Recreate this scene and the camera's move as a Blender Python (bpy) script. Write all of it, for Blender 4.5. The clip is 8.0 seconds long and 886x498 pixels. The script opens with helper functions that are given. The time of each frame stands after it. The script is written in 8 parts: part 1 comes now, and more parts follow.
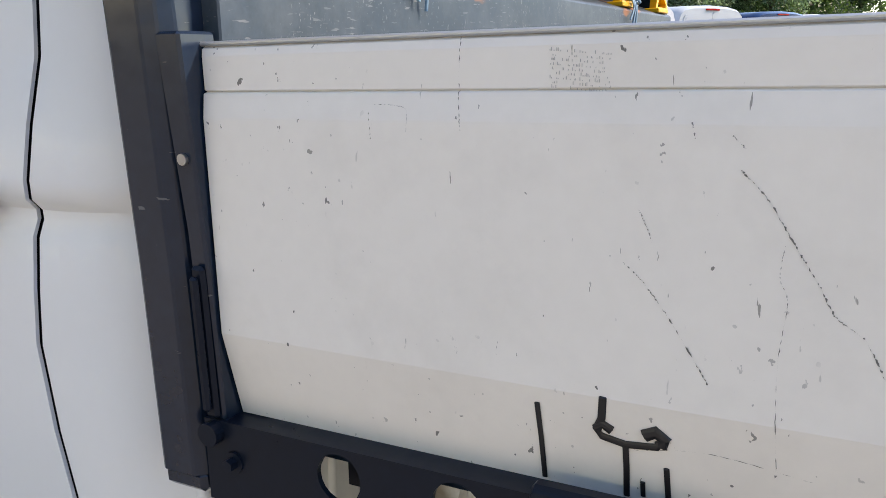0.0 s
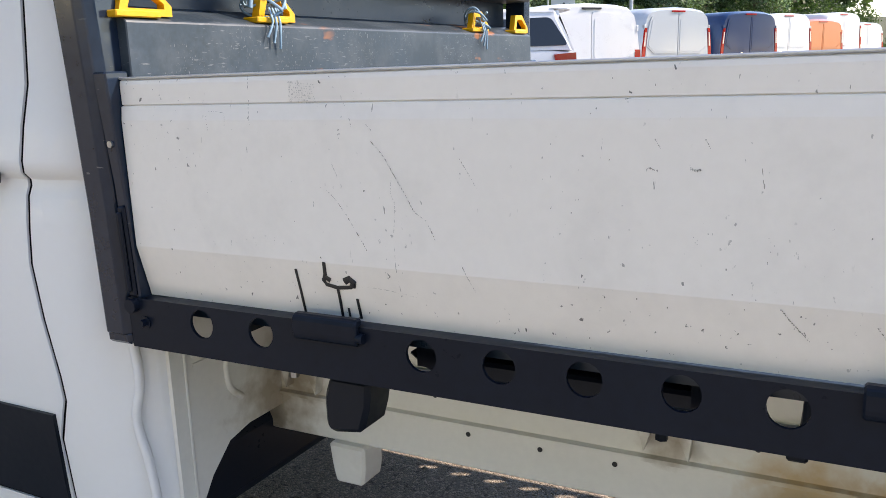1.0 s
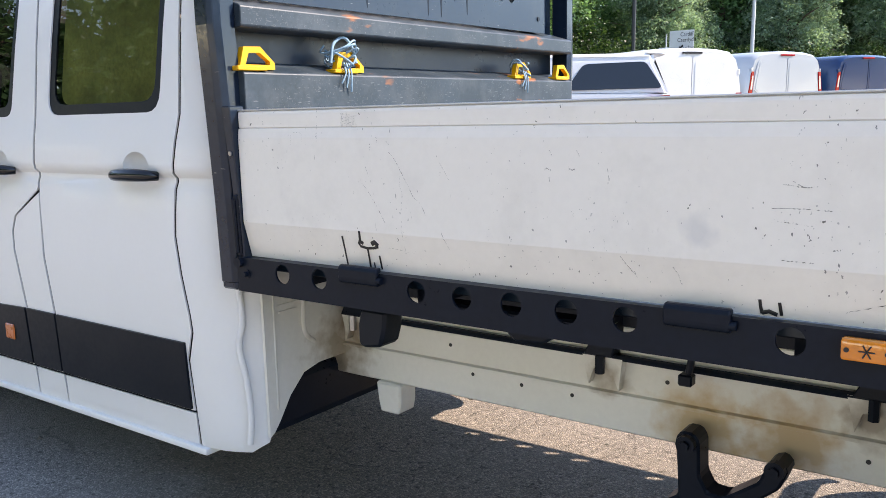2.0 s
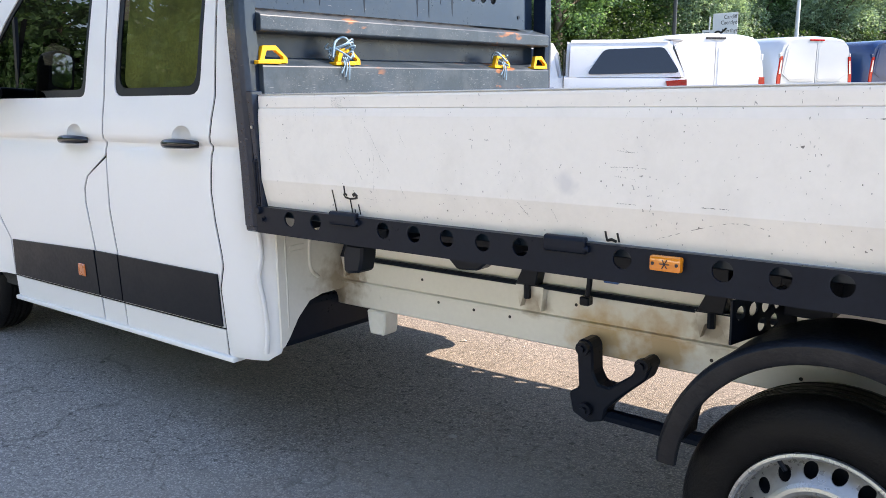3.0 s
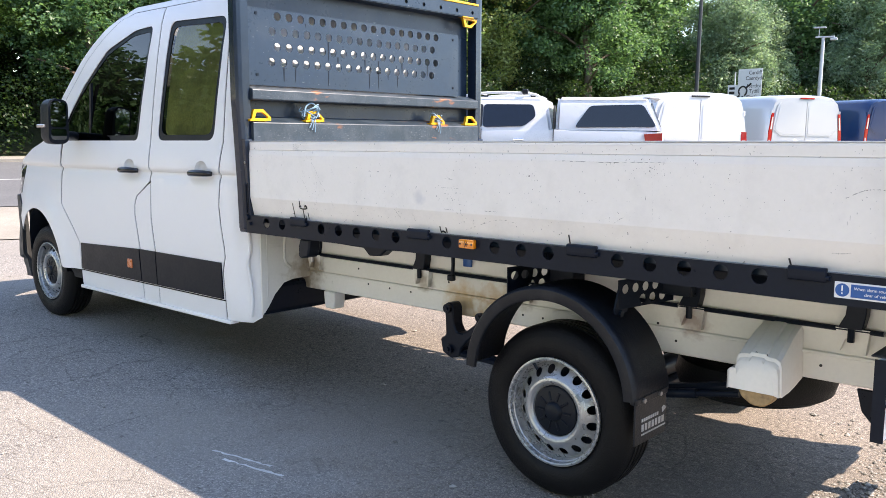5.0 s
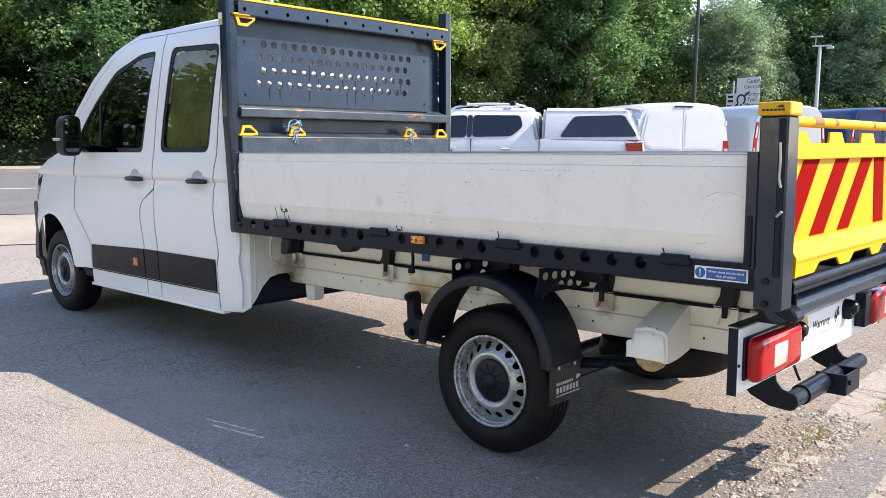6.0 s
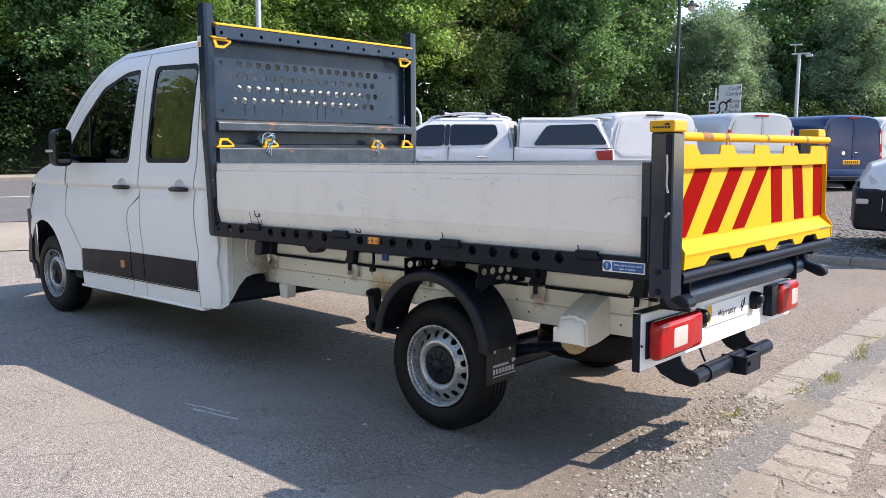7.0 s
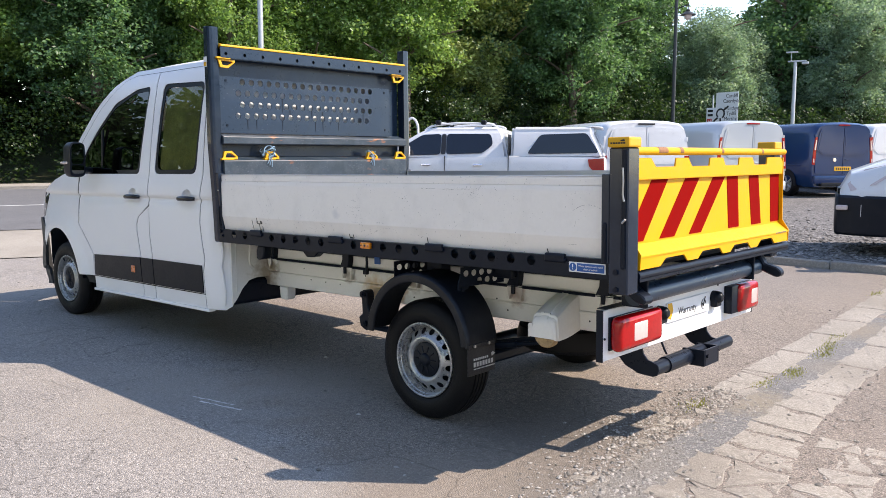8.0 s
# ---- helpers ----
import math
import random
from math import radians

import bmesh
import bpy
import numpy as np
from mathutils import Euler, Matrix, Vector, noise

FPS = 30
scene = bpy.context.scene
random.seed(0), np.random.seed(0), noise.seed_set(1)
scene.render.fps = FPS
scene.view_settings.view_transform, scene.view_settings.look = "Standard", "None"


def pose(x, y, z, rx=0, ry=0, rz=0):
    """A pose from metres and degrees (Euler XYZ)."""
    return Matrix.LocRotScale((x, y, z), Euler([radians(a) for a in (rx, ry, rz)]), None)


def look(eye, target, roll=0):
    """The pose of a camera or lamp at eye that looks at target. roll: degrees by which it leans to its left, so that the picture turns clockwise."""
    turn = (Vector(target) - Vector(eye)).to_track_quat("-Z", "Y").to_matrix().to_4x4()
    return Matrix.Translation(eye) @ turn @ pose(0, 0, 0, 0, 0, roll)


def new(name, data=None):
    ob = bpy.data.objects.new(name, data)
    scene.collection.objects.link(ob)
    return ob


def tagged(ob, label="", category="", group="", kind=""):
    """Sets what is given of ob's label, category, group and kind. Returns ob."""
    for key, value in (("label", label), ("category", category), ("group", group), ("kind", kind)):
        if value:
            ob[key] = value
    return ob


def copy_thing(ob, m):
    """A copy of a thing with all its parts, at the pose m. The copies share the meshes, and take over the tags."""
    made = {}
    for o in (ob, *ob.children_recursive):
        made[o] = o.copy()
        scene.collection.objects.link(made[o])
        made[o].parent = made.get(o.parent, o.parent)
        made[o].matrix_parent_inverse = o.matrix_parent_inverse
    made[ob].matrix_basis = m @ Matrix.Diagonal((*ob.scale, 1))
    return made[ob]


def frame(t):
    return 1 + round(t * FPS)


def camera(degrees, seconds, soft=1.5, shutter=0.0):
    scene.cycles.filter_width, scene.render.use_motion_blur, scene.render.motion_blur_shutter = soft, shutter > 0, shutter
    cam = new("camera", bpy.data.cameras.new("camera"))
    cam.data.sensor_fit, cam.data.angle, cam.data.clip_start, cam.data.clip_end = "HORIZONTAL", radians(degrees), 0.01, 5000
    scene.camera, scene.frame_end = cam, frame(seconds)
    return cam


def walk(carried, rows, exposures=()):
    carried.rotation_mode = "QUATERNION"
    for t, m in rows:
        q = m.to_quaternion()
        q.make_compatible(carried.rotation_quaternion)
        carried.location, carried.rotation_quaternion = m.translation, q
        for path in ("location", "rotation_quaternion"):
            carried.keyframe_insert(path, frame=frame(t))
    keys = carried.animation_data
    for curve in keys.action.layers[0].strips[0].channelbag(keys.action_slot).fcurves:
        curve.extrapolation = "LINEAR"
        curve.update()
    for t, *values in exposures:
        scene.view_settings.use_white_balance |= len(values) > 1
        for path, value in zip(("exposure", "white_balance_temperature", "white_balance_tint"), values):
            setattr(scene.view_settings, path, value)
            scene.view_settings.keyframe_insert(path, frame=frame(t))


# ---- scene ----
cam = camera(55.4, 8.0, soft=0.35)
PATH = [
    (0, (0.581, -0.611, 1.367), (-0.348, 1.104, 0.926), -0.3),
    (0.5, (0.891, -0.8, 1.399), (-0.081, 0.891, 0.957), -2.0),
    (1, (1.152, -1.021, 1.402), (0.23, 0.699, 0.964), -1.2),
    (1.5, (1.453, -1.229, 1.408), (0.404, 0.439, 1.064), -0.4),
    (2, (1.708, -1.464, 1.399), (0.548, 0.128, 1.055), -0.6),
    (2.2, (1.8, -1.55, 1.401), (0.628, 0.025, 1.022), -0.5),
    (3.3, (2.529, -1.992, 1.423), (1.281, -0.478, 1.04), -0.1),
    (3.5, (2.672, -2.089, 1.409), (1.423, -0.574, 1.03), 0.0),
    (4, (3.007, -2.229, 1.43), (1.745, -0.717, 1.082), 0.3),
    (4.5, (3.361, -2.368, 1.437), (2.062, -0.88, 1.122), 0.4),
    (4.7, (3.487, -2.467, 1.44), (2.175, -0.985, 1.156), 0.7),
    (5.8, (4.159, -2.822, 1.485), (2.828, -1.354, 1.214), 0.8),
    (6, (4.28, -2.889, 1.481), (2.943, -1.424, 1.221), 0.6),
    (6.5, (4.515, -3.058, 1.502), (3.187, -1.585, 1.246), 0.6),
    (7, (4.77, -3.122, 1.51), (3.447, -1.642, 1.266), 0.4),
    (7.5, (4.971, -3.234, 1.537), (3.646, -1.755, 1.304), 0.2),
    (8, (5.116, -3.367, 1.544), (3.787, -1.889, 1.316), 0.2),
]
TONE = [(0, 1.56, 7850, 17), (2, 1.81, 7550, 17), (3.5, 2.09, 7600, 17), (4.5, 2.03, 7550, 17), (6, 1.68, 7400, 17), (6.5, 1.52, 7350, 17), (7, 1.40, 7330, 17), (8, 1.42, 7300, 17)]
walk(cam, [(t, look(eye, target, roll)) for t, eye, target, roll in PATH], TONE)

# ---- light ----
SUN_DIR = Vector((-0.78, -0.62, -1.0)).normalized()
world = bpy.data.worlds.new("sky")
scene.world = world
world.use_nodes = True
sky = world.node_tree.nodes.new("ShaderNodeTexSky")
sky.sky_type = "NISHITA"
sky.sun_disc = False
sky.sun_elevation = math.asin(-SUN_DIR.z)
sky.sun_rotation = math.atan2(-SUN_DIR.x, -SUN_DIR.y)
sky.air_density, sky.dust_density, sky.ozone_density, sky.altitude = 1.0, 0.05, 1.4, 500.0
backg = world.node_tree.nodes["Background"]
backg.inputs["Strength"].default_value = 0.15
world.node_tree.links.new(sky.outputs[0], backg.inputs["Color"])
sun_data = bpy.data.lights.new("sun", "SUN")
sun_data.energy, sun_data.angle, sun_data.color = 3.0, radians(0.53), (1.0, 0.95, 0.88)
sun = new("sun", sun_data)
sun.matrix_world = look((20, 15, 25), Vector((20, 15, 25)) + SUN_DIR)

# ---- materials ----
def mat(name, color, rough=0.5, metal=0.0, noise_amt=0.12, scale=6.0, fine=60.0, bump=0.0, bump_scale=40.0, coat=0.0,
        dirt=None, dirt_amt=0.0, dirt_scale=3.0, spec=0.5, rnd=0.0, stretch=(1, 1, 1), rough_var=0.1, sharp=0.62):
    """A painted, metal or mineral surface: colour varied at two scales, dirt in patches, fine relief."""
    m = bpy.data.materials.new(name)
    m.use_nodes = True
    nt = m.node_tree
    n, l = nt.nodes, nt.links
    b = n["Principled BSDF"]
    tc = n.new("ShaderNodeTexCoord")
    mp = n.new("ShaderNodeMapping")
    mp.inputs["Scale"].default_value = stretch
    l.new(tc.outputs["Object"], mp.inputs["Vector"])
    big = n.new("ShaderNodeTexNoise")
    big.inputs["Scale"].default_value, big.inputs["Detail"].default_value = scale, 5
    small = n.new("ShaderNodeTexNoise")
    small.inputs["Scale"].default_value, small.inputs["Detail"].default_value = fine, 4
    for t in (big, small):
        l.new(mp.outputs[0], t.inputs["Vector"])
    add = n.new("ShaderNodeMath")
    add.operation = "ADD"
    l.new(big.outputs["Fac"], add.inputs[0])
    l.new(small.outputs["Fac"], add.inputs[1])
    val = add.outputs[0]
    if rnd:
        oi = n.new("ShaderNodeObjectInfo")
        ma = n.new("ShaderNodeMath")
        ma.operation, ma.inputs[1].default_value = "MULTIPLY_ADD", rnd
        l.new(oi.outputs["Random"], ma.inputs[0])
        l.new(val, ma.inputs[2])
        val = ma.outputs[0]
    mr = n.new("ShaderNodeMapRange")
    mr.inputs["From Min"].default_value, mr.inputs["From Max"].default_value = 0.6, 1.4 + rnd
    mr.inputs["To Min"].default_value, mr.inputs["To Max"].default_value = 1 - noise_amt, 1 + noise_amt
    l.new(val, mr.inputs["Value"])
    hsv = n.new("ShaderNodeHueSaturation")
    hsv.inputs["Color"].default_value = (*color, 1)
    l.new(mr.outputs[0], hsv.inputs["Value"])
    col = hsv.outputs["Color"]
    if dirt:
        dn = n.new("ShaderNodeTexNoise")
        dn.inputs["Scale"].default_value, dn.inputs["Detail"].default_value = dirt_scale, 8
        dn.inputs["Roughness"].default_value = 0.65
        l.new(mp.outputs[0], dn.inputs["Vector"])
        dr = n.new("ShaderNodeMapRange")
        dr.inputs["From Min"].default_value, dr.inputs["From Max"].default_value = sharp - 0.12, sharp + 0.12
        dr.inputs["To Max"].default_value = dirt_amt
        l.new(dn.outputs["Fac"], dr.inputs["Value"])
        mx = n.new("ShaderNodeMix")
        mx.data_type = "RGBA"
        mx.inputs["B"].default_value = (*dirt, 1)
        l.new(dr.outputs[0], mx.inputs["Factor"])
        l.new(col, mx.inputs["A"])
        col = mx.outputs["Result"]
    l.new(col, b.inputs["Base Color"])
    rr = n.new("ShaderNodeMapRange")
    rr.inputs["From Min"].default_value, rr.inputs["From Max"].default_value = 0.6, 1.4
    rr.inputs["To Min"].default_value, rr.inputs["To Max"].default_value = max(0.02, rough - rough_var), min(1, rough + rough_var)
    l.new(add.outputs[0], rr.inputs["Value"])
    l.new(rr.outputs[0], b.inputs["Roughness"])
    b.inputs["Metallic"].default_value = metal
    b.inputs["Specular IOR Level"].default_value = spec
    b.inputs["Coat Weight"].default_value = coat
    b.inputs["Coat Roughness"].default_value = 0.06
    if bump:
        bn = n.new("ShaderNodeTexNoise")
        bn.inputs["Scale"].default_value, bn.inputs["Detail"].default_value = bump_scale, 6
        l.new(mp.outputs[0], bn.inputs["Vector"])
        bp = n.new("ShaderNodeBump")
        bp.inputs["Strength"].default_value, bp.inputs["Distance"].default_value = min(1, bump), 0.02
        l.new(bn.outputs["Fac"], bp.inputs["Height"])
        l.new(bp.outputs[0], b.inputs["Normal"])
    return m


def chipped(m, chip, scale, stretch, cut, rot=0.0, soft=0.015, mask_scale=1.3, mask_cut=0.5):
    """Adds small chips or scratches of another colour to a material, gathered in patches."""
    nt = m.node_tree
    n, l = nt.nodes, nt.links
    b = n["Principled BSDF"]
    src = b.inputs["Base Color"].links[0].from_socket
    tc = n.new("ShaderNodeTexCoord")
    mp = n.new("ShaderNodeMapping")
    mp.inputs["Scale"].default_value = stretch
    mp.inputs["Rotation"].default_value = (0, rot, 0)
    l.new(tc.outputs["Object"], mp.inputs["Vector"])
    a = n.new("ShaderNodeTexNoise")
    a.inputs["Scale"].default_value, a.inputs["Detail"].default_value = scale, 3
    l.new(mp.outputs[0], a.inputs["Vector"])
    c = n.new("ShaderNodeTexNoise")
    c.inputs["Scale"].default_value, c.inputs["Detail"].default_value = mask_scale, 4
    l.new(tc.outputs["Object"], c.inputs["Vector"])
    r1 = n.new("ShaderNodeMapRange")
    r1.inputs["From Min"].default_value, r1.inputs["From Max"].default_value = cut, cut + soft
    l.new(a.outputs["Fac"], r1.inputs["Value"])
    r2 = n.new("ShaderNodeMapRange")
    r2.inputs["From Min"].default_value, r2.inputs["From Max"].default_value = mask_cut, mask_cut + 0.08
    l.new(c.outputs["Fac"], r2.inputs["Value"])
    mu = n.new("ShaderNodeMath")
    mu.operation = "MULTIPLY"
    l.new(r1.outputs[0], mu.inputs[0])
    l.new(r2.outputs[0], mu.inputs[1])
    mx = n.new("ShaderNodeMix")
    mx.data_type = "RGBA"
    mx.inputs["B"].default_value = (*chip, 1)
    l.new(mu.outputs[0], mx.inputs["Factor"])
    l.new(src, mx.inputs["A"])
    l.new(mx.outputs["Result"], b.inputs["Base Color"])
    return m


def glass(name, tint, rough=0.0, ior=1.5):
    """A tinted pane: clear to its tint, with the gloss of its surface."""
    m = bpy.data.materials.new(name)
    m.use_nodes = True
    n, l = m.node_tree.nodes, m.node_tree.links
    n.remove(n["Principled BSDF"])
    tr = n.new("ShaderNodeBsdfTransparent")
    tr.inputs[0].default_value = (*tint, 1)
    gl = n.new("ShaderNodeBsdfGlossy")
    gl.inputs["Roughness"].default_value = rough
    fr = n.new("ShaderNodeFresnel")
    fr.inputs[0].default_value = ior
    mix = n.new("ShaderNodeMixShader")
    l.new(fr.outputs[0], mix.inputs[0])
    l.new(tr.outputs[0], mix.inputs[1])
    l.new(gl.outputs[0], mix.inputs[2])
    l.new(mix.outputs[0], n["Material Output"].inputs["Surface"])
    return m


def leaf_mat(name, a, b_col):
    m = bpy.data.materials.new(name)
    m.use_nodes = True
    n, l = m.node_tree.nodes, m.node_tree.links
    b = n["Principled BSDF"]
    geo = n.new("ShaderNodeNewGeometry")
    tc = n.new("ShaderNodeTexCoord")
    no = n.new("ShaderNodeTexNoise")
    no.inputs["Scale"].default_value = 0.7
    l.new(tc.outputs["Object"], no.inputs["Vector"])
    ad = n.new("ShaderNodeMath")
    ad.operation, ad.inputs[1].default_value = "MULTIPLY_ADD", 0.55
    l.new(geo.outputs["Random Per Island"], ad.inputs[0])
    l.new(no.outputs["Fac"], ad.inputs[2])
    rp = n.new("ShaderNodeValToRGB")
    rp.color_ramp.elements[0].position, rp.color_ramp.elements[0].color = 0.3, (*a, 1)
    rp.color_ramp.elements[1].position, rp.color_ramp.elements[1].color = 1.05, (*b_col, 1)
    l.new(ad.outputs[0], rp.inputs[0])
    l.new(rp.outputs[0], b.inputs["Base Color"])
    b.inputs["Roughness"].default_value = 0.42
    b.inputs["Specular IOR Level"].default_value = 0.5
    tl = n.new("ShaderNodeBsdfTranslucent")
    br = n.new("ShaderNodeMix")
    br.data_type, br.blend_type = "RGBA", "MULTIPLY"
    br.inputs["Factor"].default_value, br.inputs["B"].default_value = 1.0, (1.45, 1.45, 1.0, 1)
    l.new(rp.outputs[0], br.inputs["A"])
    l.new(br.outputs["Result"], tl.inputs[0])
    mix = n.new("ShaderNodeMixShader")
    mix.inputs[0].default_value = 0.5
    l.new(b.outputs[0], mix.inputs[1])
    l.new(tl.outputs[0], mix.inputs[2])
    l.new(mix.outputs[0], n["Material Output"].inputs["Surface"])
    return m


def stain_or_shade(m, centre, radius, colour, amount=0.8):
    """Ragged staining or painted-in shade of its own shape round one place on a material's object."""
    n, l = m.node_tree.nodes, m.node_tree.links
    b = n["Principled BSDF"]
    src = b.inputs["Base Color"].links[0].from_socket
    tc = n.new("ShaderNodeTexCoord")
    ds = n.new("ShaderNodeVectorMath")
    ds.operation = "DISTANCE"
    ds.inputs[1].default_value = centre
    l.new(tc.outputs["Object"], ds.inputs[0])
    no = n.new("ShaderNodeTexNoise")
    no.inputs["Scale"].default_value, no.inputs["Detail"].default_value = 22, 6
    l.new(tc.outputs["Object"], no.inputs["Vector"])
    ad = n.new("ShaderNodeMath")
    ad.operation, ad.inputs[1].default_value = "MULTIPLY_ADD", -radius * 1.6
    l.new(no.outputs["Fac"], ad.inputs[0])
    l.new(ds.outputs["Value"], ad.inputs[2])
    mr = n.new("ShaderNodeMapRange")
    mr.inputs["From Min"].default_value, mr.inputs["From Max"].default_value = -radius * 0.4, radius * 0.35
    mr.inputs["To Min"].default_value, mr.inputs["To Max"].default_value = amount, 0.0
    l.new(ad.outputs[0], mr.inputs["Value"])
    mx = n.new("ShaderNodeMix")
    mx.data_type = "RGBA"
    mx.inputs["B"].default_value = (*colour, 1)
    l.new(mr.outputs[0], mx.inputs["Factor"])
    l.new(src, mx.inputs["A"])
    l.new(mx.outputs["Result"], b.inputs["Base Color"])


WHITE = mat("white_paint", (0.80, 0.80, 0.80), 0.34, noise_amt=0.01, coat=0.15, dirt=(0.62, 0.60, 0.57), dirt_amt=0.05, dirt_scale=0.8, rough_var=0.03)
FRAME_WHITE = mat("chassis_white", (0.80, 0.78, 0.73), 0.4, noise_amt=0.04, dirt=(0.45, 0.38, 0.28), dirt_amt=0.35, dirt_scale=3.2, sharp=0.68)
for c_, r_, k_ in (((1.085, 0.45, 0.60), 0.12, (0.55, 0.36, 0.15)), ((1.29, 0.45, 0.60), 0.12, (0.52, 0.33, 0.14)), ((-0.10, 0.44, 0.63), 0.15, (0.32, 0.24, 0.15)), ((-0.13, 0.42, 0.565), 0.08, (0.10, 0.08, 0.06)),
                   ((0.01, 0.43, 0.69), 0.06, (0.30, 0.24, 0.17)), ((0.84, 0.43, 0.69), 0.06, (0.33, 0.26, 0.18)), ((1.46, 0.43, 0.69), 0.07, (0.30, 0.24, 0.18)), ((2.27, 0.43, 0.69), 0.07, (0.33, 0.24, 0.2))):
    stain_or_shade(FRAME_WHITE, c_, r_, k_)
SIDE = mat("dropside_paint", (0.85, 0.805, 0.75), 0.42, noise_amt=0.025, scale=2.0, dirt=(0.55, 0.52, 0.48), dirt_amt=0.25, dirt_scale=5)
stain_or_shade(SIDE, (1.221, 0.012, 1.142), 0.035, (0.58, 0.57, 0.58), 0.5)
chipped(SIDE, (0.20, 0.19, 0.18), 140, (1.0, 1.0, 0.7), 0.70, 0.5, mask_scale=2.6, mask_cut=0.52)
chipped(SIDE, (0.34, 0.32, 0.29), 45, (4.0, 1.0, 0.8), 0.735, -0.35, mask_scale=2.0, mask_cut=0.50)
chipped(SIDE, (0.16, 0.15, 0.14), 85, (1.3, 1.0, 0.9), 0.715, 0.2, mask_scale=3.0, mask_cut=0.46)
ALU = mat("bare_aluminium", (0.55, 0.56, 0.57), 0.42, metal=0.7, noise_amt=0.1, stretch=(1, 1, 6))
BLACK = mat("black_steel_paint", (0.007, 0.011, 0.020), 0.34, noise_amt=0.2, dirt=(0.014, 0.017, 0.022), dirt_amt=0.3, dirt_scale=7, spec=0.16)
POST = mat("black_post_paint", (0.008, 0.017, 0.034), 0.18, noise_amt=0.2, dirt=(0.018, 0.024, 0.034), dirt_amt=0.35, dirt_scale=6, spec=0.42)
chipped(POST, (0.10, 0.11, 0.12), 34, (1, 1, 4), 0.71, 0.3, mask_scale=3, mask_cut=0.5)
SLATE = mat("dark_slate_paint", (0.009, 0.024, 0.048), 0.33, noise_amt=0.2, dirt=(0.042, 0.056, 0.072), dirt_amt=0.45, dirt_scale=4, spec=0.4)
chipped(SLATE, (0.16, 0.17, 0.18), 30, (1, 1, 5), 0.70, 0.3, mask_scale=3, mask_cut=0.5)
LEDGE = mat("worn_steel_paint", (0.022, 0.036, 0.050), 0.42, noise_amt=0.4, fine=90, dirt=(0.085, 0.10, 0.115), dirt_amt=0.5, dirt_scale=9, sharp=0.58)
chipped(LEDGE, (0.12, 0.13, 0.14), 120, (1.0, 0.35, 2.2), 0.63, 0.5, soft=0.05, mask_scale=5, mask_cut=0.46)
chipped(LEDGE, (0.16, 0.165, 0.17), 210, (1.0, 1.6, 0.6), 0.65, 0.2, soft=0.04, mask_scale=7, mask_cut=0.48)
chipped(LEDGE, (0.26, 0.10, 0.04), 9, (1, 0.8, 2.2), 0.60, 0.0, soft=0.06, mask_scale=3.0, mask_cut=0.52)
RUBBER = mat("tyre_rubber", (0.006, 0.006, 0.007), 0.55, spec=0.2, noise_amt=0.25, bump=0.2, bump_scale=150)
PLASTIC = mat("black_plastic", (0.005, 0.008, 0.014), 0.42, noise_amt=0.15, dirt=(0.05, 0.05, 0.05), dirt_amt=0.12, dirt_scale=5, spec=0.22)
GUARD = mat("mudguard_plastic", (0.006, 0.008, 0.012), 0.42, spec=0.3, noise_amt=0.2, dirt=(0.045, 0.046, 0.048), dirt_amt=0.35, dirt_scale=8, bump=0.12, bump_scale=120)
HANDLEBLACK = mat("gloss_black_plastic", (0.006, 0.007, 0.010), 0.16, noise_amt=0.1)
GREYPLASTIC = mat("grey_bumper_plastic", (0.045, 0.047, 0.05), 0.55, noise_amt=0.15, bump=0.1, bump_scale=200)
RIM = mat("silver_wheel_paint", (0.38, 0.39, 0.40), 0.30, metal=0.55, noise_amt=0.1, dirt=(0.16, 0.12, 0.09), dirt_amt=0.5, dirt_scale=16, sharp=0.66)
YELLOW = mat("yellow_paint", (0.68, 0.35, 0.004), 0.45, noise_amt=0.08, dirt=(0.25, 0.16, 0.06), dirt_amt=0.35, dirt_scale=9, sharp=0.7)
TAILYELLOW = mat("tailboard_yellow", (0.70, 0.355, 0.002), 0.5, spec=0.25, noise_amt=0.05, dirt=(0.5, 0.36, 0.08), dirt_amt=0.25, dirt_scale=7, sharp=0.66)
RED = mat("red_reflective", (0.23, 0.003, 0.002), 0.85, spec=0.04, noise_amt=0.06, dirt=(0.18, 0.006, 0.004), dirt_amt=0.4)
AMBER = mat("amber_lens", (0.75, 0.22, 0.01), 0.2, noise_amt=0.1, scale=20, coat=1.0)
RUBBED = mat("rubbed_grey", (0.50, 0.48, 0.46), 0.6, noise_amt=0.3, fine=300)
REPEATER = mat("dull_orange_lens", (0.52, 0.12, 0.012), 0.3, noise_amt=0.15, scale=30, coat=0.5)
REDLENS = mat("red_lens", (0.34, 0.003, 0.004), 0.16, noise_amt=0.15, scale=30, coat=0.25, spec=0.3)
CLEARLENS = mat("clear_lens", (0.55, 0.46, 0.44), 0.12, noise_amt=0.1, scale=40, coat=1.0)
BLUESIGN = mat("blue_sticker", (0.006, 0.09, 0.32), 0.35, noise_amt=0.05)
STICKERWHITE = mat("white_sticker", (0.8, 0.8, 0.8), 0.4, noise_amt=0.03)
FLAPPRINT = mat("worn_white_print", (0.42, 0.42, 0.42), 0.7, noise_amt=0.35, fine=240)
BLACKINK = mat("black_ink", (0.012, 0.012, 0.014), 0.4, noise_amt=0.1)
GREYINK = mat("scuff_grey", (0.16, 0.15, 0.14), 0.6, noise_amt=0.3, fine=200)
RUST = mat("rust_stain", (0.26, 0.12, 0.05), 0.8, noise_amt=0.3, scale=20)
ROPE = mat("blue_rope", (0.20, 0.32, 0.42), 0.8, noise_amt=0.35, fine=120)
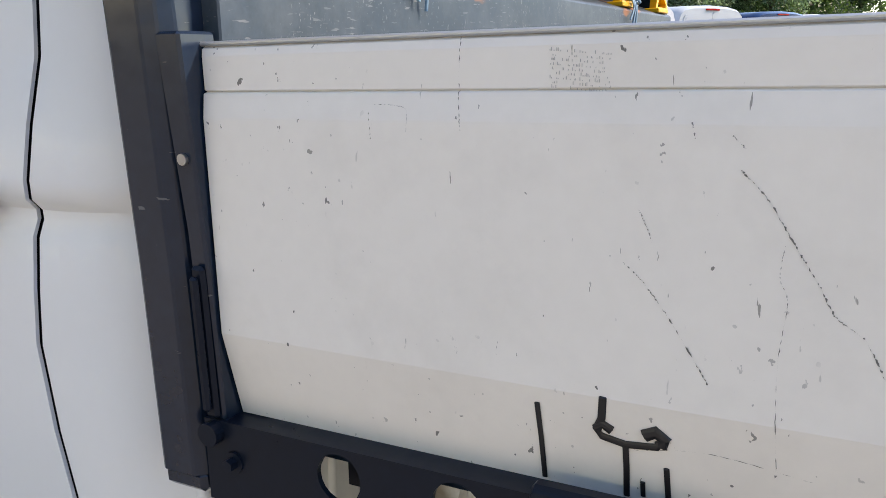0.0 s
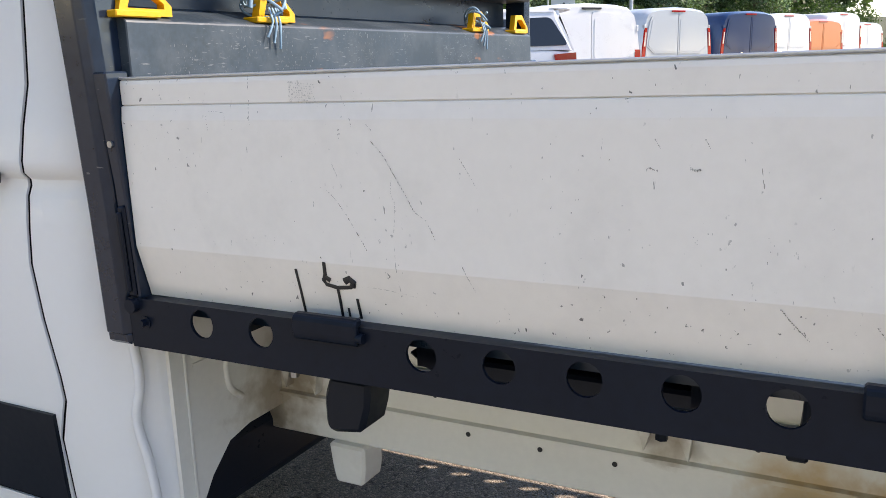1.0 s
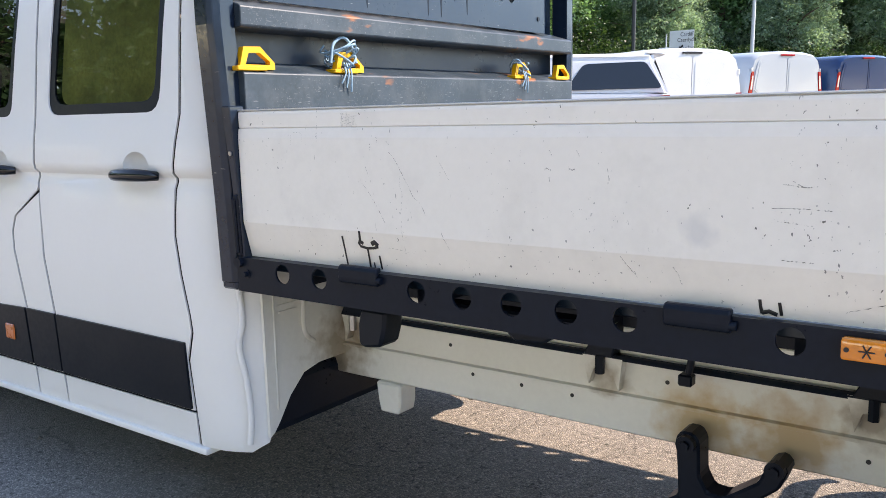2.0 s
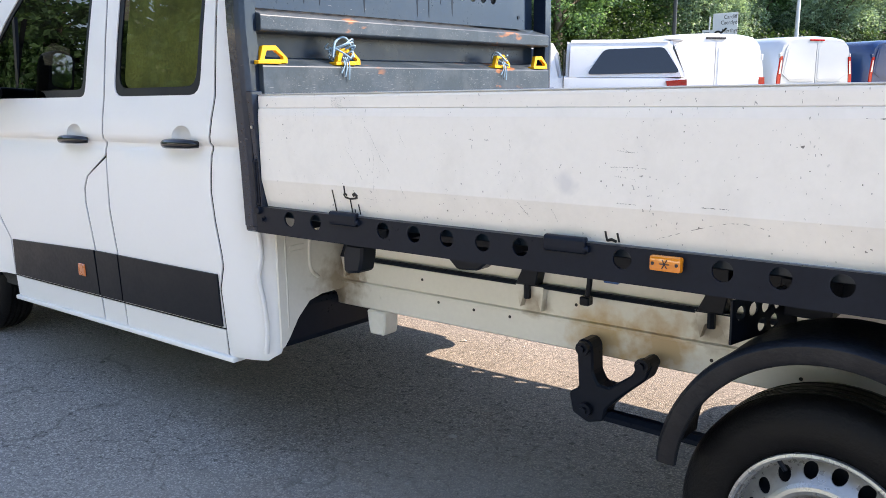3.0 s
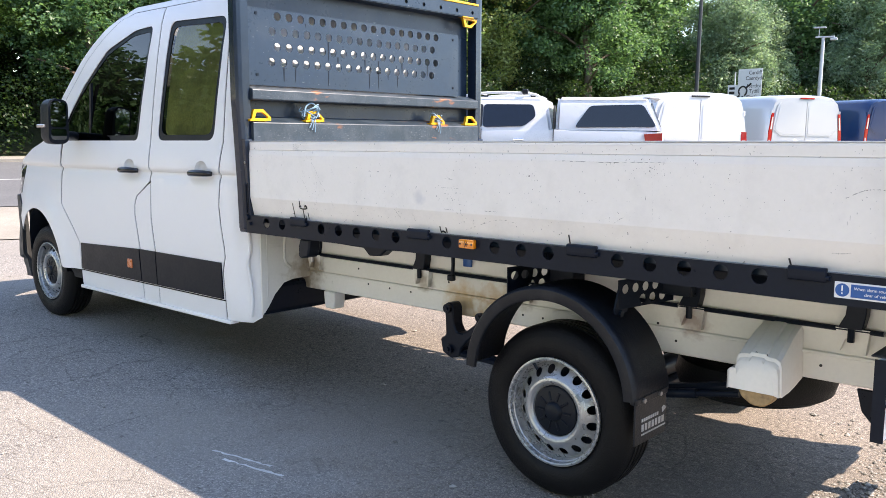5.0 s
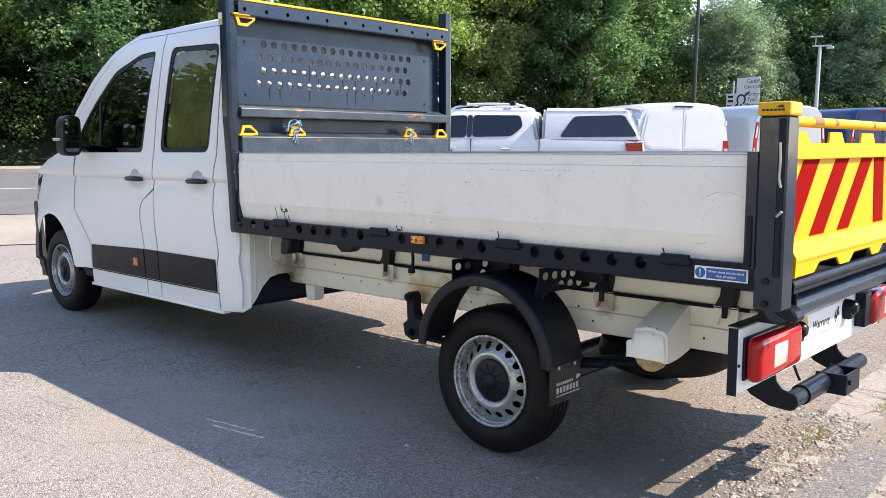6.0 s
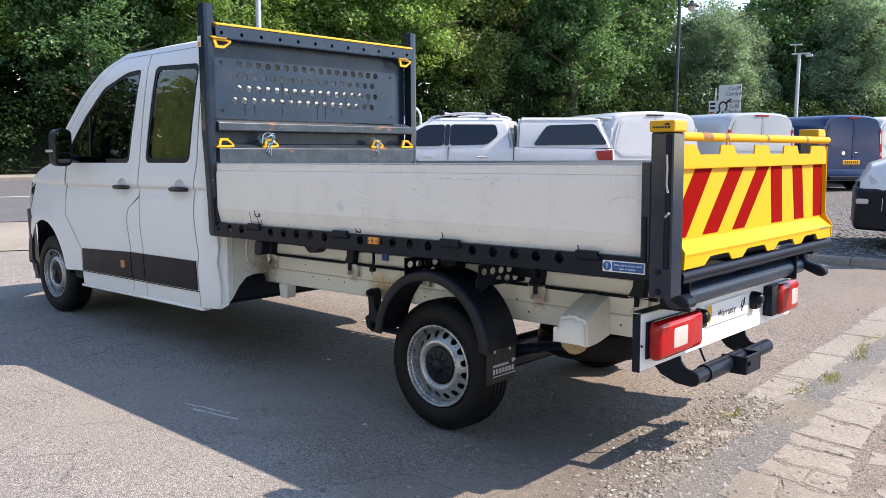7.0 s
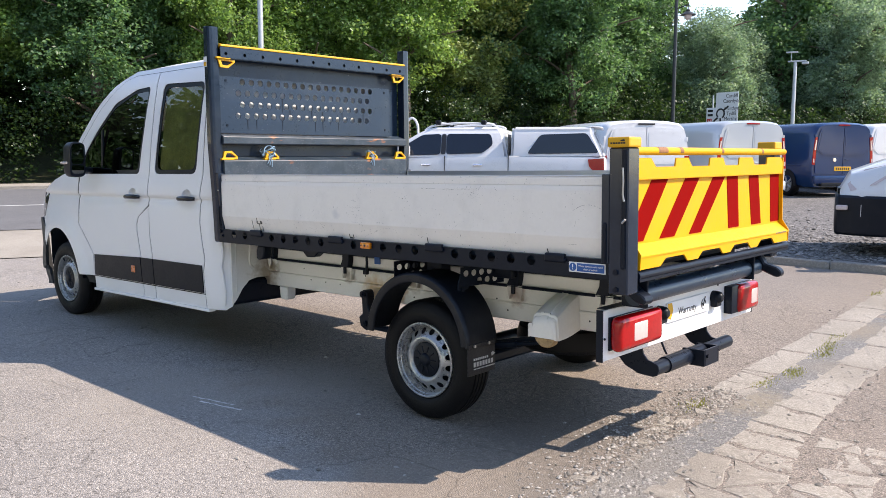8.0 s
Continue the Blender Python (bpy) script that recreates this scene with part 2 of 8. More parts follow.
STEEL = mat("bare_steel", (0.4, 0.4, 0.4), 0.4, metal=0.9, noise_amt=0.15)
CHROME = mat("reflector_chrome", (0.85, 0.86, 0.88), 0.06, metal=1.0, noise_amt=0.02)
DARK = mat("cab_interior", (0.018, 0.018, 0.02), 0.8, noise_amt=0.2)
SEATCLOTH = mat("seat_cloth", (0.035, 0.037, 0.045), 0.9, noise_amt=0.25, fine=150)
TINT = glass("tinted_glass", (0.04, 0.05, 0.045))
PRIVACY = glass("privacy_glass", (0.66, 0.68, 0.62))
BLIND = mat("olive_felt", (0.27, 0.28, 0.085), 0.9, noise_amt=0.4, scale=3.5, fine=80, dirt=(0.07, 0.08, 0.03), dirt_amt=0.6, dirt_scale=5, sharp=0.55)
MIRRORGLASS = mat("mirror_glass", (0.9, 0.9, 0.92), 0.02, metal=1.0, noise_amt=0.01, rough_var=0.0)
VANWHITE = mat("van_white_paint", (0.66, 0.67, 0.68), 0.28, noise_amt=0.006, rough_var=0.015, coat=0.6)
VANSILVER = mat("van_silver_paint", (0.42, 0.45, 0.48), 0.3, metal=0.15, noise_amt=0.006, rough_var=0.015, coat=0.6)
VANBLUE = mat("van_blue_paint", (0.003, 0.026, 0.095), 0.22, metal=0.0, noise_amt=0.006, rough_var=0.015, coat=0.25)
VANORANGE = mat("van_orange_paint", (0.55, 0.12, 0.02), 0.3, noise_amt=0.006, rough_var=0.015, coat=0.6)
GREYPOLE = mat("galvanised_pole", (0.45, 0.47, 0.48), 0.5, metal=0.5, noise_amt=0.12)
BLACKPOLE = mat("black_pole_paint", (0.02, 0.022, 0.022), 0.45, noise_amt=0.15)
SIGNWHITE = mat("road_sign_white", (0.68, 0.70, 0.70), 0.5, noise_amt=0.03)
SIGNBACK = mat("road_sign_red", (0.5, 0.03, 0.03), 0.5, noise_amt=0.05)
BARK = mat("bark", (0.12, 0.09, 0.065), 0.9, noise_amt=0.35, scale=8, bump=0.6, bump_scale=14, stretch=(1, 1, 0.3))
LEAF_A = leaf_mat("leaf_mid_green", (0.026, 0.070, 0.022), (0.26, 0.40, 0.115))
LEAF_B = leaf_mat("leaf_dark_green", (0.013, 0.045, 0.024), (0.15, 0.275, 0.115))
# LEAF_D carries the deep shade under the trees in its leaf colour.
LEAF_D = leaf_mat("leaf_painted_shade", (0.007, 0.022, 0.008), (0.045, 0.085, 0.024))
# LEAF_C is grey-green, lightened so that haze sits in the colour.
LEAF_C = leaf_mat("leaf_grey_green_haze", (0.044, 0.092, 0.068), (0.265, 0.375, 0.255))
# LEAF_E: light olive with sunlit brightness put into the colour.
LEAF_E = leaf_mat("leaf_sunlit_olive", (0.05, 0.085, 0.03), (0.40, 0.47, 0.17))

# ---- mesh helpers ----
def part(name, bm, material, parent, label="", smooth=None):
    """One mesh object under a thing or a part."""
    me = bpy.data.meshes.new(name)
    bmesh.ops.recalc_face_normals(bm, faces=bm.faces)
    bm.to_mesh(me)
    bm.free()
    me.materials.append(material)
    if smooth is not None:
        me.shade_smooth()
        me.set_sharp_from_angle(angle=radians(smooth))
    ob = new(name, me)
    if parent is not None:
        ob.parent = parent
    if label:
        tagged(ob, label)
    return ob


def share(name, me, parent, m=None):
    ob = new(name, me)
    ob.parent = parent
    if m is not None:
        ob.matrix_basis = m
    return ob


def empty(name, m=None):
    ob = new(name)
    if m is not None:
        ob.matrix_basis = m
    return ob


def box(bm, x0, x1, y0, y1, z0, z1, bevel=0.0, seg=1, m=None):
    r = bmesh.ops.create_cube(bm, size=1.0)
    vs = r["verts"]
    for v in vs:
        v.co = Vector((x0 + (v.co.x + 0.5) * (x1 - x0), y0 + (v.co.y + 0.5) * (y1 - y0), z0 + (v.co.z + 0.5) * (z1 - z0)))
    if bevel:
        es = list({e for v in vs for e in v.link_edges})
        rb = bmesh.ops.bevel(bm, geom=es, offset=bevel, segments=seg, affect="EDGES", profile=0.5)
        vs = list({v for f in rb["faces"] for v in f.verts} | {v for v in vs if v.is_valid})
    if m is not None:
        bmesh.ops.transform(bm, matrix=m, verts=vs)
    return vs


def rod(bm, p0, p1, r, seg=14, r2=None):
    p0, p1 = Vector(p0), Vector(p1)
    d = p1 - p0
    m = Matrix.Translation((p0 + p1) / 2) @ d.to_track_quat("Z", "Y").to_matrix().to_4x4()
    return bmesh.ops.create_cone(bm, cap_ends=True, segments=seg, radius1=r, radius2=r if r2 is None else r2, depth=d.length, matrix=m)["verts"]


AX = {"x": lambda u, v, a: Vector((a, u, v)), "y": lambda u, v, a: Vector((u, a, v)), "z": lambda u, v, a: Vector((u, v, a))}


def prism(bm, pts, axis, a0, a1, bevel=0.0):
    """Extrudes a flat outline along an axis: x takes (y, z), y takes (x, z), z takes (x, y)."""
    f = AX[axis]
    lo = [bm.verts.new(f(u, v, a0)) for u, v in pts]
    hi = [bm.verts.new(f(u, v, a1)) for u, v in pts]
    k = len(pts)
    fs = [bm.faces.new(lo), bm.faces.new(hi[::-1])]
    for i in range(k):
        fs.append(bm.faces.new((lo[i], hi[i], hi[(i + 1) % k], lo[(i + 1) % k])))
    if bevel:
        bmesh.ops.recalc_face_normals(bm, faces=fs)
        bmesh.ops.bevel(bm, geom=list({e for q in fs for e in q.edges}), offset=bevel, segments=1, affect="EDGES")
    return lo + hi


def revolve(bm, prof, centre, axis="y", seg=48, a0=0.0, a1=2 * math.pi):
    """Turns a profile of (radius, height along the axis) round the axis."""
    full = abs(a1 - a0 - 2 * math.pi) < 1e-6
    c = Vector(centre)
    rings = []
    for i in range(seg if full else seg + 1):
        a = a0 + (a1 - a0) * i / seg
        ca, sa = math.cos(a), math.sin(a)
        row = []
        for r, h in prof:
            p = {"y": Vector((r * ca, h, r * sa)), "x": Vector((h, r * ca, r * sa)), "z": Vector((r * ca, r * sa, h))}[axis]
            row.append(bm.verts.new(c + p))
        rings.append(row)
    k = len(rings)
    for i in range(k if full else k - 1):
        p, q = rings[i], rings[(i + 1) % k]
        for j in range(len(prof) - 1):
            bm.faces.new((p[j], p[j + 1], q[j + 1], q[j]))
    return rings


def sweep(bm, path, r, seg=10, closed=False):
    """A tube along a path; r is one radius or one for each point."""
    path = [Vector(p) for p in path]
    k = len(path)
    rad = [r] * k if isinstance(r, (int, float)) else list(r)
    ref = Vector((0.123, 0.317, 0.94)).normalized()
    rings = []
    for i, p in enumerate(path):
        t = ((path[(i + 1) % k] if closed or i < k - 1 else p) - (path[i - 1] if closed or i else p)).normalized()
        a = t.cross(ref).normalized()
        b = t.cross(a).normalized()
        ref = b.cross(t) if False else ref
        rings.append([bm.verts.new(p + (a * math.cos(2 * math.pi * j / seg) + b * math.sin(2 * math.pi * j / seg)) * rad[i]) for j in range(seg)])
    for i in range(k if closed else k - 1):
        p, q = rings[i], rings[(i + 1) % k]
        for j in range(seg):
            bm.faces.new((p[j], p[(j + 1) % seg], q[(j + 1) % seg], q[j]))
    if not closed:
        bm.faces.new(rings[0])
        bm.faces.new(rings[-1][::-1])


def plate(bm, u0, u1, bands, f, t, n=16):
    """A plate with round holes. bands: (v0, v1, [(u, v, r), ...]) one above the other; f(u, v, d) gives the place at depth d."""
    def both(pts):
        a = [bm.verts.new(f(u, v, 0.0)) for u, v in pts]
        b = [bm.verts.new(f(u, v, t)) for u, v in pts]
        return a, b

    for v0, v1, holes in bands:
        holes = sorted(holes)
        cuts = [u0] + [(a[0] + b[0]) / 2 for a, b in zip(holes, holes[1:])] + [u1]
        if not holes:
            a, b = both([(u0, v0), (u1, v0), (u1, v1), (u0, v1)])
            bm.faces.new(a), bm.faces.new(b[::-1])
            continue
        for (hu, hv, r), c0, c1 in zip(holes, cuts, cuts[1:]):
            angs = [2 * math.pi * i / n for i in range(n)] + [math.atan2(y - hv, x - hu) % (2 * math.pi) for x in (c0, c1) for y in (v0, v1)]
            angs = sorted(set(round(x, 5) for x in angs))
            rim, rect = [], []
            for a in angs:
                ca, sa = math.cos(a), math.sin(a)
                k = min([((c1 if ca > 0 else c0) - hu) / ca if abs(ca) > 1e-6 else 1e9, ((v1 if sa > 0 else v0) - hv) / sa if abs(sa) > 1e-6 else 1e9])
                rim.append((hu + r * ca, hv + r * sa))
                rect.append((hu + k * ca, hv + k * sa))
            ra, rb = both(rim)
            qa, qb = both(rect)
            for i in range(len(angs)):
                j = (i + 1) % len(angs)
                bm.faces.new((ra[i], ra[j], qa[j], qa[i]))
                bm.faces.new((rb[j], rb[i], qb[i], qb[j]))
                bm.faces.new((ra[j], ra[i], rb[i], rb[j]))
    v0, v1 = bands[0][0], bands[-1][1]
    for (a, b), (c, d) in (((u0, v0), (u1, v0)), ((u1, v0), (u1, v1)), ((u1, v1), (u0, v1)), ((u0, v1), (u0, v0))):
        bm.faces.new([bm.verts.new(f(*q)) for q in ((a, b, 0), (c, d, 0), (c, d, t), (a, b, t))])


def skin(bm, outer, holes, f, cut_u=(), cut_v=(), lip=0.0, f_lip=None):
    """A curved sheet cut to an outline with holes in (u, v), then bent by f(u, v); lip: the depth of its turned-in edges."""
    for loop in [outer] + list(holes):
        vs = [bm.verts.new((u, 0, v)) for u, v in loop]
        for i in range(len(vs)):
            bm.edges.new((vs[i], vs[(i + 1) % len(vs)]))
    bmesh.ops.triangle_fill(bm, use_beauty=True, use_dissolve=False, edges=list(bm.edges))
    for u in cut_u:
        bmesh.ops.bisect_plane(bm, geom=list(bm.verts) + list(bm.edges) + list(bm.faces), plane_co=(u, 0, 0), plane_no=(1, 0, 0))
    for v in cut_v:
        bmesh.ops.bisect_plane(bm, geom=list(bm.verts) + list(bm.edges) + list(bm.faces), plane_co=(0, 0, v), plane_no=(0, 0, 1))
    if lip:
        es = [e for e in bm.edges if e.is_boundary]
        r = bmesh.ops.extrude_edge_only(bm, edges=es)
        back = {v for v in r["geom"] if isinstance(v, bmesh.types.BMVert)}
    else:
        back = set()
    for v in bm.verts:
        p = Vector(f(v.co.x, v.co.z))
        if v in back:
            p = p + (f_lip or Vector((0, 1, 0))) * lip
        v.co = p


def loft(bm, rows, cap0=False, cap1=False, closed=False):
    vs = [[bm.verts.new(p) for p in row] for row in rows]
    k = len(vs[0])
    for a, b in zip(vs, vs[1:]):
        for j in range(k if closed else k - 1):
            bm.faces.new((a[j], a[(j + 1) % k], b[(j + 1) % k], b[j]))
    if cap0:
        bm.faces.new(vs[0])
    if cap1:
        bm.faces.new(vs[-1][::-1])
    return vs


def lerp(tab, x):
    """Straight-line value at x from a table of (x, value)."""
    if x <= tab[0][0]:
        return tab[0][1]
    for (a, p), (b, q) in zip(tab, tab[1:]):
        if x <= b:
            return p + (q - p) * (x - a) / (b - a)
    return tab[-1][1]


def smooth_pts(pts, k=4, closed=False):
    """A rounded line through points (Catmull-Rom)."""
    pts = [Vector(p) for p in pts]
    n = len(pts)
    out = []
    for i in range(n if closed else n - 1):
        p0 = pts[i - 1] if closed or i else pts[0]
        p1, p2 = pts[i], pts[(i + 1) % n]
        p3 = pts[(i + 2) % n] if closed or i + 2 < n else pts[-1]
        for j in range(k):
            t = j / k
            out.append(0.5 * ((2 * p1) + (p2 - p0) * t + (2 * p0 - 5 * p1 + 4 * p2 - p3) * t * t + (3 * p1 - p0 - 3 * p2 + p3) * t ** 3))
    if not closed:
        out.append(pts[-1])
    return out


def rounded(pts, r, k=4):
    """A flat outline with its corners rounded."""
    out = []
    n = len(pts)
    for i in range(n):
        p, a, b = (Vector(pts[i]).to_2d(), Vector(pts[i - 1]).to_2d(), Vector(pts[(i + 1) % n]).to_2d())
        rr = min(r, (a - p).length * 0.45, (b - p).length * 0.45)
        s, e = p + (a - p).normalized() * rr, p + (b - p).normalized() * rr
        for j in range(k + 1):
            t = j / k
            out.append(tuple(s * (1 - t) ** 2 + p * 2 * t * (1 - t) + e * t * t))
    return out


def text_mesh(words, size, m, material, name, parent):
    """Flat lettering as a mesh."""
    cu = bpy.data.curves.new("letters", "FONT")
    cu.body, cu.size, cu.extrude, cu.align_x, cu.align_y = words, size, 0.0006, "CENTER", "CENTER"
    tmp = new("letters", cu)
    bpy.context.view_layer.update()
    me = bpy.data.meshes.new_from_object(tmp.evaluated_get(bpy.context.evaluated_depsgraph_get()))
    bpy.data.objects.remove(tmp)
    bpy.data.curves.remove(cu)
    me.materials.clear()
    me.materials.append(material)
    ob = new(name, me)
    ob.parent = parent
    ob.matrix_basis = m
    return ob

# ---- ground ----
def ground_z(x, y):
    """Nearly level yard that rises gently to the far side, with a low crown beyond the truck."""
    e = lambda v: (lambda q: q * q * (3 - 2 * q))(min(1.0, max(0.0, v)))
    crown = 0.048 * e((y - 0.5) / 1.2) * (1 - e((y - 3.0) / 4.0)) * (1 - e((x - 2.2) / 0.5)) * (0.5 + 0.5 * e((x + 0.5) / 1.5)) * e((x + 9.0) / 4.0)
    return crown + (0.0 if y < 1 else 0.015 * min(y - 1, 45.0) * min(1.0, (y - 1) / 4.0))


def mineral(name, base, stones, amount, scale, bump, crack=0.0, patch=None, rough=0.9, zone=None):
    """Asphalt, gravel or concrete: stones in a binder, stains, hair cracks."""
    m = bpy.data.materials.new(name)
    m.use_nodes = True
    n, l = m.node_tree.nodes, m.node_tree.links
    b = n["Principled BSDF"]
    tc = n.new("ShaderNodeTexCoord")
    vo = n.new("ShaderNodeTexVoronoi")
    vo.inputs["Scale"].default_value = scale
    no = n.new("ShaderNodeTexNoise")
    no.inputs["Scale"].default_value, no.inputs["Detail"].default_value = 0.9, 9
    no.inputs["Roughness"].default_value = 0.6
    fi = n.new("ShaderNodeTexNoise")
    fi.inputs["Scale"].default_value, fi.inputs["Detail"].default_value = scale * 0.35, 5
    for t in (vo, no, fi):
        l.new(tc.outputs["Object"], t.inputs["Vector"])
    sep = n.new("ShaderNodeSeparateColor")
    l.new(vo.outputs["Color"], sep.inputs[0])
    r = n.new("ShaderNodeMapRange")
    r.inputs["From Min"].default_value, r.inputs["From Max"].default_value = 1 - amount, 1.0
    l.new(sep.outputs[0], r.inputs["Value"])
    mx = n.new("ShaderNodeMix")
    mx.data_type = "RGBA"
    mx.inputs["A"].default_value, mx.inputs["B"].default_value = (*base, 1), (*stones, 1)
    l.new(r.outputs[0], mx.inputs["Factor"])
    ad = n.new("ShaderNodeMath")
    ad.operation = "ADD"
    l.new(no.outputs["Fac"], ad.inputs[0])
    l.new(fi.outputs["Fac"], ad.inputs[1])
    vr = n.new("ShaderNodeMapRange")
    vr.inputs["From Min"].default_value, vr.inputs["From Max"].default_value = 0.6, 1.4
    vr.inputs["To Min"].default_value, vr.inputs["To Max"].default_value = 0.80, 1.20
    l.new(ad.outputs[0], vr.inputs["Value"])
    hs = n.new("ShaderNodeHueSaturation")
    l.new(mx.outputs["Result"], hs.inputs["Color"])
    l.new(vr.outputs[0], hs.inputs["Value"])
    col = hs.outputs["Color"]
    if crack:
        # pits and dark grit
        pt = n.new("ShaderNodeTexNoise")
        pt.inputs["Scale"].default_value, pt.inputs["Detail"].default_value = 42, 3
        l.new(tc.outputs["Object"], pt.inputs["Vector"])
        pq = n.new("ShaderNodeMapRange")
        pq.inputs["From Min"].default_value, pq.inputs["From Max"].default_value = 0.59, 0.66
        pq.inputs["To Min"].default_value, pq.inputs["To Max"].default_value = 1.0, 0.5
        l.new(pt.outputs["Fac"], pq.inputs["Value"])
        pm2 = n.new("ShaderNodeMix")
        pm2.data_type, pm2.blend_type = "RGBA", "MULTIPLY"
        pm2.inputs["Factor"].default_value = 1.0
        l.new(col, pm2.inputs["A"])
        l.new(pq.outputs[0], pm2.inputs["B"])
        col = pm2.outputs["Result"]
    height = vo.outputs["Distance"]
    if patch:
        pn = n.new("ShaderNodeTexNoise")
        pn.inputs["Scale"].default_value, pn.inputs["Detail"].default_value = 0.55, 7
        l.new(tc.outputs["Object"], pn.inputs["Vector"])
        pr = n.new("ShaderNodeMapRange")
        pr.inputs["From Min"].default_value, pr.inputs["From Max"].default_value = 0.5, 0.66
        pr.inputs["To Max"].default_value = 0.6
        l.new(pn.outputs["Fac"], pr.inputs["Value"])
        pm = n.new("ShaderNodeMix")
        pm.data_type = "RGBA"
        pm.inputs["B"].default_value = (*patch, 1)
        l.new(pr.outputs[0], pm.inputs["Factor"])
        l.new(col, pm.inputs["A"])
        col = pm.outputs["Result"]
    if crack:
        wob = n.new("ShaderNodeMix")
        wob.data_type = "RGBA"
        wob.inputs["Factor"].default_value = 0.18
        l.new(tc.outputs["Object"], wob.inputs["A"])
        wn = n.new("ShaderNodeTexNoise")
        wn.inputs["Scale"].default_value, wn.inputs["Detail"].default_value = 2.5, 6
        l.new(tc.outputs["Object"], wn.inputs["Vector"])
        l.new(wn.outputs["Color"], wob.inputs["B"])
        cv = n.new("ShaderNodeTexVoronoi")
        cv.feature = "DISTANCE_TO_EDGE"
        cv.inputs["Scale"].default_value = crack
        l.new(wob.outputs["Result"], cv.inputs["Vector"])
        cr = n.new("ShaderNodeMapRange")
        cr.inputs["From Min"].default_value, cr.inputs["From Max"].default_value = 0.0, 0.012
        cr.inputs["To Min"].default_value, cr.inputs["To Max"].default_value = 0.66, 1.0
        l.new(cv.outputs["Distance"], cr.inputs["Value"])
        gate = n.new("ShaderNodeMapRange")
        gate.inputs["From Min"].default_value, gate.inputs["From Max"].default_value = 0.46, 0.54
        l.new(no.outputs["Fac"], gate.inputs["Value"])
        gm = n.new("ShaderNodeMath")
        gm.operation = "MAXIMUM"
        l.new(cr.outputs[0], gm.inputs[0])
        l.new(gate.outputs[0], gm.inputs[1])
        cm = n.new("ShaderNodeMix")
        cm.data_type = "RGBA"
        cm.blend_type = "MULTIPLY"
        cm.inputs["Factor"].default_value = 1.0
        l.new(col, cm.inputs["A"])
        l.new(gm.outputs[0], cm.inputs["B"])
        col = cm.outputs["Result"]
    if zone:
        # an older, browner surfacing beyond a ragged joint
        ax, ay, off, tint = zone
        dt = n.new("ShaderNodeVectorMath")
        dt.operation, dt.inputs[1].default_value = "DOT_PRODUCT", (ax, ay, 0)
        l.new(tc.outputs["Object"], dt.inputs[0])
        wv = n.new("ShaderNodeTexNoise")
        wv.inputs["Scale"].default_value, wv.inputs["Detail"].default_value = 3.0, 9
        l.new(tc.outputs["Object"], wv.inputs["Vector"])
        wm = n.new("ShaderNodeMath")
        wm.operation, wm.inputs[1].default_value = "MULTIPLY_ADD", 0.9
        l.new(wv.outputs["Fac"], wm.inputs[0])
        l.new(dt.outputs["Value"], wm.inputs[2])
        zr = n.new("ShaderNodeMapRange")
        zr.inputs["From Min"].default_value, zr.inputs["From Max"].default_value = off + 0.12, off + 0.46
        l.new(wm.outputs[0], zr.inputs["Value"])
        zm = n.new("ShaderNodeMix")
        zm.data_type, zm.blend_type = "RGBA", "MULTIPLY"
        zm.inputs["B"].default_value = (*tint, 1)
        l.new(zr.outputs[0], zm.inputs["Factor"])
        l.new(col, zm.inputs["A"])
        col = zm.outputs["Result"]
    l.new(col, b.inputs["Base Color"])
    b.inputs["Roughness"].default_value = rough
    b.inputs["Specular IOR Level"].default_value = 0.3
    bp = n.new("ShaderNodeBump")
    bp.inputs["Strength"].default_value, bp.inputs["Distance"].default_value = bump, 0.012
    bp.invert = True
    l.new(height, bp.inputs["Height"])
    l.new(bp.outputs[0], b.inputs["Normal"])
    return m


ASPHALT = mineral("worn_asphalt", (0.225, 0.209, 0.193), (0.50, 0.455, 0.408), 0.45, 170, 0.5, crack=2.1, patch=(0.30, 0.272, 0.238), zone=(0.387, 0.922, 0.22, (0.82, 0.76, 0.70)))
# First patch: dark staining that also paints in deeper shade under the tail.
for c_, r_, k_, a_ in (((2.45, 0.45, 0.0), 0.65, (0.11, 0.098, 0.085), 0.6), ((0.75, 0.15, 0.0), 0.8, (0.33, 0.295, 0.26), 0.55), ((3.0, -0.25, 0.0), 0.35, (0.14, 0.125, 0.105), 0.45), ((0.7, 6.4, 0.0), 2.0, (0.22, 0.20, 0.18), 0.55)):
    stain_or_shade(ASPHALT, c_, r_, k_, a_)
ROADTAR = mineral("road_tarmac", (0.12, 0.12, 0.122), (0.2, 0.2, 0.2), 0.4, 90, 0.4)
GRAVEL = mineral("lot_gravel", (0.085, 0.08, 0.075), (0.26, 0.245, 0.23), 0.6, 34, 1.0)
CONCRETE = mineral("weathered_concrete", (0.285, 0.258, 0.218), (0.42, 0.382, 0.328), 0.55, 150, 0.42, patch=(0.215, 0.19, 0.155))
stain_or_shade(CONCRETE, (3.35, 0.4, 0.0), 0.5, (0.19, 0.165, 0.135), 0.5)
KERBSTONE = mineral("kerb_concrete", (0.24, 0.225, 0.2), (0.33, 0.31, 0.28), 0.5, 90, 0.4)
GRITGREY = mineral("channel_grit", (0.15, 0.147, 0.142), (0.30, 0.29, 0.275), 0.5, 120, 0.6, patch=(0.24, 0.205, 0.155))
stain_or_shade(GRITGREY, (3.10, 1.75, 0.0), 0.34, (0.27, 0.23, 0.17), 0.75)
stain_or_shade(GRITGREY, (2.90, 4.3, 0.0), 0.5, (0.26, 0.22, 0.165), 0.7)
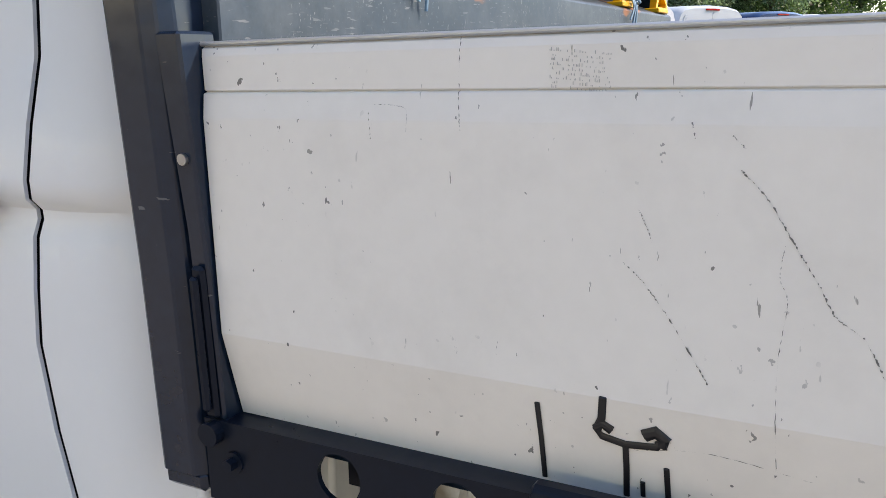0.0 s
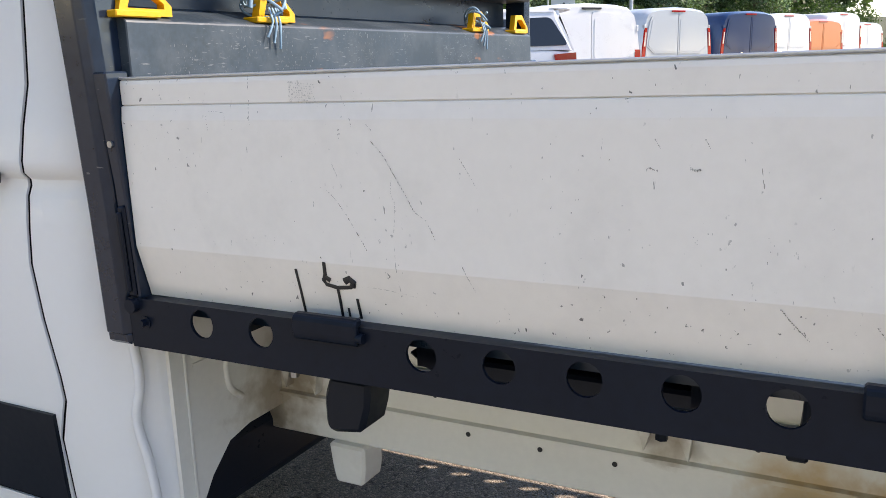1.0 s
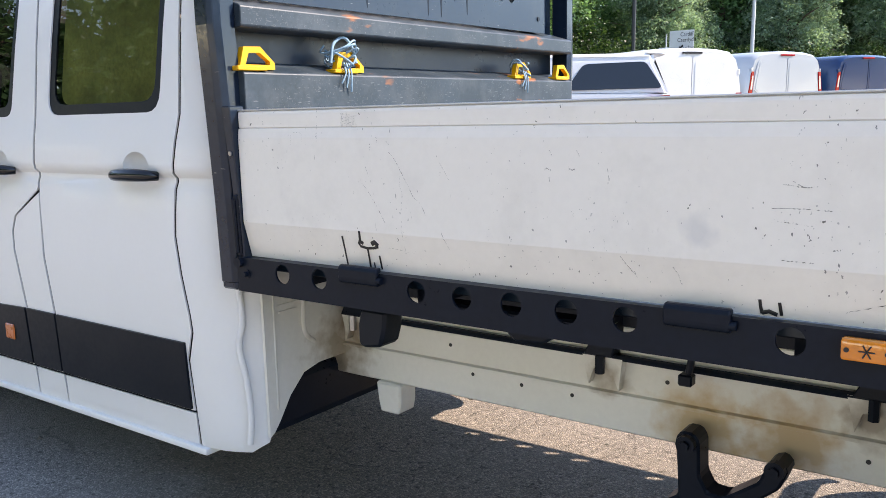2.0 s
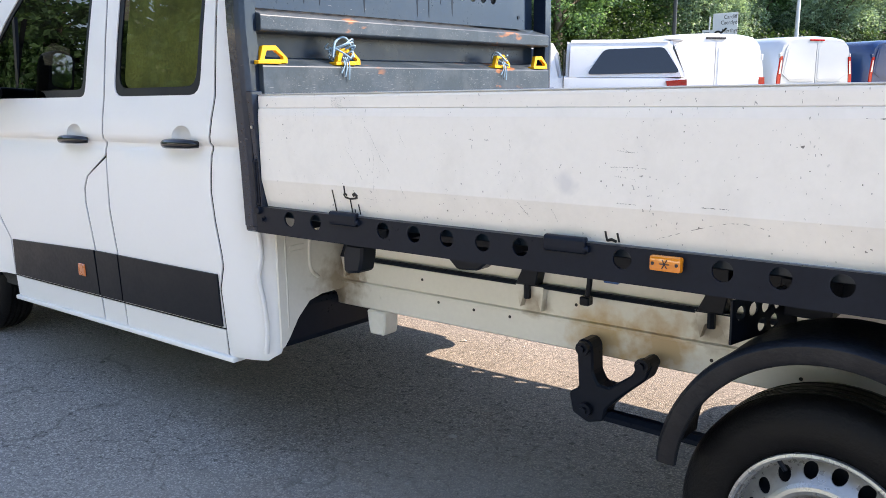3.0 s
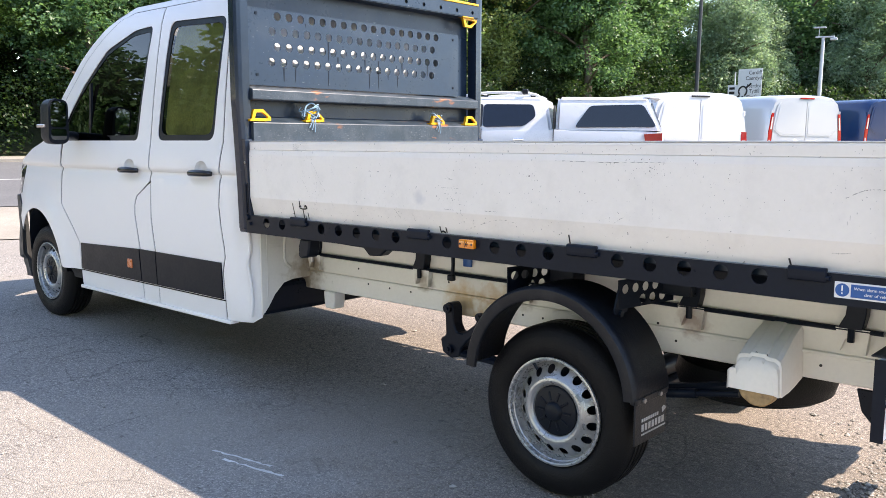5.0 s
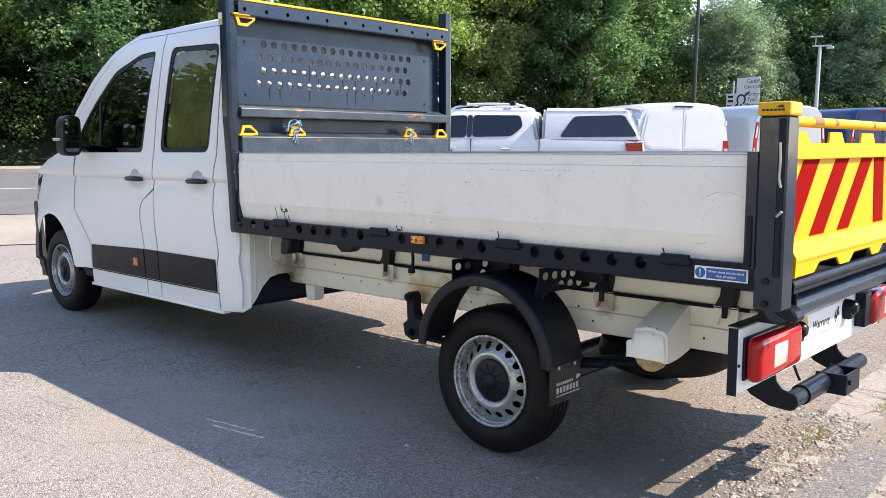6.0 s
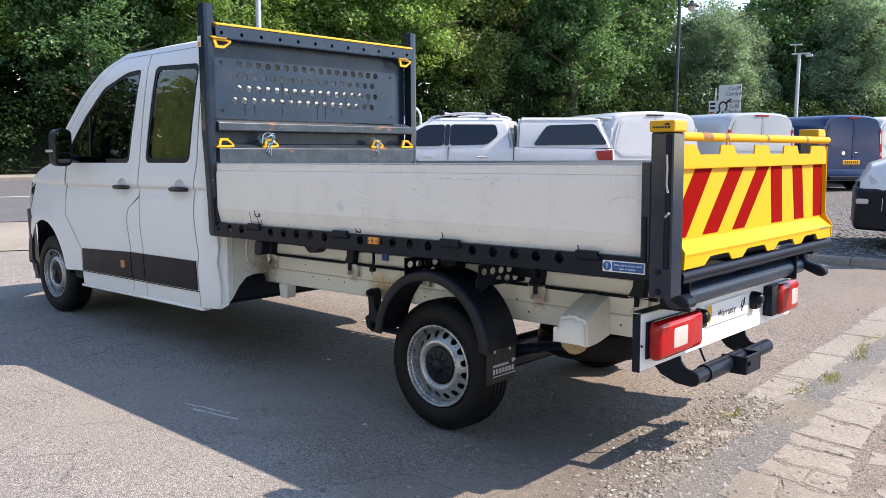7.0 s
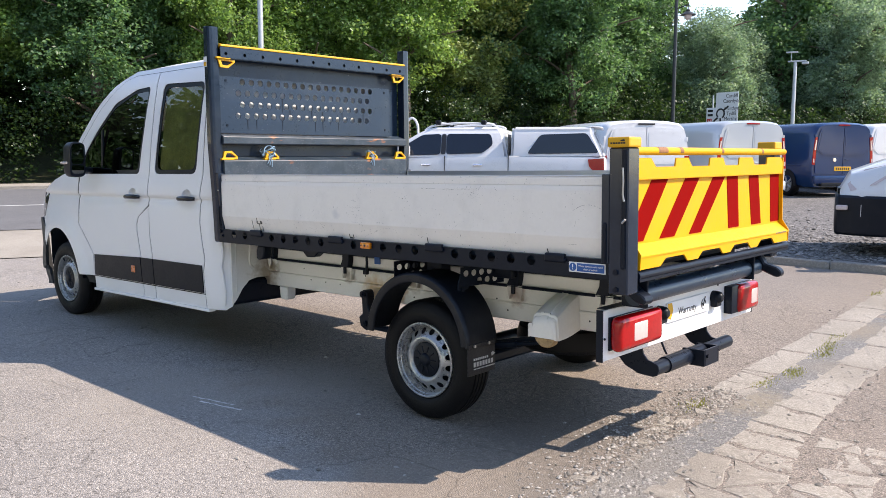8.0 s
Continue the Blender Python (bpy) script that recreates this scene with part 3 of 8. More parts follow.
LINEWHITE = mat("road_line_paint", (0.62, 0.62, 0.6), 0.7, noise_amt=0.12)
EARTH = mineral("verge_earth", (0.05, 0.05, 0.03), (0.07, 0.085, 0.03), 0.5, 14, 1.0)

bm = bmesh.new()
xs = [-900, -300, -120, -60, -30] + [-20 + 2 * i for i in range(6)] + [-9 + 0.5 * i for i in range(17)] + [-0.5 + 0.2 * i for i in range(18)] + [4 + 2 * i for i in range(14)] + [40, 90, 300, 900]
ys = [-900, -300, -100, -40, -20, -10, -4, 0] + [0.4 + 0.2 * i for i in range(13)] + [3 + 0.5 * i for i in range(6)] + [6 + 2 * i for i in range(22)] + [60, 120, 300, 900]
rows = [[Vector((x, y, ground_z(x, y))) for x in xs] for y in ys]
loft(bm, rows)
tagged(part("ground", bm, ASPHALT, None, smooth=60), "worn grey asphalt yard with hair cracks, stains and painted shade under the tail", "ground", kind="structure")


rw = random.Random(3)
bm = bmesh.new()
for k_ in range(2):
    row = []
    for i in range(15):
        x, y = 0.46 + 0.0243 * i + 0.12 * k_, -0.55 + 0.0046 * i - 0.03 * k_ + rw.uniform(-0.006, 0.006)
        w_ = rw.uniform(0.003, 0.010)
        row.append((bm.verts.new((x, y - w_, 0.0012)), bm.verts.new((x, y + w_, 0.0012))))
    for (p, q), (u, v) in zip(row, row[1:]):
        bm.faces.new((p, u, v, q))
tagged(part("scrape_mark", bm, mat("chalky_scrape", (0.62, 0.60, 0.57), 0.9, noise_amt=0.3, fine=200), None), "two thin chalky scrapes on the asphalt", "ground mark", kind="structure")


def strip(name, pts, material, z, label, cat, thick=0.0):
    """A flat strip of ground between two lines of places, laid on the ground sheet."""
    b = bmesh.new()
    rows = []
    for (ax, ay), (bx, by) in pts:
        row = []
        for i in range(5):
            t = i / 4
            x, y = ax + (bx - ax) * t, ay + (by - ay) * t
            row.append(Vector((x, y, ground_z(x, y) + z)))
        rows.append(row)
    if thick:
        rows = [[r[0] - Vector((0, 0, thick))] + r + [r[-1] - Vector((0, 0, thick))] for r in rows]
    loft(b, rows)
    return tagged(part(name, b, material, None, smooth=30), label, cat, kind="structure")


# the road beyond the yard, running to the signs
RD = Vector((0.5, 0.866))          # along the road
RN = Vector((-0.866, 0.5))         # across it, away from the yard
RB = Vector((-11.6, 3.5))          # on its near kerb


def road_at(s, d):
    p = RB + RD * s + RN * d
    return (p.x, p.y)


def road_strip(name, d0, d1, material, z, label, cat, thick=0.0, s0=-60, s1=90, k=30):
    return strip(name, [(road_at(s0 + (s1 - s0) * i / k, d0), road_at(s0 + (s1 - s0) * i / k, d1)) for i in range(k + 1)], material, z, label, cat, thick)


road_strip("road", 0.0, 16.5, ROADTAR, 0.012, "smooth grey tarmac road past the yard", "road")
road_strip("road_line", 7.1, 7.25, LINEWHITE, 0.017, "white painted centre line on the road", "road marking")
road_strip("pavement", 16.5, 19.0, CONCRETE, 0.12, "pale concrete pavement along the road under the trees", "pavement", thick=0.14)
road_strip("verge", 19.0, 70.0, EARTH, 0.06, "dark earth and undergrowth beneath the trees", "ground")
# Added bank: blocks bright sky showing low through the hedge and trees.
bb = bmesh.new()
loft(bb, [[Vector((*road_at(s_, d_), ground_z(*road_at(s_, d_)) + h_)) for s_ in range(-70, 101, 10)] for d_, h_ in ((23.0, 0.0), (27.0, 0.9), (32.0, 2.6), (40.0, 4.2), (75.0, 5.0))])
tagged(part("bank", bb, EARTH, None, smooth=60), "added dark earth bank closing low sky gaps beneath the trees", "ground", kind="structure")
road_strip("footway", -4.6, -0.12, CONCRETE, 0.012, "cracked pale concrete apron between the yard and the road", "pavement")

# gravel lot behind a kerb
KL, KR = Vector((-30.0, 9.2)), Vector((30.0, 6.3))


def kerb_y(x):
    return KL.y + (KR.y - KL.y) * (x - KL.x) / (KR.x - KL.x)


strip("gravel_lot", [((x, kerb_y(x) + 0.13), (x, 48.0)) for x in (-11, -9, -6, -3, 0, 3, 6, 10, 16, 24, 30)], GRAVEL, 0.10, "loose grey gravel of the parking lot", "ground", thick=0.1)
kerb = tagged(empty("kerb"), "worn concrete kerb stones along the gravel lot", "kerb", kind="structure")
kb = bmesh.new()
box(kb, 0.004, 0.906, 0, 0.13, -0.1, 0.105, 0.012)
stone_ob = part("kerb_stone", kb, KERBSTONE, kerb, smooth=40)
ang = math.degrees(math.atan2(KR.y - KL.y, KR.x - KL.x))
for i in range(26):
    x = -9.2 + i * 0.909
    m = pose(x, kerb_y(x), ground_z(x, kerb_y(x)) + 0.01 * math.sin(i * 2.1), 0, 0, ang + 0.5 * math.sin(i * 1.7))
    if i == 0:
        stone_ob.matrix_basis = m
    else:
        share("kerb_stone", stone_ob.data, kerb, m)

# ---- broken concrete slabs at the yard's edge ----
slab_bed = tagged(empty("concrete_edging"), "two rows of cracked and crumbling concrete slabs sunk in asphalt", "paving", kind="structure")


def slab(poly, seed, h, rough=0.004):
    """One slab or broken piece, with ragged worn edges: its corners in turn."""
    r = random.Random(seed)
    b = bmesh.new()
    loop = []
    k = len(poly)
    for i in range(k):
        (ax, ay), (bx, by) = poly[i], poly[(i + 1) % k]
        n = max(1, int(math.hypot(bx - ax, by - ay) / 0.07))
        loop += [(ax + (bx - ax) * j / n, ay + (by - ay) * j / n) for j in range(n)]
    cx, cy = sum(p[0] for p in loop) / len(loop), sum(p[1] for p in loop) / len(loop)
    rings = [[], [], [], []]
    for x, y in loop:
        jx, jy = r.uniform(-1, 1) * rough * 2, r.uniform(-1, 1) * rough * 2
        dip = 0.006 if r.random() < 0.2 else 0.0
        dx, dy = x - cx, y - cy
        q = math.hypot(dx, dy) + 1e-6
        for ring, ins, z in zip(rings, (0.0, 0.003, 0.012, 0.06), (-0.05, h - 0.006 - dip, h - dip * 0.6 + r.uniform(-0.5, 0.3) * rough, h + r.uniform(-0.6, 0.6) * rough)):
            f = max(0.25, 1 - ins / q)
            ring.append(b.verts.new((cx + dx * f + jx, cy + dy * f + jy, z + ground_z(cx + dx * f + jx, cy + dy * f + jy))))
    m = len(loop)
    for lo, hi in zip(rings, rings[1:]):
        for i in range(m):
            j = (i + 1) % m
            b.faces.new((lo[i], lo[j], hi[j], hi[i]))
    ctr = b.verts.new((cx, cy, ground_z(cx, cy) + h + r.uniform(-0.3, 0.4) * rough))
    for i in range(m):
        b.faces.new((rings[3][i], rings[3][(i + 1) % m], ctr))
    return part("slab", b, CONCRETE, slab_bed)


def cut(poly, r, gap):
    """Splits a convex piece along a rough line across its longer side."""
    i = max(range(len(poly)), key=lambda q: math.dist(poly[q], poly[(q + 1) % len(poly)]))
    a, c = poly[i], poly[(i + 1) % len(poly)]
    t = r.uniform(0.35, 0.65)
    px, py = a[0] + (c[0] - a[0]) * t, a[1] + (c[1] - a[1]) * t
    ang_ = math.atan2(c[1] - a[1], c[0] - a[0]) + math.pi / 2 + r.uniform(-0.45, 0.45)
    nx, ny = -math.sin(ang_), math.cos(ang_)
    out = []
    for sgn in (1, -1):
        d = [sgn * ((x - px) * nx + (y - py) * ny) - gap / 2 for x, y in poly]
        new_ = []
        for k in range(len(poly)):
            j = (k + 1) % len(poly)
            if d[k] >= 0:
                new_.append(poly[k])
            if d[k] * d[j] < 0:
                u = d[k] / (d[k] - d[j])
                new_.append((poly[k][0] + (poly[j][0] - poly[k][0]) * u, poly[k][1] + (poly[j][1] - poly[k][1]) * u))
        if len(new_) > 2:
            out.append(new_)
    return out


def broken(poly, seed, depth, gap, h, keep=1.0):
    r = random.Random(seed)
    todo = [poly]
    for _ in range(depth):
        todo = [q for p in todo for q in cut(p, r, gap * r.uniform(0.5, 1.6))]
    for i, p in enumerate(todo):
        if r.random() < keep:
            slab(p, seed * 50 + i, h * r.uniform(0.2, 0.9), 0.006)


L1 = [(-0.6, 3.02), (0.2, 2.95), (1.74, 2.81), (2.55, 2.76), (3.93, 2.74), (5.0, 2.69), (6.3, 2.64), (9.5, 2.48)]
R1 = [(-0.6, 3.2), (0.26, 3.13), (1.41, 3.13), (1.91, 3.10), (2.49, 3.06), (3.95, 3.02), (5.1, 2.99), (9.5, 2.80)]
L2 = [(-3.0, 3.52), (0.0, 3.31), (0.65, 3.28), (1.15, 3.26), (2.15, 3.22), (2.86, 3.19), (4.44, 3.16), (9.5, 2.92)]
R2 = [(-3.0, 4.2), (0.43, 3.80), (1.3, 3.62), (1.76, 3.55), (2.29, 3.53), (3.16, 3.51), (5.0, 3.44), (9.5, 3.25)]


def quad(l_, r_, y0, y1, skew=0.0):
    return [(lerp(l_, y0), y0), (lerp(r_, y0), y0 + skew), (lerp(r_, y1), y1 + skew), (lerp(l_, y1), y1)]


strip("grit_channel", [((lerp(R1, y) - 0.05, y), (lerp(L2, y) + 0.05, y)) for y in (-0.6, 0, 0.6, 1.2, 1.8, 2.6, 3.4, 4.4, 5.5, 7.0, 9.4)], GRITGREY, 0.003, "channel of fine grey grit between the slab rows", "ground")
for i, (y0, y1) in enumerate(((2.46, 3.196), (3.21, 3.945), (3.96, 4.595), (4.61, 5.3), (5.307, 6.1), (6.107, 6.9), (6.907, 7.7), (7.707, 8.6))):
    slab(quad(L1, R1, y0, y1, 0.02), 100 + i, 0.003 + 0.0015 * (i % 3), 0.005)
broken(quad(L1, R1, 1.79, 2.455, 0.03), 31, 2, 0.009, 0.007)
broken(quad(L1, R1, 0.85, 1.77), 32, 5, 0.016, 0.006, 0.75)
broken(quad(L1, R1, -0.5, 0.84), 33, 6, 0.02, 0.006, 0.7)
for i, (y0, y1) in enumerate(((2.24, 3.045), (3.06, 3.795), (3.81, 4.6), (4.606, 5.4), (5.406, 6.3), (6.306, 7.2), (7.206, 8.2))):
    slab(quad(L2, R2, y0, y1, -0.03), 200 + i, 0.003 + 0.001 * (i % 3), 0.005)
broken(quad(L2, R2, 1.37, 2.235, -0.03), 41, 1, 0.008, 0.006)
broken(quad(L2, R2, 0.70, 1.355, -0.03), 42, 2, 0.009, 0.006)
broken(quad(L2, R2, -0.30, 0.685, -0.03), 43, 3, 0.009, 0.006)
broken(quad(L2, R2, -1.4, -0.32), 44, 3, 0.009, 0.006)
broken(quad(L2, R2, -2.6, -1.42), 45, 3, 0.012, 0.004, 0.85)
broken([(3.84, 0.3), (4.12, 0.5), (4.05, 1.35), (3.66, 1.35)], 46, 4, 0.014, 0.005, 0.8)
broken([(3.90, -1.0), (4.35, -0.9), (4.14, 0.45), (3.86, 0.25)], 47, 4, 0.014, 0.005, 0.75)


def scatter(name, seed, spots, sizes, material, label):
    """Loose stones, one sheet of many."""
    r = np.random.RandomState(seed)
    base = [(0, 0, 1), (1, 0, 0.1), (0.3, 0.95, 0.0), (-0.8, 0.6, 0.15), (-0.8, -0.6, 0.0), (0.3, -0.95, 0.12), (0, 0, -0.6)]
    tri = [(0, 1, 2), (0, 2, 3), (0, 3, 4), (0, 4, 5), (0, 5, 1), (6, 2, 1), (6, 3, 2), (6, 4, 3), (6, 5, 4), (6, 1, 5)]
    vs, fs = [], []
    for x, y in spots:
        q = r.uniform(*sizes) * (1 if r.rand() < 0.85 else 1.8)
        a = r.uniform(0, 6.28)
        sx, sy, sz = q * r.uniform(0.7, 1.3), q * r.uniform(0.7, 1.2), q * r.uniform(0.35, 0.7)
        o = len(vs)
        for px, py, pz in base:
            px, py = px * sx * r.uniform(0.8, 1.2), py * sy * r.uniform(0.8, 1.2)
            vs.append((x + px * math.cos(a) - py * math.sin(a), y + px * math.sin(a) + py * math.cos(a), ground_z(x, y) + pz * sz + sz * 0.35))
        fs += [(p + o, q_ + o, w + o) for p, q_, w in tri]
    me = bpy.data.meshes.new(name)
    me.from_pydata(vs, [], fs)
    me.materials.append(material)
    return tagged(new(name, me), label, "stones", kind="stuff")


def stone_mat(name, a, c):
    m = bpy.data.materials.new(name)
    m.use_nodes = True
    n, l = m.node_tree.nodes, m.node_tree.links
    g_ = n.new("ShaderNodeNewGeometry")
    rp = n.new("ShaderNodeValToRGB")
    rp.color_ramp.elements[0].color, rp.color_ramp.elements[1].color = (*a, 1), (*c, 1)
    l.new(g_.outputs["Random Per Island"], rp.inputs[0])
    l.new(rp.outputs[0], n["Principled BSDF"].inputs["Base Color"])
    n["Principled BSDF"].inputs["Roughness"].default_value = 0.9
    return m


STONE = stone_mat("loose_stone", (0.13, 0.12, 0.105), (0.40, 0.37, 0.33))
rp_ = np.random.RandomState(12)
spots = []
for k_ in range(5200):
    y = rp_.uniform(-1.2, 1.9)
    xl = 3.05 - 0.09 * y
    x = xl + rp_.normal() * 0.17 + (0.1 if y < 0.5 else 0)
    spots.append((x, y))
for k_ in range(1500):
    y = rp_.uniform(-2.5, 3.0)
    spots.append((3.75 - 0.06 * y + rp_.normal() * 0.25, y))
for k_ in range(1800):
    spots.append((rp_.uniform(-6, 5), rp_.uniform(-4.5, 6.0)))
scatter("loose_stones", 4, spots, (0.003, 0.010), STONE, "loose pale stones and broken concrete crumbs on the asphalt")
spots = [(rp_.uniform(-1.5, 4.5), kerb_y(1.0) + 0.2 + abs(rp_.normal()) * 2.5) for k_ in range(5000)]
lot_stones = scatter("gravel_stones", 6, spots, (0.012, 0.028), stone_mat("lot_stone", (0.07, 0.068, 0.065), (0.30, 0.285, 0.27)), "loose grey gravel stones of the lot")
lot_stones.location.z = 0.10
# tufts of grass in the joints
vs, fs = [], []
for cx, cy in ((3.10, 2.55), (3.06, 2.62), (3.07, 3.22), (3.03, 3.42), (3.0, 3.62), (3.02, 2.2), (2.95, 3.9), (2.66, 6.2), (2.90, 1.45)):
    for k_ in range(110):
        a, x, y = rp_.uniform(0, 6.28), cx + rp_.normal() * 0.03, cy + rp_.normal() * 0.08
        h, q = rp_.uniform(0.008, 0.022), 0.004
        o = len(vs)
        z = ground_z(x, y)
        vs += [(x - q * math.sin(a), y + q * math.cos(a), z), (x + q * math.sin(a), y - q * math.cos(a), z), (x + h * 0.7 * math.cos(a), y + h * 0.7 * math.sin(a), z + h)]
        fs.append((o, o + 1, o + 2))
me = bpy.data.meshes.new("grass")
me.from_pydata(vs, [], fs)
me.materials.append(leaf_mat("joint_grass", (0.10, 0.11, 0.025), (0.26, 0.26, 0.07)))
tagged(new("grass", me), "sparse green grass tufts in the joints", "grass", kind="stuff")

# ---- tipper truck ----
# Truck space: x to the tail, y across from the near side, z up; the body sits tail-high by about one degree.
RAKE = -1.054
truck = tagged(empty("tipper_truck", pose(0, 0, 0, 0, RAKE, 0)), "white crew cab tipper truck with cream dropsides, striped yellow tailboard", "truck")
W = 1.92
YC = W / 2


def fx(x):
    """The front of the cab reaches further forward than the side table."""
    return x if x > -1.3 else x + (x + 1.3) * 0.07


def both_sides(y0, y1):
    """A stretch across the truck and its mirror on the far side."""
    return ((y0, y1), (W - y1, W - y0))


# dropsides
SIDE_PROF = [(0.040, 1.004), (0.030, 0.998), (0.009, 1.092), (0.011, 1.311), (0.0145, 1.3345), (0.020, 1.3362), (0.0165, 1.338), (0.0165, 1.370), (0.018, 1.377), (0.025, 1.381), (0.040, 1.379)]
for far in (False, True):
    b = bmesh.new()
    pts = [(W - y, z) if far else (y, z) for y, z in SIDE_PROF]
    xs = [0.022 + (3.104 - 0.022) * i / 12 for i in range(13)]
    rows = [[Vector((x - (0.015 + 0.006 * (z - 1.0) / 0.39 if i == 0 else 0.0), y, z)) for y, z in pts] for i, x in enumerate(xs)]
    loft(b, rows, True, True, closed=True)
    side = part("dropside", b, SIDE, truck, "scratched cream painted dropside with bare chips", smooth=5)
    b = bmesh.new()
    y0, y1 = (W - 0.044, W - 0.017) if far else (0.017, 0.044)
    box(b, -0.012, 3.106, y0, y1, 1.3795, 1.384, 0.0015)
    part("top_trim", b, ALU, side, "scuffed aluminium top edge")
    for i in range(4):
        b = bmesh.new()
        y0, y1 = (W - 0.044, W - 0.0405) if far else (0.0405, 0.044)
        box(b, 0.022, 3.104, y0, y1, 1.02 + 0.092 * i, 1.02 + 0.092 * i + 0.088, 0.001)
        part("inner_plank", b, ALU, side)

# side rails with round holes
HOLES = [0.151, 0.28, 0.582, 0.707, 0.832, 0.96, 1.086, 1.387, 1.639, 1.768, 1.895, 2.189, 2.314, 2.44, 2.566, 2.692]
HINGES = [(0.355, 0.476), (1.165, 1.288), (1.98, 2.106), (2.78, 2.893)]
for far in (False, True):
    b = bmesh.new()
    f = (lambda u, v, d: Vector((u, W - d, v))) if far else (lambda u, v, d: Vector((u, d, v)))
    plate(b, -0.02, 3.15, [(0.906, 0.998, [(x, 0.966, 0.0255) for x in HOLES])], f, 0.006, 20)
    y0, y1 = (W - 0.05, W - 0.006) if far else (0.006, 0.05)
    box(b, -0.02, 3.15, y0, y1, 0.990, 0.9965)
    rail = part("side_rail", b, BLACK, truck, "black steel side rail with a row of round holes")
    b = bmesh.new()
    y0, y1 = (W - 0.12, W - 0.052) if far else (0.052, 0.12)
    box(b, 0.03, 3.13, y0, y1, 0.958, 0.9895, 0.003)
    part("edge_member", b, BLACK, truck)
    b = bmesh.new()
    y0, y1 = (W - 0.51, W - 0.44) if far else (0.44, 0.51)
    box(b, 0.03, 3.10, y0, y1, 0.827, 0.9645, 0.003)
    part("floor_bearer", b, BLACK, truck)
    for h0, h1 in HINGES:
        b = bmesh.new()
        s = 1 if not far else -1
        yo = 0.0 if not far else W
        pr = [(yo, 0.966), (yo - s * 0.010, 0.970), (yo - s * 0.013, 0.98), (yo - s * 0.013, 1.004), (yo - s * 0.007, 1.011), (yo + s * 0.008, 1.011), (yo + s * 0.008, 0.999), (yo, 0.997)]
        prism(b, pr, "x", h0, h1, 0.003)
        rod(b, (h1 - 0.008, yo - s * 0.005, 0.982), (h1 + 0.010, yo - s * 0.005, 0.982), 0.008)
        part("hinge", b, BLACK, rail)

def side_y(z):
    """Face of the near dropside at a height."""
    return lerp(sorted((q, y) for y, q in SIDE_PROF[1:9]), z)


# paint drips that ran down from the hinge repairs
def drip(pts, r, parent):
    b = bmesh.new()
    path = [(x, side_y(z), z) for x, z in pts]
    sweep(b, path, r, 8)
    for v in b.verts:
        y = side_y(v.co.z)
        v.co.y = y - 0.0008 + (v.co.y - y) * 0.35
    return part("paint_drip", b, BLACKINK, parent, "thin run of black paint")


near_side = [o for o in truck.children if o.name.startswith("dropside")][0]
DRIPS = [([(0.354, 1.002), (0.354, 1.04), (0.353, 1.077)], 0.0026), ([(0.427, 1.001), (0.428, 1.03), (0.428, 1.052)], 0.0028), ([(0.441, 1.004), (0.441, 1.018)], 0.0022),
         ([(0.462, 1.003), (0.461, 1.036)], 0.0026), ([(0.411, 1.093), (0.409, 1.073), (0.404, 1.062), (0.408, 1.056), (0.428, 1.052), (0.454, 1.055), (0.459, 1.064)], 0.0034),
         ([(0.404, 1.062), (0.409, 1.068), (0.417, 1.063)], 0.0045), ([(0.444, 1.064), (0.453, 1.069), (0.460, 1.063), (0.457, 1.057)], 0.006),
         ([(1.331, 1.003), (1.329, 1.015), (1.328, 1.028)], 0.0030), ([(1.364, 1.003), (1.361, 1.026)], 0.0030), ([(1.331, 1.004), (1.343, 1.008), (1.357, 1.003)], 0.004),
         ([(1.974, 1.003), (1.973, 1.025), (1.972, 1.040)], 0.003), ([(2.778, 1.000), (2.775, 1.015), (2.772, 1.027)], 0.003)]
for pts, r in DRIPS:
    drip(pts, r, near_side)

# long scuffs
def scuff(pts, wid, parent, material):
    b = bmesh.new()
    rnd = random.Random(int(pts[0][0] * 1000))
    ps = smooth_pts([(x, 0, z) for x, z in pts], 26)
    dv = Vector(ps[-1]) - Vector(ps[0])
    nx, nz = -dv.z / max(dv.length, 1e-6), dv.x / max(dv.length, 1e-6)
    row = []
    for a in ps:
        w = wid * (rnd.uniform(0.15, 0.6) if rnd.random() < 0.4 else 0.008)
        j = rnd.uniform(-0.35, 0.35) * wid
        y = side_y(a.z) - 0.0008
        row.append((b.verts.new((a.x + nx * (j - w), y, a.z + nz * (j - w))), b.verts.new((a.x + nx * (j + w), y, a.z + nz * (j + w)))))
    for (p, q), (u, v) in zip(row, row[1:]):
        b.faces.new((p, u, v, q))
    return part("scuff_mark", b, material, parent)


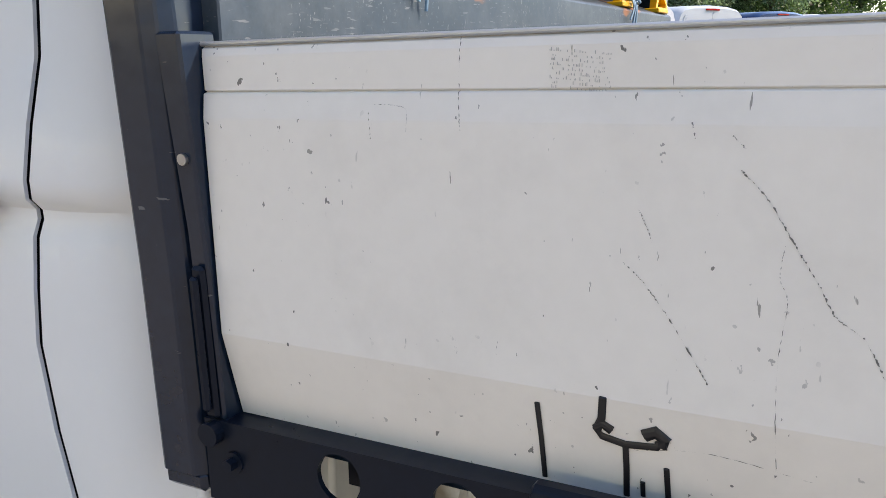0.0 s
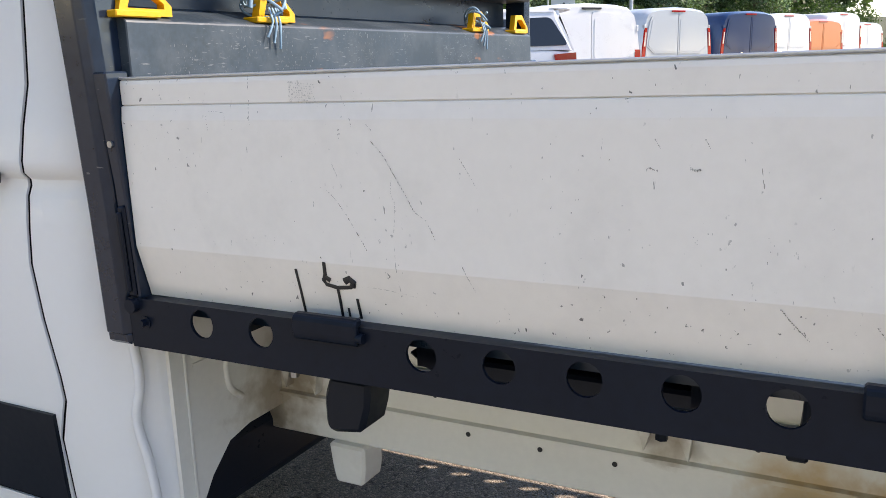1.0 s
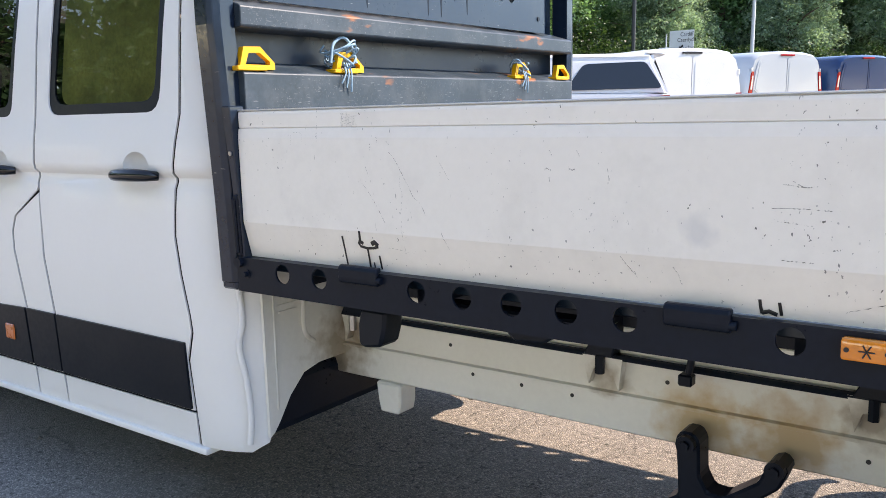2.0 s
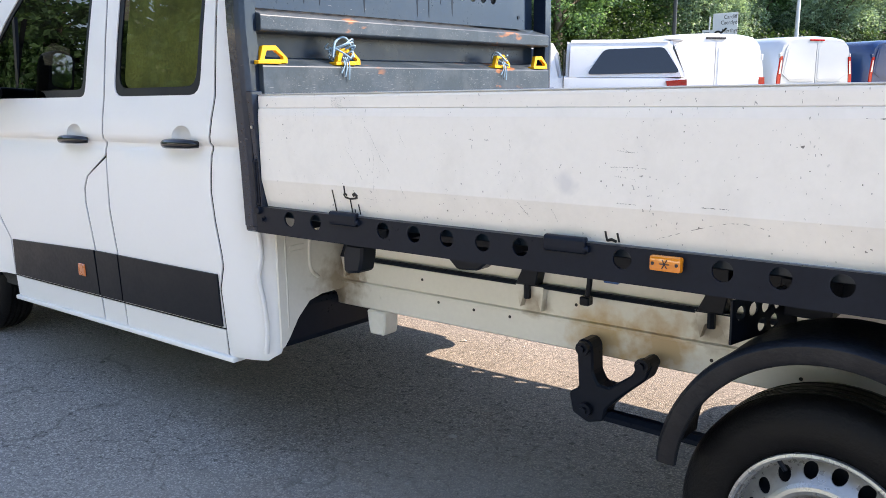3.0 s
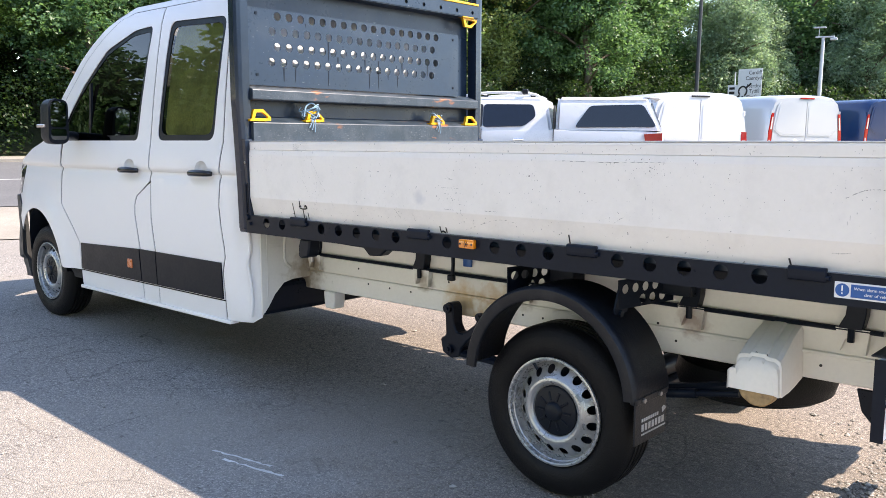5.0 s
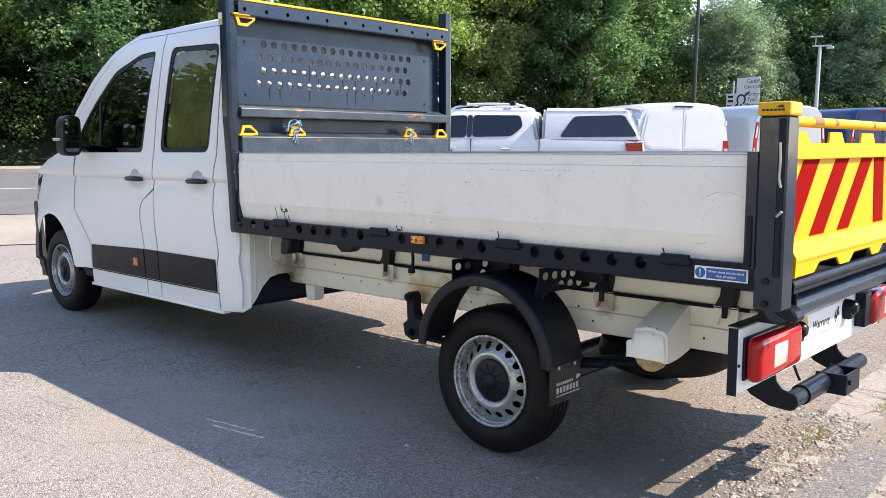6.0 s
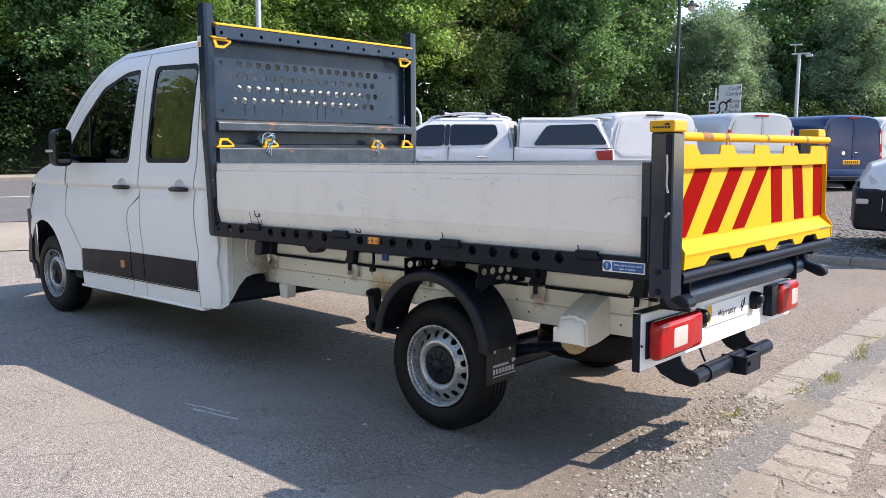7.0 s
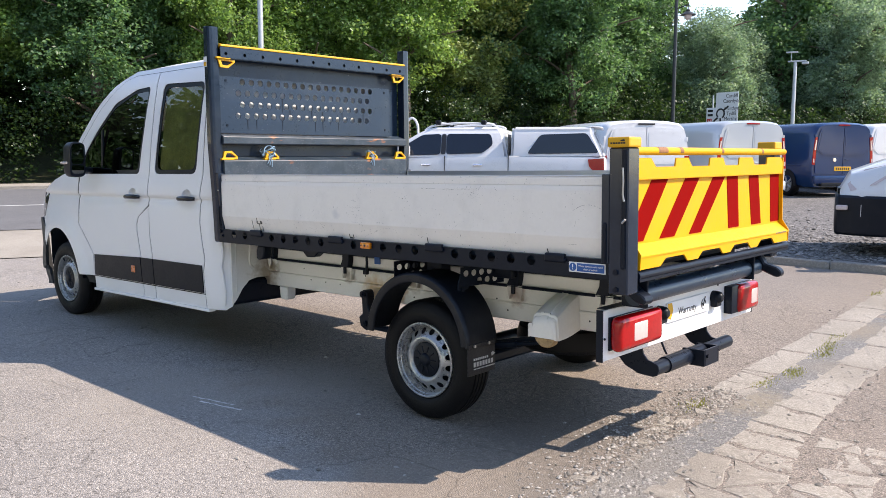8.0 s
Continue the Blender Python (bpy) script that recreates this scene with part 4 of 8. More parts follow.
SCUFFS = [([(0.424, 1.206), (0.440, 1.192), (0.462, 1.164), (0.492, 1.117)], 0.0018), ([(0.507, 1.280), (0.526, 1.261), (0.548, 1.226), (0.563, 1.203), (0.576, 1.180), (0.595, 1.166), (0.609, 1.140)], 0.0020), ([(0.540, 1.228), (0.538, 1.204), (0.544, 1.186), (0.540, 1.137), (0.543, 1.055)], 0.0009),
          ([(0.651, 1.257), (0.665, 1.235), (0.679, 1.212)], 0.0014), ([(1.071, 1.086), (1.086, 1.067), (1.104, 1.047)], 0.0026), ([(0.650, 1.106), (0.658, 1.090), (0.669, 1.066)], 0.0016),
          ([(0.195, 1.318), (0.197, 1.295)], 0.0016), ([(0.201, 1.325), (0.221, 1.324), (0.233, 1.320), (0.233, 1.302)], 0.0010), ([(0.284, 1.381), (0.282, 1.341), (0.285, 1.304)], 0.0012),
          ([(0.436, 1.247), (0.442, 1.234), (0.447, 1.222)], 0.0014), ([(0.472, 1.314), (0.475, 1.301)], 0.0018), ([(0.501, 1.304), (0.510, 1.295)], 0.0016),
          ([(0.435, 1.048), (0.493, 1.058), (0.569, 1.050)], 0.0007), ([(0.909, 1.247), (0.912, 1.250), (0.923, 1.247)], 0.0040), ([(0.962, 1.251), (0.967, 1.249), (0.975, 1.249)], 0.0050),
          ([(0.919, 1.286), (0.926, 1.274)], 0.0018), ([(0.979, 1.286), (0.985, 1.275)], 0.0018), ([(2.296, 1.302), (2.313, 1.216), (2.313, 1.069)], 0.0006),
          ([(1.174, 1.074), (1.184, 1.059), (1.187, 1.046)], 0.0022), ([(2.929, 1.219), (2.986, 1.245), (3.049, 1.243), (3.090, 1.225)], 0.0035), ([(2.895, 1.055), (2.921, 1.055), (2.950, 1.059)], 0.0050),
          ([(1.378, 1.238), (1.396, 1.228), (1.418, 1.230)], 0.0030), ([(1.346, 1.191), (1.393, 1.192), (1.445, 1.190)], 0.0022), ([(1.356, 1.169), (1.412, 1.164)], 0.0026),
          ([(1.365, 1.103), (1.419, 1.102)], 0.0026), ([(2.165, 1.095), (2.188, 1.111), (2.210, 1.122)], 0.0018), ([(1.574, 1.107), (1.647, 1.107)], 0.0030),
          ([(1.363, 1.232), (1.398, 1.227)], 0.0022), ([(1.914, 1.312), (2.163, 1.309), (2.396, 1.315)], 0.0030), ([(1.471, 1.023), (1.640, 1.074), (1.732, 1.068)], 0.0022)]
for pts, w in SCUFFS:
    scuff(pts, w * 0.7, near_side, GREYINK)

b = bmesh.new()
r_ = random.Random(5)
for i in range(46):
    for j in range(9):
        if r_.random() < 0.34:
            x, z = 0.360 + i * 0.0011 + j * 0.0002, 1.366 - j * 0.0035 - i * 0.0001
            box(b, x, x + r_.uniform(0.0003, 0.0005), 0.0157, 0.0162, z, z + r_.uniform(0.0005, 0.0028))
part("scuff_patch", b, RUBBED, near_side, "rubbed grey patch")

# marker lamp and sticker on the rail
near_rail = [o for o in truck.children if o.name.startswith("side_rail")][0]
b = bmesh.new()
box(b, 1.468, 1.548, -0.0220, 0.0000, 0.952, 0.990, 0.006, 2)
lamp = part("marker_lamp", b, AMBER, near_rail, "amber side marker lamp", smooth=40)
b = bmesh.new()
for x in (1.478, 1.538):
    rod(b, (x, -0.0235, 0.971), (x, -0.0200, 0.971), 0.0042)
for k_ in range(6):
    a = k_ * math.pi / 3
    rod(b, (1.508, -0.0230, 0.971), (1.508 + 0.012 * math.cos(a), -0.0230, 0.971 + 0.012 * math.sin(a)), 0.0012, 6)
part("lamp_screw", b, BLACKINK, lamp)
b = bmesh.new()
box(b, 2.916, 3.116, -0.0025, -0.0002, 0.928, 0.976)
st = part("warning_sticker", b, STICKERWHITE, near_rail, "blue and white safety sticker")
b = bmesh.new()
box(b, 2.962, 3.110, -0.0042, -0.0026, 0.933, 0.971)
part("sticker_panel", b, BLUESIGN, st)
b = bmesh.new()
rod(b, (2.938, -0.0026, 0.952), (2.938, -0.0042, 0.952), 0.0195, 24)
part("sticker_disc", b, BLUESIGN, st)
b = bmesh.new()
box(b, 2.936, 2.940, -0.0052, -0.0043, 0.949, 0.966)
box(b, 2.936, 2.940, -0.0052, -0.0043, 0.940, 0.945)
part("exclamation_mark", b, STICKERWHITE, st)
LET = Matrix.Rotation(math.pi / 2, 4, "X")
text_mesh("When alarm sounds stand", 0.0125, Matrix.Translation((3.036, -0.0046, 0.959)) @ LET, STICKERWHITE, "lettering", st)
text_mesh("clear of vehicle", 0.0125, Matrix.Translation((3.036, -0.0046, 0.944)) @ LET, STICKERWHITE, "lettering", st)

# bed floor, cross members
b = bmesh.new()
box(b, -0.01, 3.20, 0.036, W - 0.036, 0.965, 0.987)
part("bed_floor", b, SLATE, truck, "dark steel bed floor")
for i in range(8):
    b = bmesh.new()
    x = 0.12 + i * 0.42
    box(b, x, x + 0.05, 0.06, W - 0.06, 0.925, 0.964)
    part("cross_member", b, BLACK, truck)

# corner posts at the headboard, set in towards their feet
LEAN = [(0.90, 0.030), (1.15, 0.023), (1.40, 0.011), (1.6, 0.0)]


def lean(bm, s):
    bmesh.ops.bisect_plane(bm, geom=bm.verts[:] + bm.edges[:] + bm.faces[:], plane_co=(0, 0, 1.15), plane_no=(0, 0, 1))
    bmesh.ops.bisect_plane(bm, geom=bm.verts[:] + bm.edges[:] + bm.faces[:], plane_co=(0, 0, 1.40), plane_no=(0, 0, 1))
    bmesh.ops.bisect_plane(bm, geom=bm.verts[:] + bm.edges[:] + bm.faces[:], plane_co=(0, 0, 1.60), plane_no=(0, 0, 1))
    for v in bm.verts:
        v.co.y += s * lerp(LEAN, v.co.z)


for y0, y1 in both_sides(-0.032, 0.045):
    far = y0 > 1
    s = -1 if far else 1
    yo = y1 if far else y0
    b = bmesh.new()
    prism(b, [(-0.094, yo + s * 0.012), (-0.084, yo), (-0.040, yo), (-0.028, yo + s * 0.012), (-0.022, yo + s * 0.03), (-0.022, yo + s * 0.077), (-0.094, yo + s * 0.077)], "z", 0.925, 2.405, 0.002)
    box(b, -0.09, -0.03, min(yo + s * 0.004, yo + s * 0.07), max(yo + s * 0.004, yo + s * 0.07), 0.905, 0.93, 0.006)
    lean(b, s)
    post = part("corner_post", b, POST, truck, "dark slate painted steel corner post")
    b = bmesh.new()
    ya, yb = sorted((yo + s * 0.010, yo + s * 0.06))
    prism(b, [(-0.0215, 0.907), (0.004, 0.907), (0.004, 1.0), (-0.001, 1.394), (-0.034, 1.394), (-0.0215, 1.2)], "y", ya, yb, 0.003)
    lean(b, s)
    part("latch_plate", b, POST, post)
    b = bmesh.new()
    ya, yb = sorted((yo + s * 0.002, yo + s * 0.0098))
    box(b, -0.016, 0.002, ya, yb, 1.0, 1.165, 0.004)
    ya, yb = sorted((yo - s * 0.006, yo + s * 0.0018))
    box(b, -0.012, -0.002, ya, yb, 1.01, 1.155, 0.003)
    rod(b, (-0.006, yo + s * 0.012, 0.985), (-0.006, yo - s * 0.008, 0.985), 0.013)
    lean(b, s)
    part("latch", b, BLACK, post)
    b = bmesh.new()
    rod(b, (-0.012, yo + s * 0.012, 1.272), (-0.012, yo + s * 0.006, 1.272), 0.006, 10)
    lean(b, s)
    part("rivet", b, STEEL, post)
    b = bmesh.new()
    rod(b, (0.018, yo + s * 0.02, 0.955), (0.018, yo + s * 0.001, 0.955), 0.012, 12)
    rod(b, (0.018, yo + s * 0.004, 0.955), (0.018, yo - s * 0.009, 0.955), 0.007, 6)
    lean(b, s)
    part("bolt", b, BLACK, post)
    if not far:
        b = bmesh.new()
        box(b, -0.09, -0.052, yo - 0.0016, yo - 0.0003, 2.13, 2.20)
        stk = part("post_sticker", b, STICKERWHITE, post, "small white and yellow sticker")
        b = bmesh.new()
        box(b, -0.087, -0.055, yo - 0.003, yo - 0.0018, 2.135, 2.163)
        part("sticker_panel", b, YELLOW, stk)

# headboard
head = part("headboard", (lambda b: (box(b, -0.112, -0.104, 0.046, W - 0.046, 1.0, 1.675), box(b, -0.112, -0.104, 0.046, W - 0.046, 2.071, 2.271), box(b, -0.112, -0.104, 1.721, W - 0.046, 1.6755, 2.0705), b)[3])(bmesh.new()), SLATE, truck, "dark slate steel headboard between the posts")
b = bmesh.new()
n_ = 17
bands = []
for i, (z, off) in enumerate(((1.80, 0.206), (1.88, 0.245), (1.96, 0.214), (2.04, 0.249))):
    z0, z1 = (1.685, 1.84, 1.92, 2.00, 2.07)[i], (1.685, 1.84, 1.92, 2.00, 2.07)[i + 1]
    bands.append((z0, z1, [(off + 0.0783 * j, z, 0.0225) for j in range(n_)]))
bands[0] = (1.76, 1.84, bands[0][2])
bands.insert(0, (1.675, 1.76, []))
# the perforated field has open air behind it
plate(b, 0.047, 1.72, bands, lambda u, v, d: Vector((-0.045 - d, u, v)), 0.005, 12)
box(b, -0.10, -0.0505, 1.705, 1.7195, 1.68, 2.065)
box(b, -0.1035, -0.045, 0.047, 1.72, 2.0705, 2.0745)
box(b, -0.1035, -0.045, 0.047, 0.052, 1.68, 2.07)
part("perforated_panel", b, SLATE, head, "slate steel panel with four rows of round holes")
for yy, z0, z1 in ((0.285, 1.70, 1.776), (0.363, 1.70, 1.776), (0.60, 1.83, 1.936), (0.598, 1.69, 1.776), (0.67, 1.80, 1.857), (0.88, 1.80, 1.857), (0.915, 1.69, 1.776), (0.99, 1.69, 1.79), (0.99, 1.80, 1.857), (1.07, 1.75, 1.776), (1.15, 1.71, 1.776), (1.19, 1.79, 1.857), (0.44, 2.0, 2.02), (1.42, 1.79, 1.857)):
    b = bmesh.new()
    prism(b, [(yy - 0.005, z1), (yy + 0.005, z1), (yy + 0.003, z0 + 0.02), (yy + 0.001, z0), (yy - 0.002, z0 + 0.01)], "x", -0.0449, -0.0442)
    part("dirt_run", b, BLACK, head, "dark run of dirt below a hole")
b = bmesh.new()
plate(b, 0.046, W - 0.046, [(2.195, 2.27, [(0.09 + 0.1565 * j, 2.225, 0.0125) for j in range(12)])], lambda u, v, d: Vector((0.0 - d, u, v)), 0.006, 12)
box(b, -0.10, -0.0065, 0.046, W - 0.046, 2.19, 2.196)
part("top_beam", b, SLATE, head, "slate steel top beam with small holes")
b = bmesh.new()
prism(b, [(-0.10, 2.272), (0.004, 2.272), (0.004, 2.284), (-0.02, 2.292), (-0.10, 2.292)], "y", 0.046, W - 0.046, 0.002)
part("top_strip", b, YELLOW, head, "worn yellow painted top edge")
for z0, z1, zt in ((1.595, 1.648, 1.683), (1.30, 1.478, 1.514)):
    b = bmesh.new()
    prism(b, [(-0.10, z0), (-0.006, z0), (0.0, z0 + 0.006), (0.0, z1), (-0.006, z1 + 0.005), (-0.10, zt)], "y", 0.046, W - 0.046, 0.002)
    part("ledge", b, LEDGE, head, "scratched and rusty steel ledge")
b = bmesh.new()
prism(b, [(-0.10, 1.0), (0.03, 1.0), (0.03, 1.19), (0.0, 1.299), (-0.10, 1.299)], "y", 0.046, W - 0.046, 0.002)
part("ledge", b, LEDGE, head)
for yy, zz in ((0.11, 1.73), (0.11, 2.045), (1.665, 1.73), (1.665, 2.04)):
    b = bmesh.new()
    rod(b, (-0.046, yy, zz), (-0.041, yy, zz), 0.009, 8)
    part("bolt", b, BLACK, head)


def lash_ring(y, z, parent, flip=False, wid=0.15):
    """A yellow trapezium lashing ring standing on a ledge or hanging from the beam."""
    b = bmesh.new()
    s = -1 if flip else 1
    t = 0.011
    pts = [(y - wid / 2, z), (y - wid * 0.36, z + s * 0.058), (y + wid * 0.10, z + s * 0.060), (y + wid / 2, z + s * 0.018), (y + wid / 2, z)]
    k = len(pts)
    cy, cz = sum(p[0] for p in pts) / k, z + s * 0.026
    inner = [(cy + (p[0] - cy) * 0.68, cz + (p[1] - cz) * 0.52) for p in pts]
    x0, x1 = -0.030, -0.012
    rows = []
    for x in (x0, x1):
        rows.append(([b.verts.new((x, u, v)) for u, v in pts], [b.verts.new((x, u, v)) for u, v in inner]))
    for i in range(k):
        j = (i + 1) % k
        b.faces.new((rows[0][0][i], rows[0][0][j], rows[0][1][j], rows[0][1][i]))
        b.faces.new((rows[1][0][j], rows[1][0][i], rows[1][1][i], rows[1][1][j]))
        b.faces.new((rows[0][0][j], rows[0][0][i], rows[1][0][i], rows[1][0][j]))
        b.faces.new((rows[0][1][i], rows[0][1][j], rows[1][1][j], rows[1][1][i]))
    box(b, -0.04, 0.0, y - wid * 0.62, y + wid * 0.2, z - 0.004 if not flip else z, z + 0.008 if not flip else z + 0.012, 0.002)
    ob = part("lashing_ring", b, YELLOW, parent, "chipped yellow lashing ring")
    return ob


for y in (0.105, 0.47, 1.485, 1.815):
    lash_ring(y, 1.489, head, wid=0.125)
for y in (0.10, 1.80):
    lash_ring(y, 2.188, head, True, 0.14)

# knotted blue rope on two of the rings
def rope(y, z, seed, big):
    r = random.Random(seed)
    b = bmesh.new()
    for k_ in range(5 if big else 3):
        a0 = r.uniform(0, 6)
        path = [(-0.02 + 0.03 * math.cos(a0 + i * 0.8) + 0.012 * r.uniform(-1, 1), y + 0.03 * math.sin(a0 * 2 + i * 0.7) * (1 + 0.2 * k_), z + 0.02 * math.sin(i * 1.1 + k_) + 0.012 * k_) for i in range(9)]
        sweep(b, smooth_pts(path, 3), 0.0032, 6)
    if big:
        sweep(b, smooth_pts([(-0.02, y - 0.045, z), (-0.02, y - 0.03, z + 0.055), (-0.015, y + 0.01, z + 0.075), (-0.01, y + 0.04, z + 0.045), (0.0, y + 0.045, z)], 5), 0.0048, 7)
    for k_ in range(3):
        sweep(b, smooth_pts([(0.0, y + 0.01 * k_ - 0.01, z), (0.012, y + 0.012 * k_ - 0.015, z - 0.03), (0.008, y + 0.02 * k_ - 0.03, z - 0.06 - 0.012 * k_)], 4), 0.0028, 6)
    return tagged(part("rope", b, ROPE, None, smooth=60), "frayed pale blue rope knotted round a lashing ring", "rope")


for y, sd, big in ((0.44, 4, True), (1.475, 9, False)):
    ro = rope(y, 1.515, sd, big)
    ro.matrix_basis = truck.matrix_basis.copy()

# tailboard
tail = part("tailboard", (lambda b: (box(b, 3.178, 3.186, 0.09, W + 0.0, 1.05, 1.40), b)[1])(bmesh.new()), TAILYELLOW, truck, "yellow tailboard with red warning stripes, closed")
TC = [(0.262, 0.497, 0.037), (0.648, 0.882, 0.03), (1.06, 1.258, 0.02), (1.458, 1.66, 0.02)]
out = [(0.085, 1.365), (1.93, 1.365), (1.93, 1.425), (1.88, 1.462)]
for a0_, a1_, sl in reversed(TC):
    out += [(a1_ + 0.01, 1.462), (a1_, 1.42), (a0_ + sl, 1.42), (a0_ - 0.01, 1.462)]
out += [(0.11, 1.462), (0.085, 1.44)]
b = bmesh.new()
prism(b, [(y, z) for y, z in out], "x", 3.196, 3.204)
part("upper_flange", b, TAILYELLOW, tail)
b = bmesh.new()
rod(b, (3.20, 0.085, 1.494), (3.20, 1.935, 1.494), 0.019, 20)
tube = part("top_tube", b, TAILYELLOW, tail, "yellow top tube with bare worn patches", smooth=40)
for y0, ln in ((0.30, 0.085), (1.0, 0.02), (0.52, 0.03), (1.55, 0.02)):
    b = bmesh.new()
    revolve(b, [(0.0196, y0), (0.0199, y0 + 0.01), (0.0199, y0 + ln), (0.0196, y0 + ln + 0.008)], (3.20, 0, 1.494), "y", 20, -0.5, 2.2)
    part("rust_patch", b, RUST, tube)
b = bmesh.new()
prism(b, [(3.187, 1.40), (3.204, 1.366), (3.204, 1.362), (3.187, 1.36)], "y", 0.088, W + 0.005)
part("bend", b, TAILYELLOW, tail)
b = bmesh.new()
prism(b, [(3.1865, 1.062), (3.187, 1.06), (3.240, 1.018), (3.248, 1.012), (3.248, 1.005), (3.205, 1.005), (3.187, 1.02)], "y", 0.088, W + 0.015)
part("lower_ledge", b, TAILYELLOW, tail, "sunlit yellow ledge along the tailboard's foot")
BC = [(0.311, 0.558), (0.712, 0.974), (1.106, 1.347), (1.48, 1.70)]
out = [(0.09, 1.010), (0.095, 0.950), (0.15, 0.950)]
for a0_, a1_ in BC:
    out += [(a0_ - 0.03, 0.950), (a0_ + 0.025, 0.985), (a1_ - 0.03, 0.985), (a1_ + 0.01, 0.950)]
out += [(1.93, 0.950), (1.935, 1.010)]
b = bmesh.new()
prism(b, out, "x", 3.236, 3.244)
part("lower_flange", b, TAILYELLOW, tail)
for y in (0.082, 1.918):
    b = bmesh.new()
    prism(b, [(3.18, 0.955), (3.247, 0.948), (3.250, 1.02), (3.21, 1.08), (3.206, 1.46), (3.18, 1.46)], "y", y, y + 0.006)
    part("end_plate", b, TAILYELLOW, tail)
STR = [((0.29, 0.455), (0.045, 0.215)), ((0.64, 0.80), (0.375, 0.53)), ((0.965, 1.115), (0.69, 0.83)), ((1.14, 1.285), (1.175, 1.315)), ((1.44, 1.58), (1.495, 1.635)), ((1.76, 1.90), (1.785, 1.92))]
for i, ((t0, t1), (b0, b1)) in enumerate(STR):
    b = bmesh.new()
    pl = [(t0, 1.359), (t1, 1.359), (b1, 1.072), (b0, 1.072)]
    if i == 0:
        pl = [(0.29, 1.359), (0.455, 1.359), (0.215, 1.072), (0.092, 1.072), (0.092, 1.127)]
    prism(b, pl, "x", 3.1862, 3.1885)
    part("red_stripe", b, RED, tail)
b = bmesh.new()
for i in range(6):
    box(b, 3.2482, 3.2492, 1.72 + i * 0.028, 1.742 + i * 0.028, 1.0055, 1.0118)
part("maker_mark", b, GREYINK, tail, "worn maker's mark")

# rear posts
for y0, y1 in both_sides(-0.034, 0.075):
    far = y0 > 1
    s = -1 if far else 1
    yo = y1 if far else y0
    dx = -0.072 if far else 0.0
    ya, yb = sorted((yo, yo + s * 0.10))
    b = bmesh.new()
    box(b, 3.148 + dx, 3.246 + dx, ya, yb, 0.845, 1.509, 0.006)
    post = part("rear_post", b, POST, truck, "dark slate steel rear post with a yellow cap")
    b = bmesh.new()
    ya, yb = sorted((yo - s * 0.006, yo + s * 0.106))
    box(b, 3.141 + dx, 3.253 + dx, ya, yb, 1.5095, 1.556, 0.008, 2)
    cap = part("post_cap", b, YELLOW, post, "yellow plastic post cap")
    if not far:
        b = bmesh.new()
        for i in range(6):
            box(b, 3.158 + i * 0.013, 3.168 + i * 0.013, yo - 0.0075, yo - 0.0062, 1.525, 1.532)
        prism(b, [(3.205, 1.538), (3.232, 1.535), (3.228, 1.545), (3.215, 1.543)], "y", yo - 0.0075, yo - 0.0062)
        part("maker_mark", b, BLACKINK, cap)
    b = bmesh.new()
    ya, yb = sorted((yo + s * 0.006, yo + s * 0.05))
    box(b, 3.106 + dx, 3.1475 + dx, ya, yb, 0.982, 1.39, 0.003)
    part("latch_plate", b, POST, post)
    b = bmesh.new()
    ya, yb = sorted((yo - s * 0.004, yo + s * 0.0055))
    box(b, 3.114 + dx, 3.134 + dx, ya, yb, 0.985, 1.17, 0.004)
    part("latch", b, BLACK, post)
    b = bmesh.new()
    ya, yb = sorted((yo - s * 0.006, yo - s * 0.0005))
    box(b, 3.214 + dx, 3.236 + dx, ya, yb, 0.965, 1.17, 0.004)
    box(b, 3.216 + dx, 3.238 + dx, ya, yb, 1.19, 1.50, 0.003)
    part("latch_rail", b, BLACK, post)
    b = bmesh.new()
    sweep(b, [(3.225 + dx, yo - s * 0.012, 1.42), (3.229 + dx, yo - s * 0.014, 1.36), (3.226 + dx, yo - s * 0.012, 1.30), (3.232 + dx, yo - s * 0.012, 1.27)], 0.0045, 8)
    rod(b, (3.222 + dx, yo - s * 0.01, 1.172), (3.24 + dx, yo - s * 0.012, 1.19), 0.005, 8)
    part("latch_chain", b, STEEL, post)
    for zz in (0.948, 0.868):
        b = bmesh.new()
        rod(b, (3.19 + dx, yo - s * 0.001, zz), (3.19 + dx, yo - s * 0.009, zz), 0.013, 6)
        part("bolt", b, BLACK, post)
b = bmesh.new()
rod(b, (3.226, 0.085, 0.920), (3.226, W + 0.02, 0.920), 0.021, 16)
box(b, 3.20, 3.245, 0.085, W + 0.02, 0.893, 0.907)
part("rear_bar", b, BLACK, truck, "black steel bar under the tailboard", smooth=40)
for y in (0.15, W - 0.25):
    b = bmesh.new()
    k_ = 0.74 if y > 1 else 0.5
    prism(b, [(3.10 + (x_ - 3.10) * k_, 0.90 + (z_ - 0.90) * (0.74 if y > 1 else 0.62)) for x_, z_ in [(3.10, 0.90), (3.20, 0.87), (3.24, 0.80), (3.34, 0.775), (3.375, 0.745), (3.37, 0.705), (3.33, 0.695), (3.24, 0.73), (3.14, 0.78), (3.08, 0.83)]], "y", y, y + (0.06 if y > 1 else 0.085), 0.008)
    part("hinge_arm", b, BLACK, truck)
b = bmesh.new()
rod(b, (3.14, 0.22, 0.805), (3.14, W - 0.22, 0.805), 0.05, 24)
part("cross_tube", b, SLATE, truck, "slate steel tube under the bed's tail", smooth=40)
for y in (0.24, 1.52):
    b = bmesh.new()
    box(b, 3.06, 3.20, y, y + 0.012, 0.745, 0.88, 0.003)
    part("tube_bracket", b, BLACK, truck)

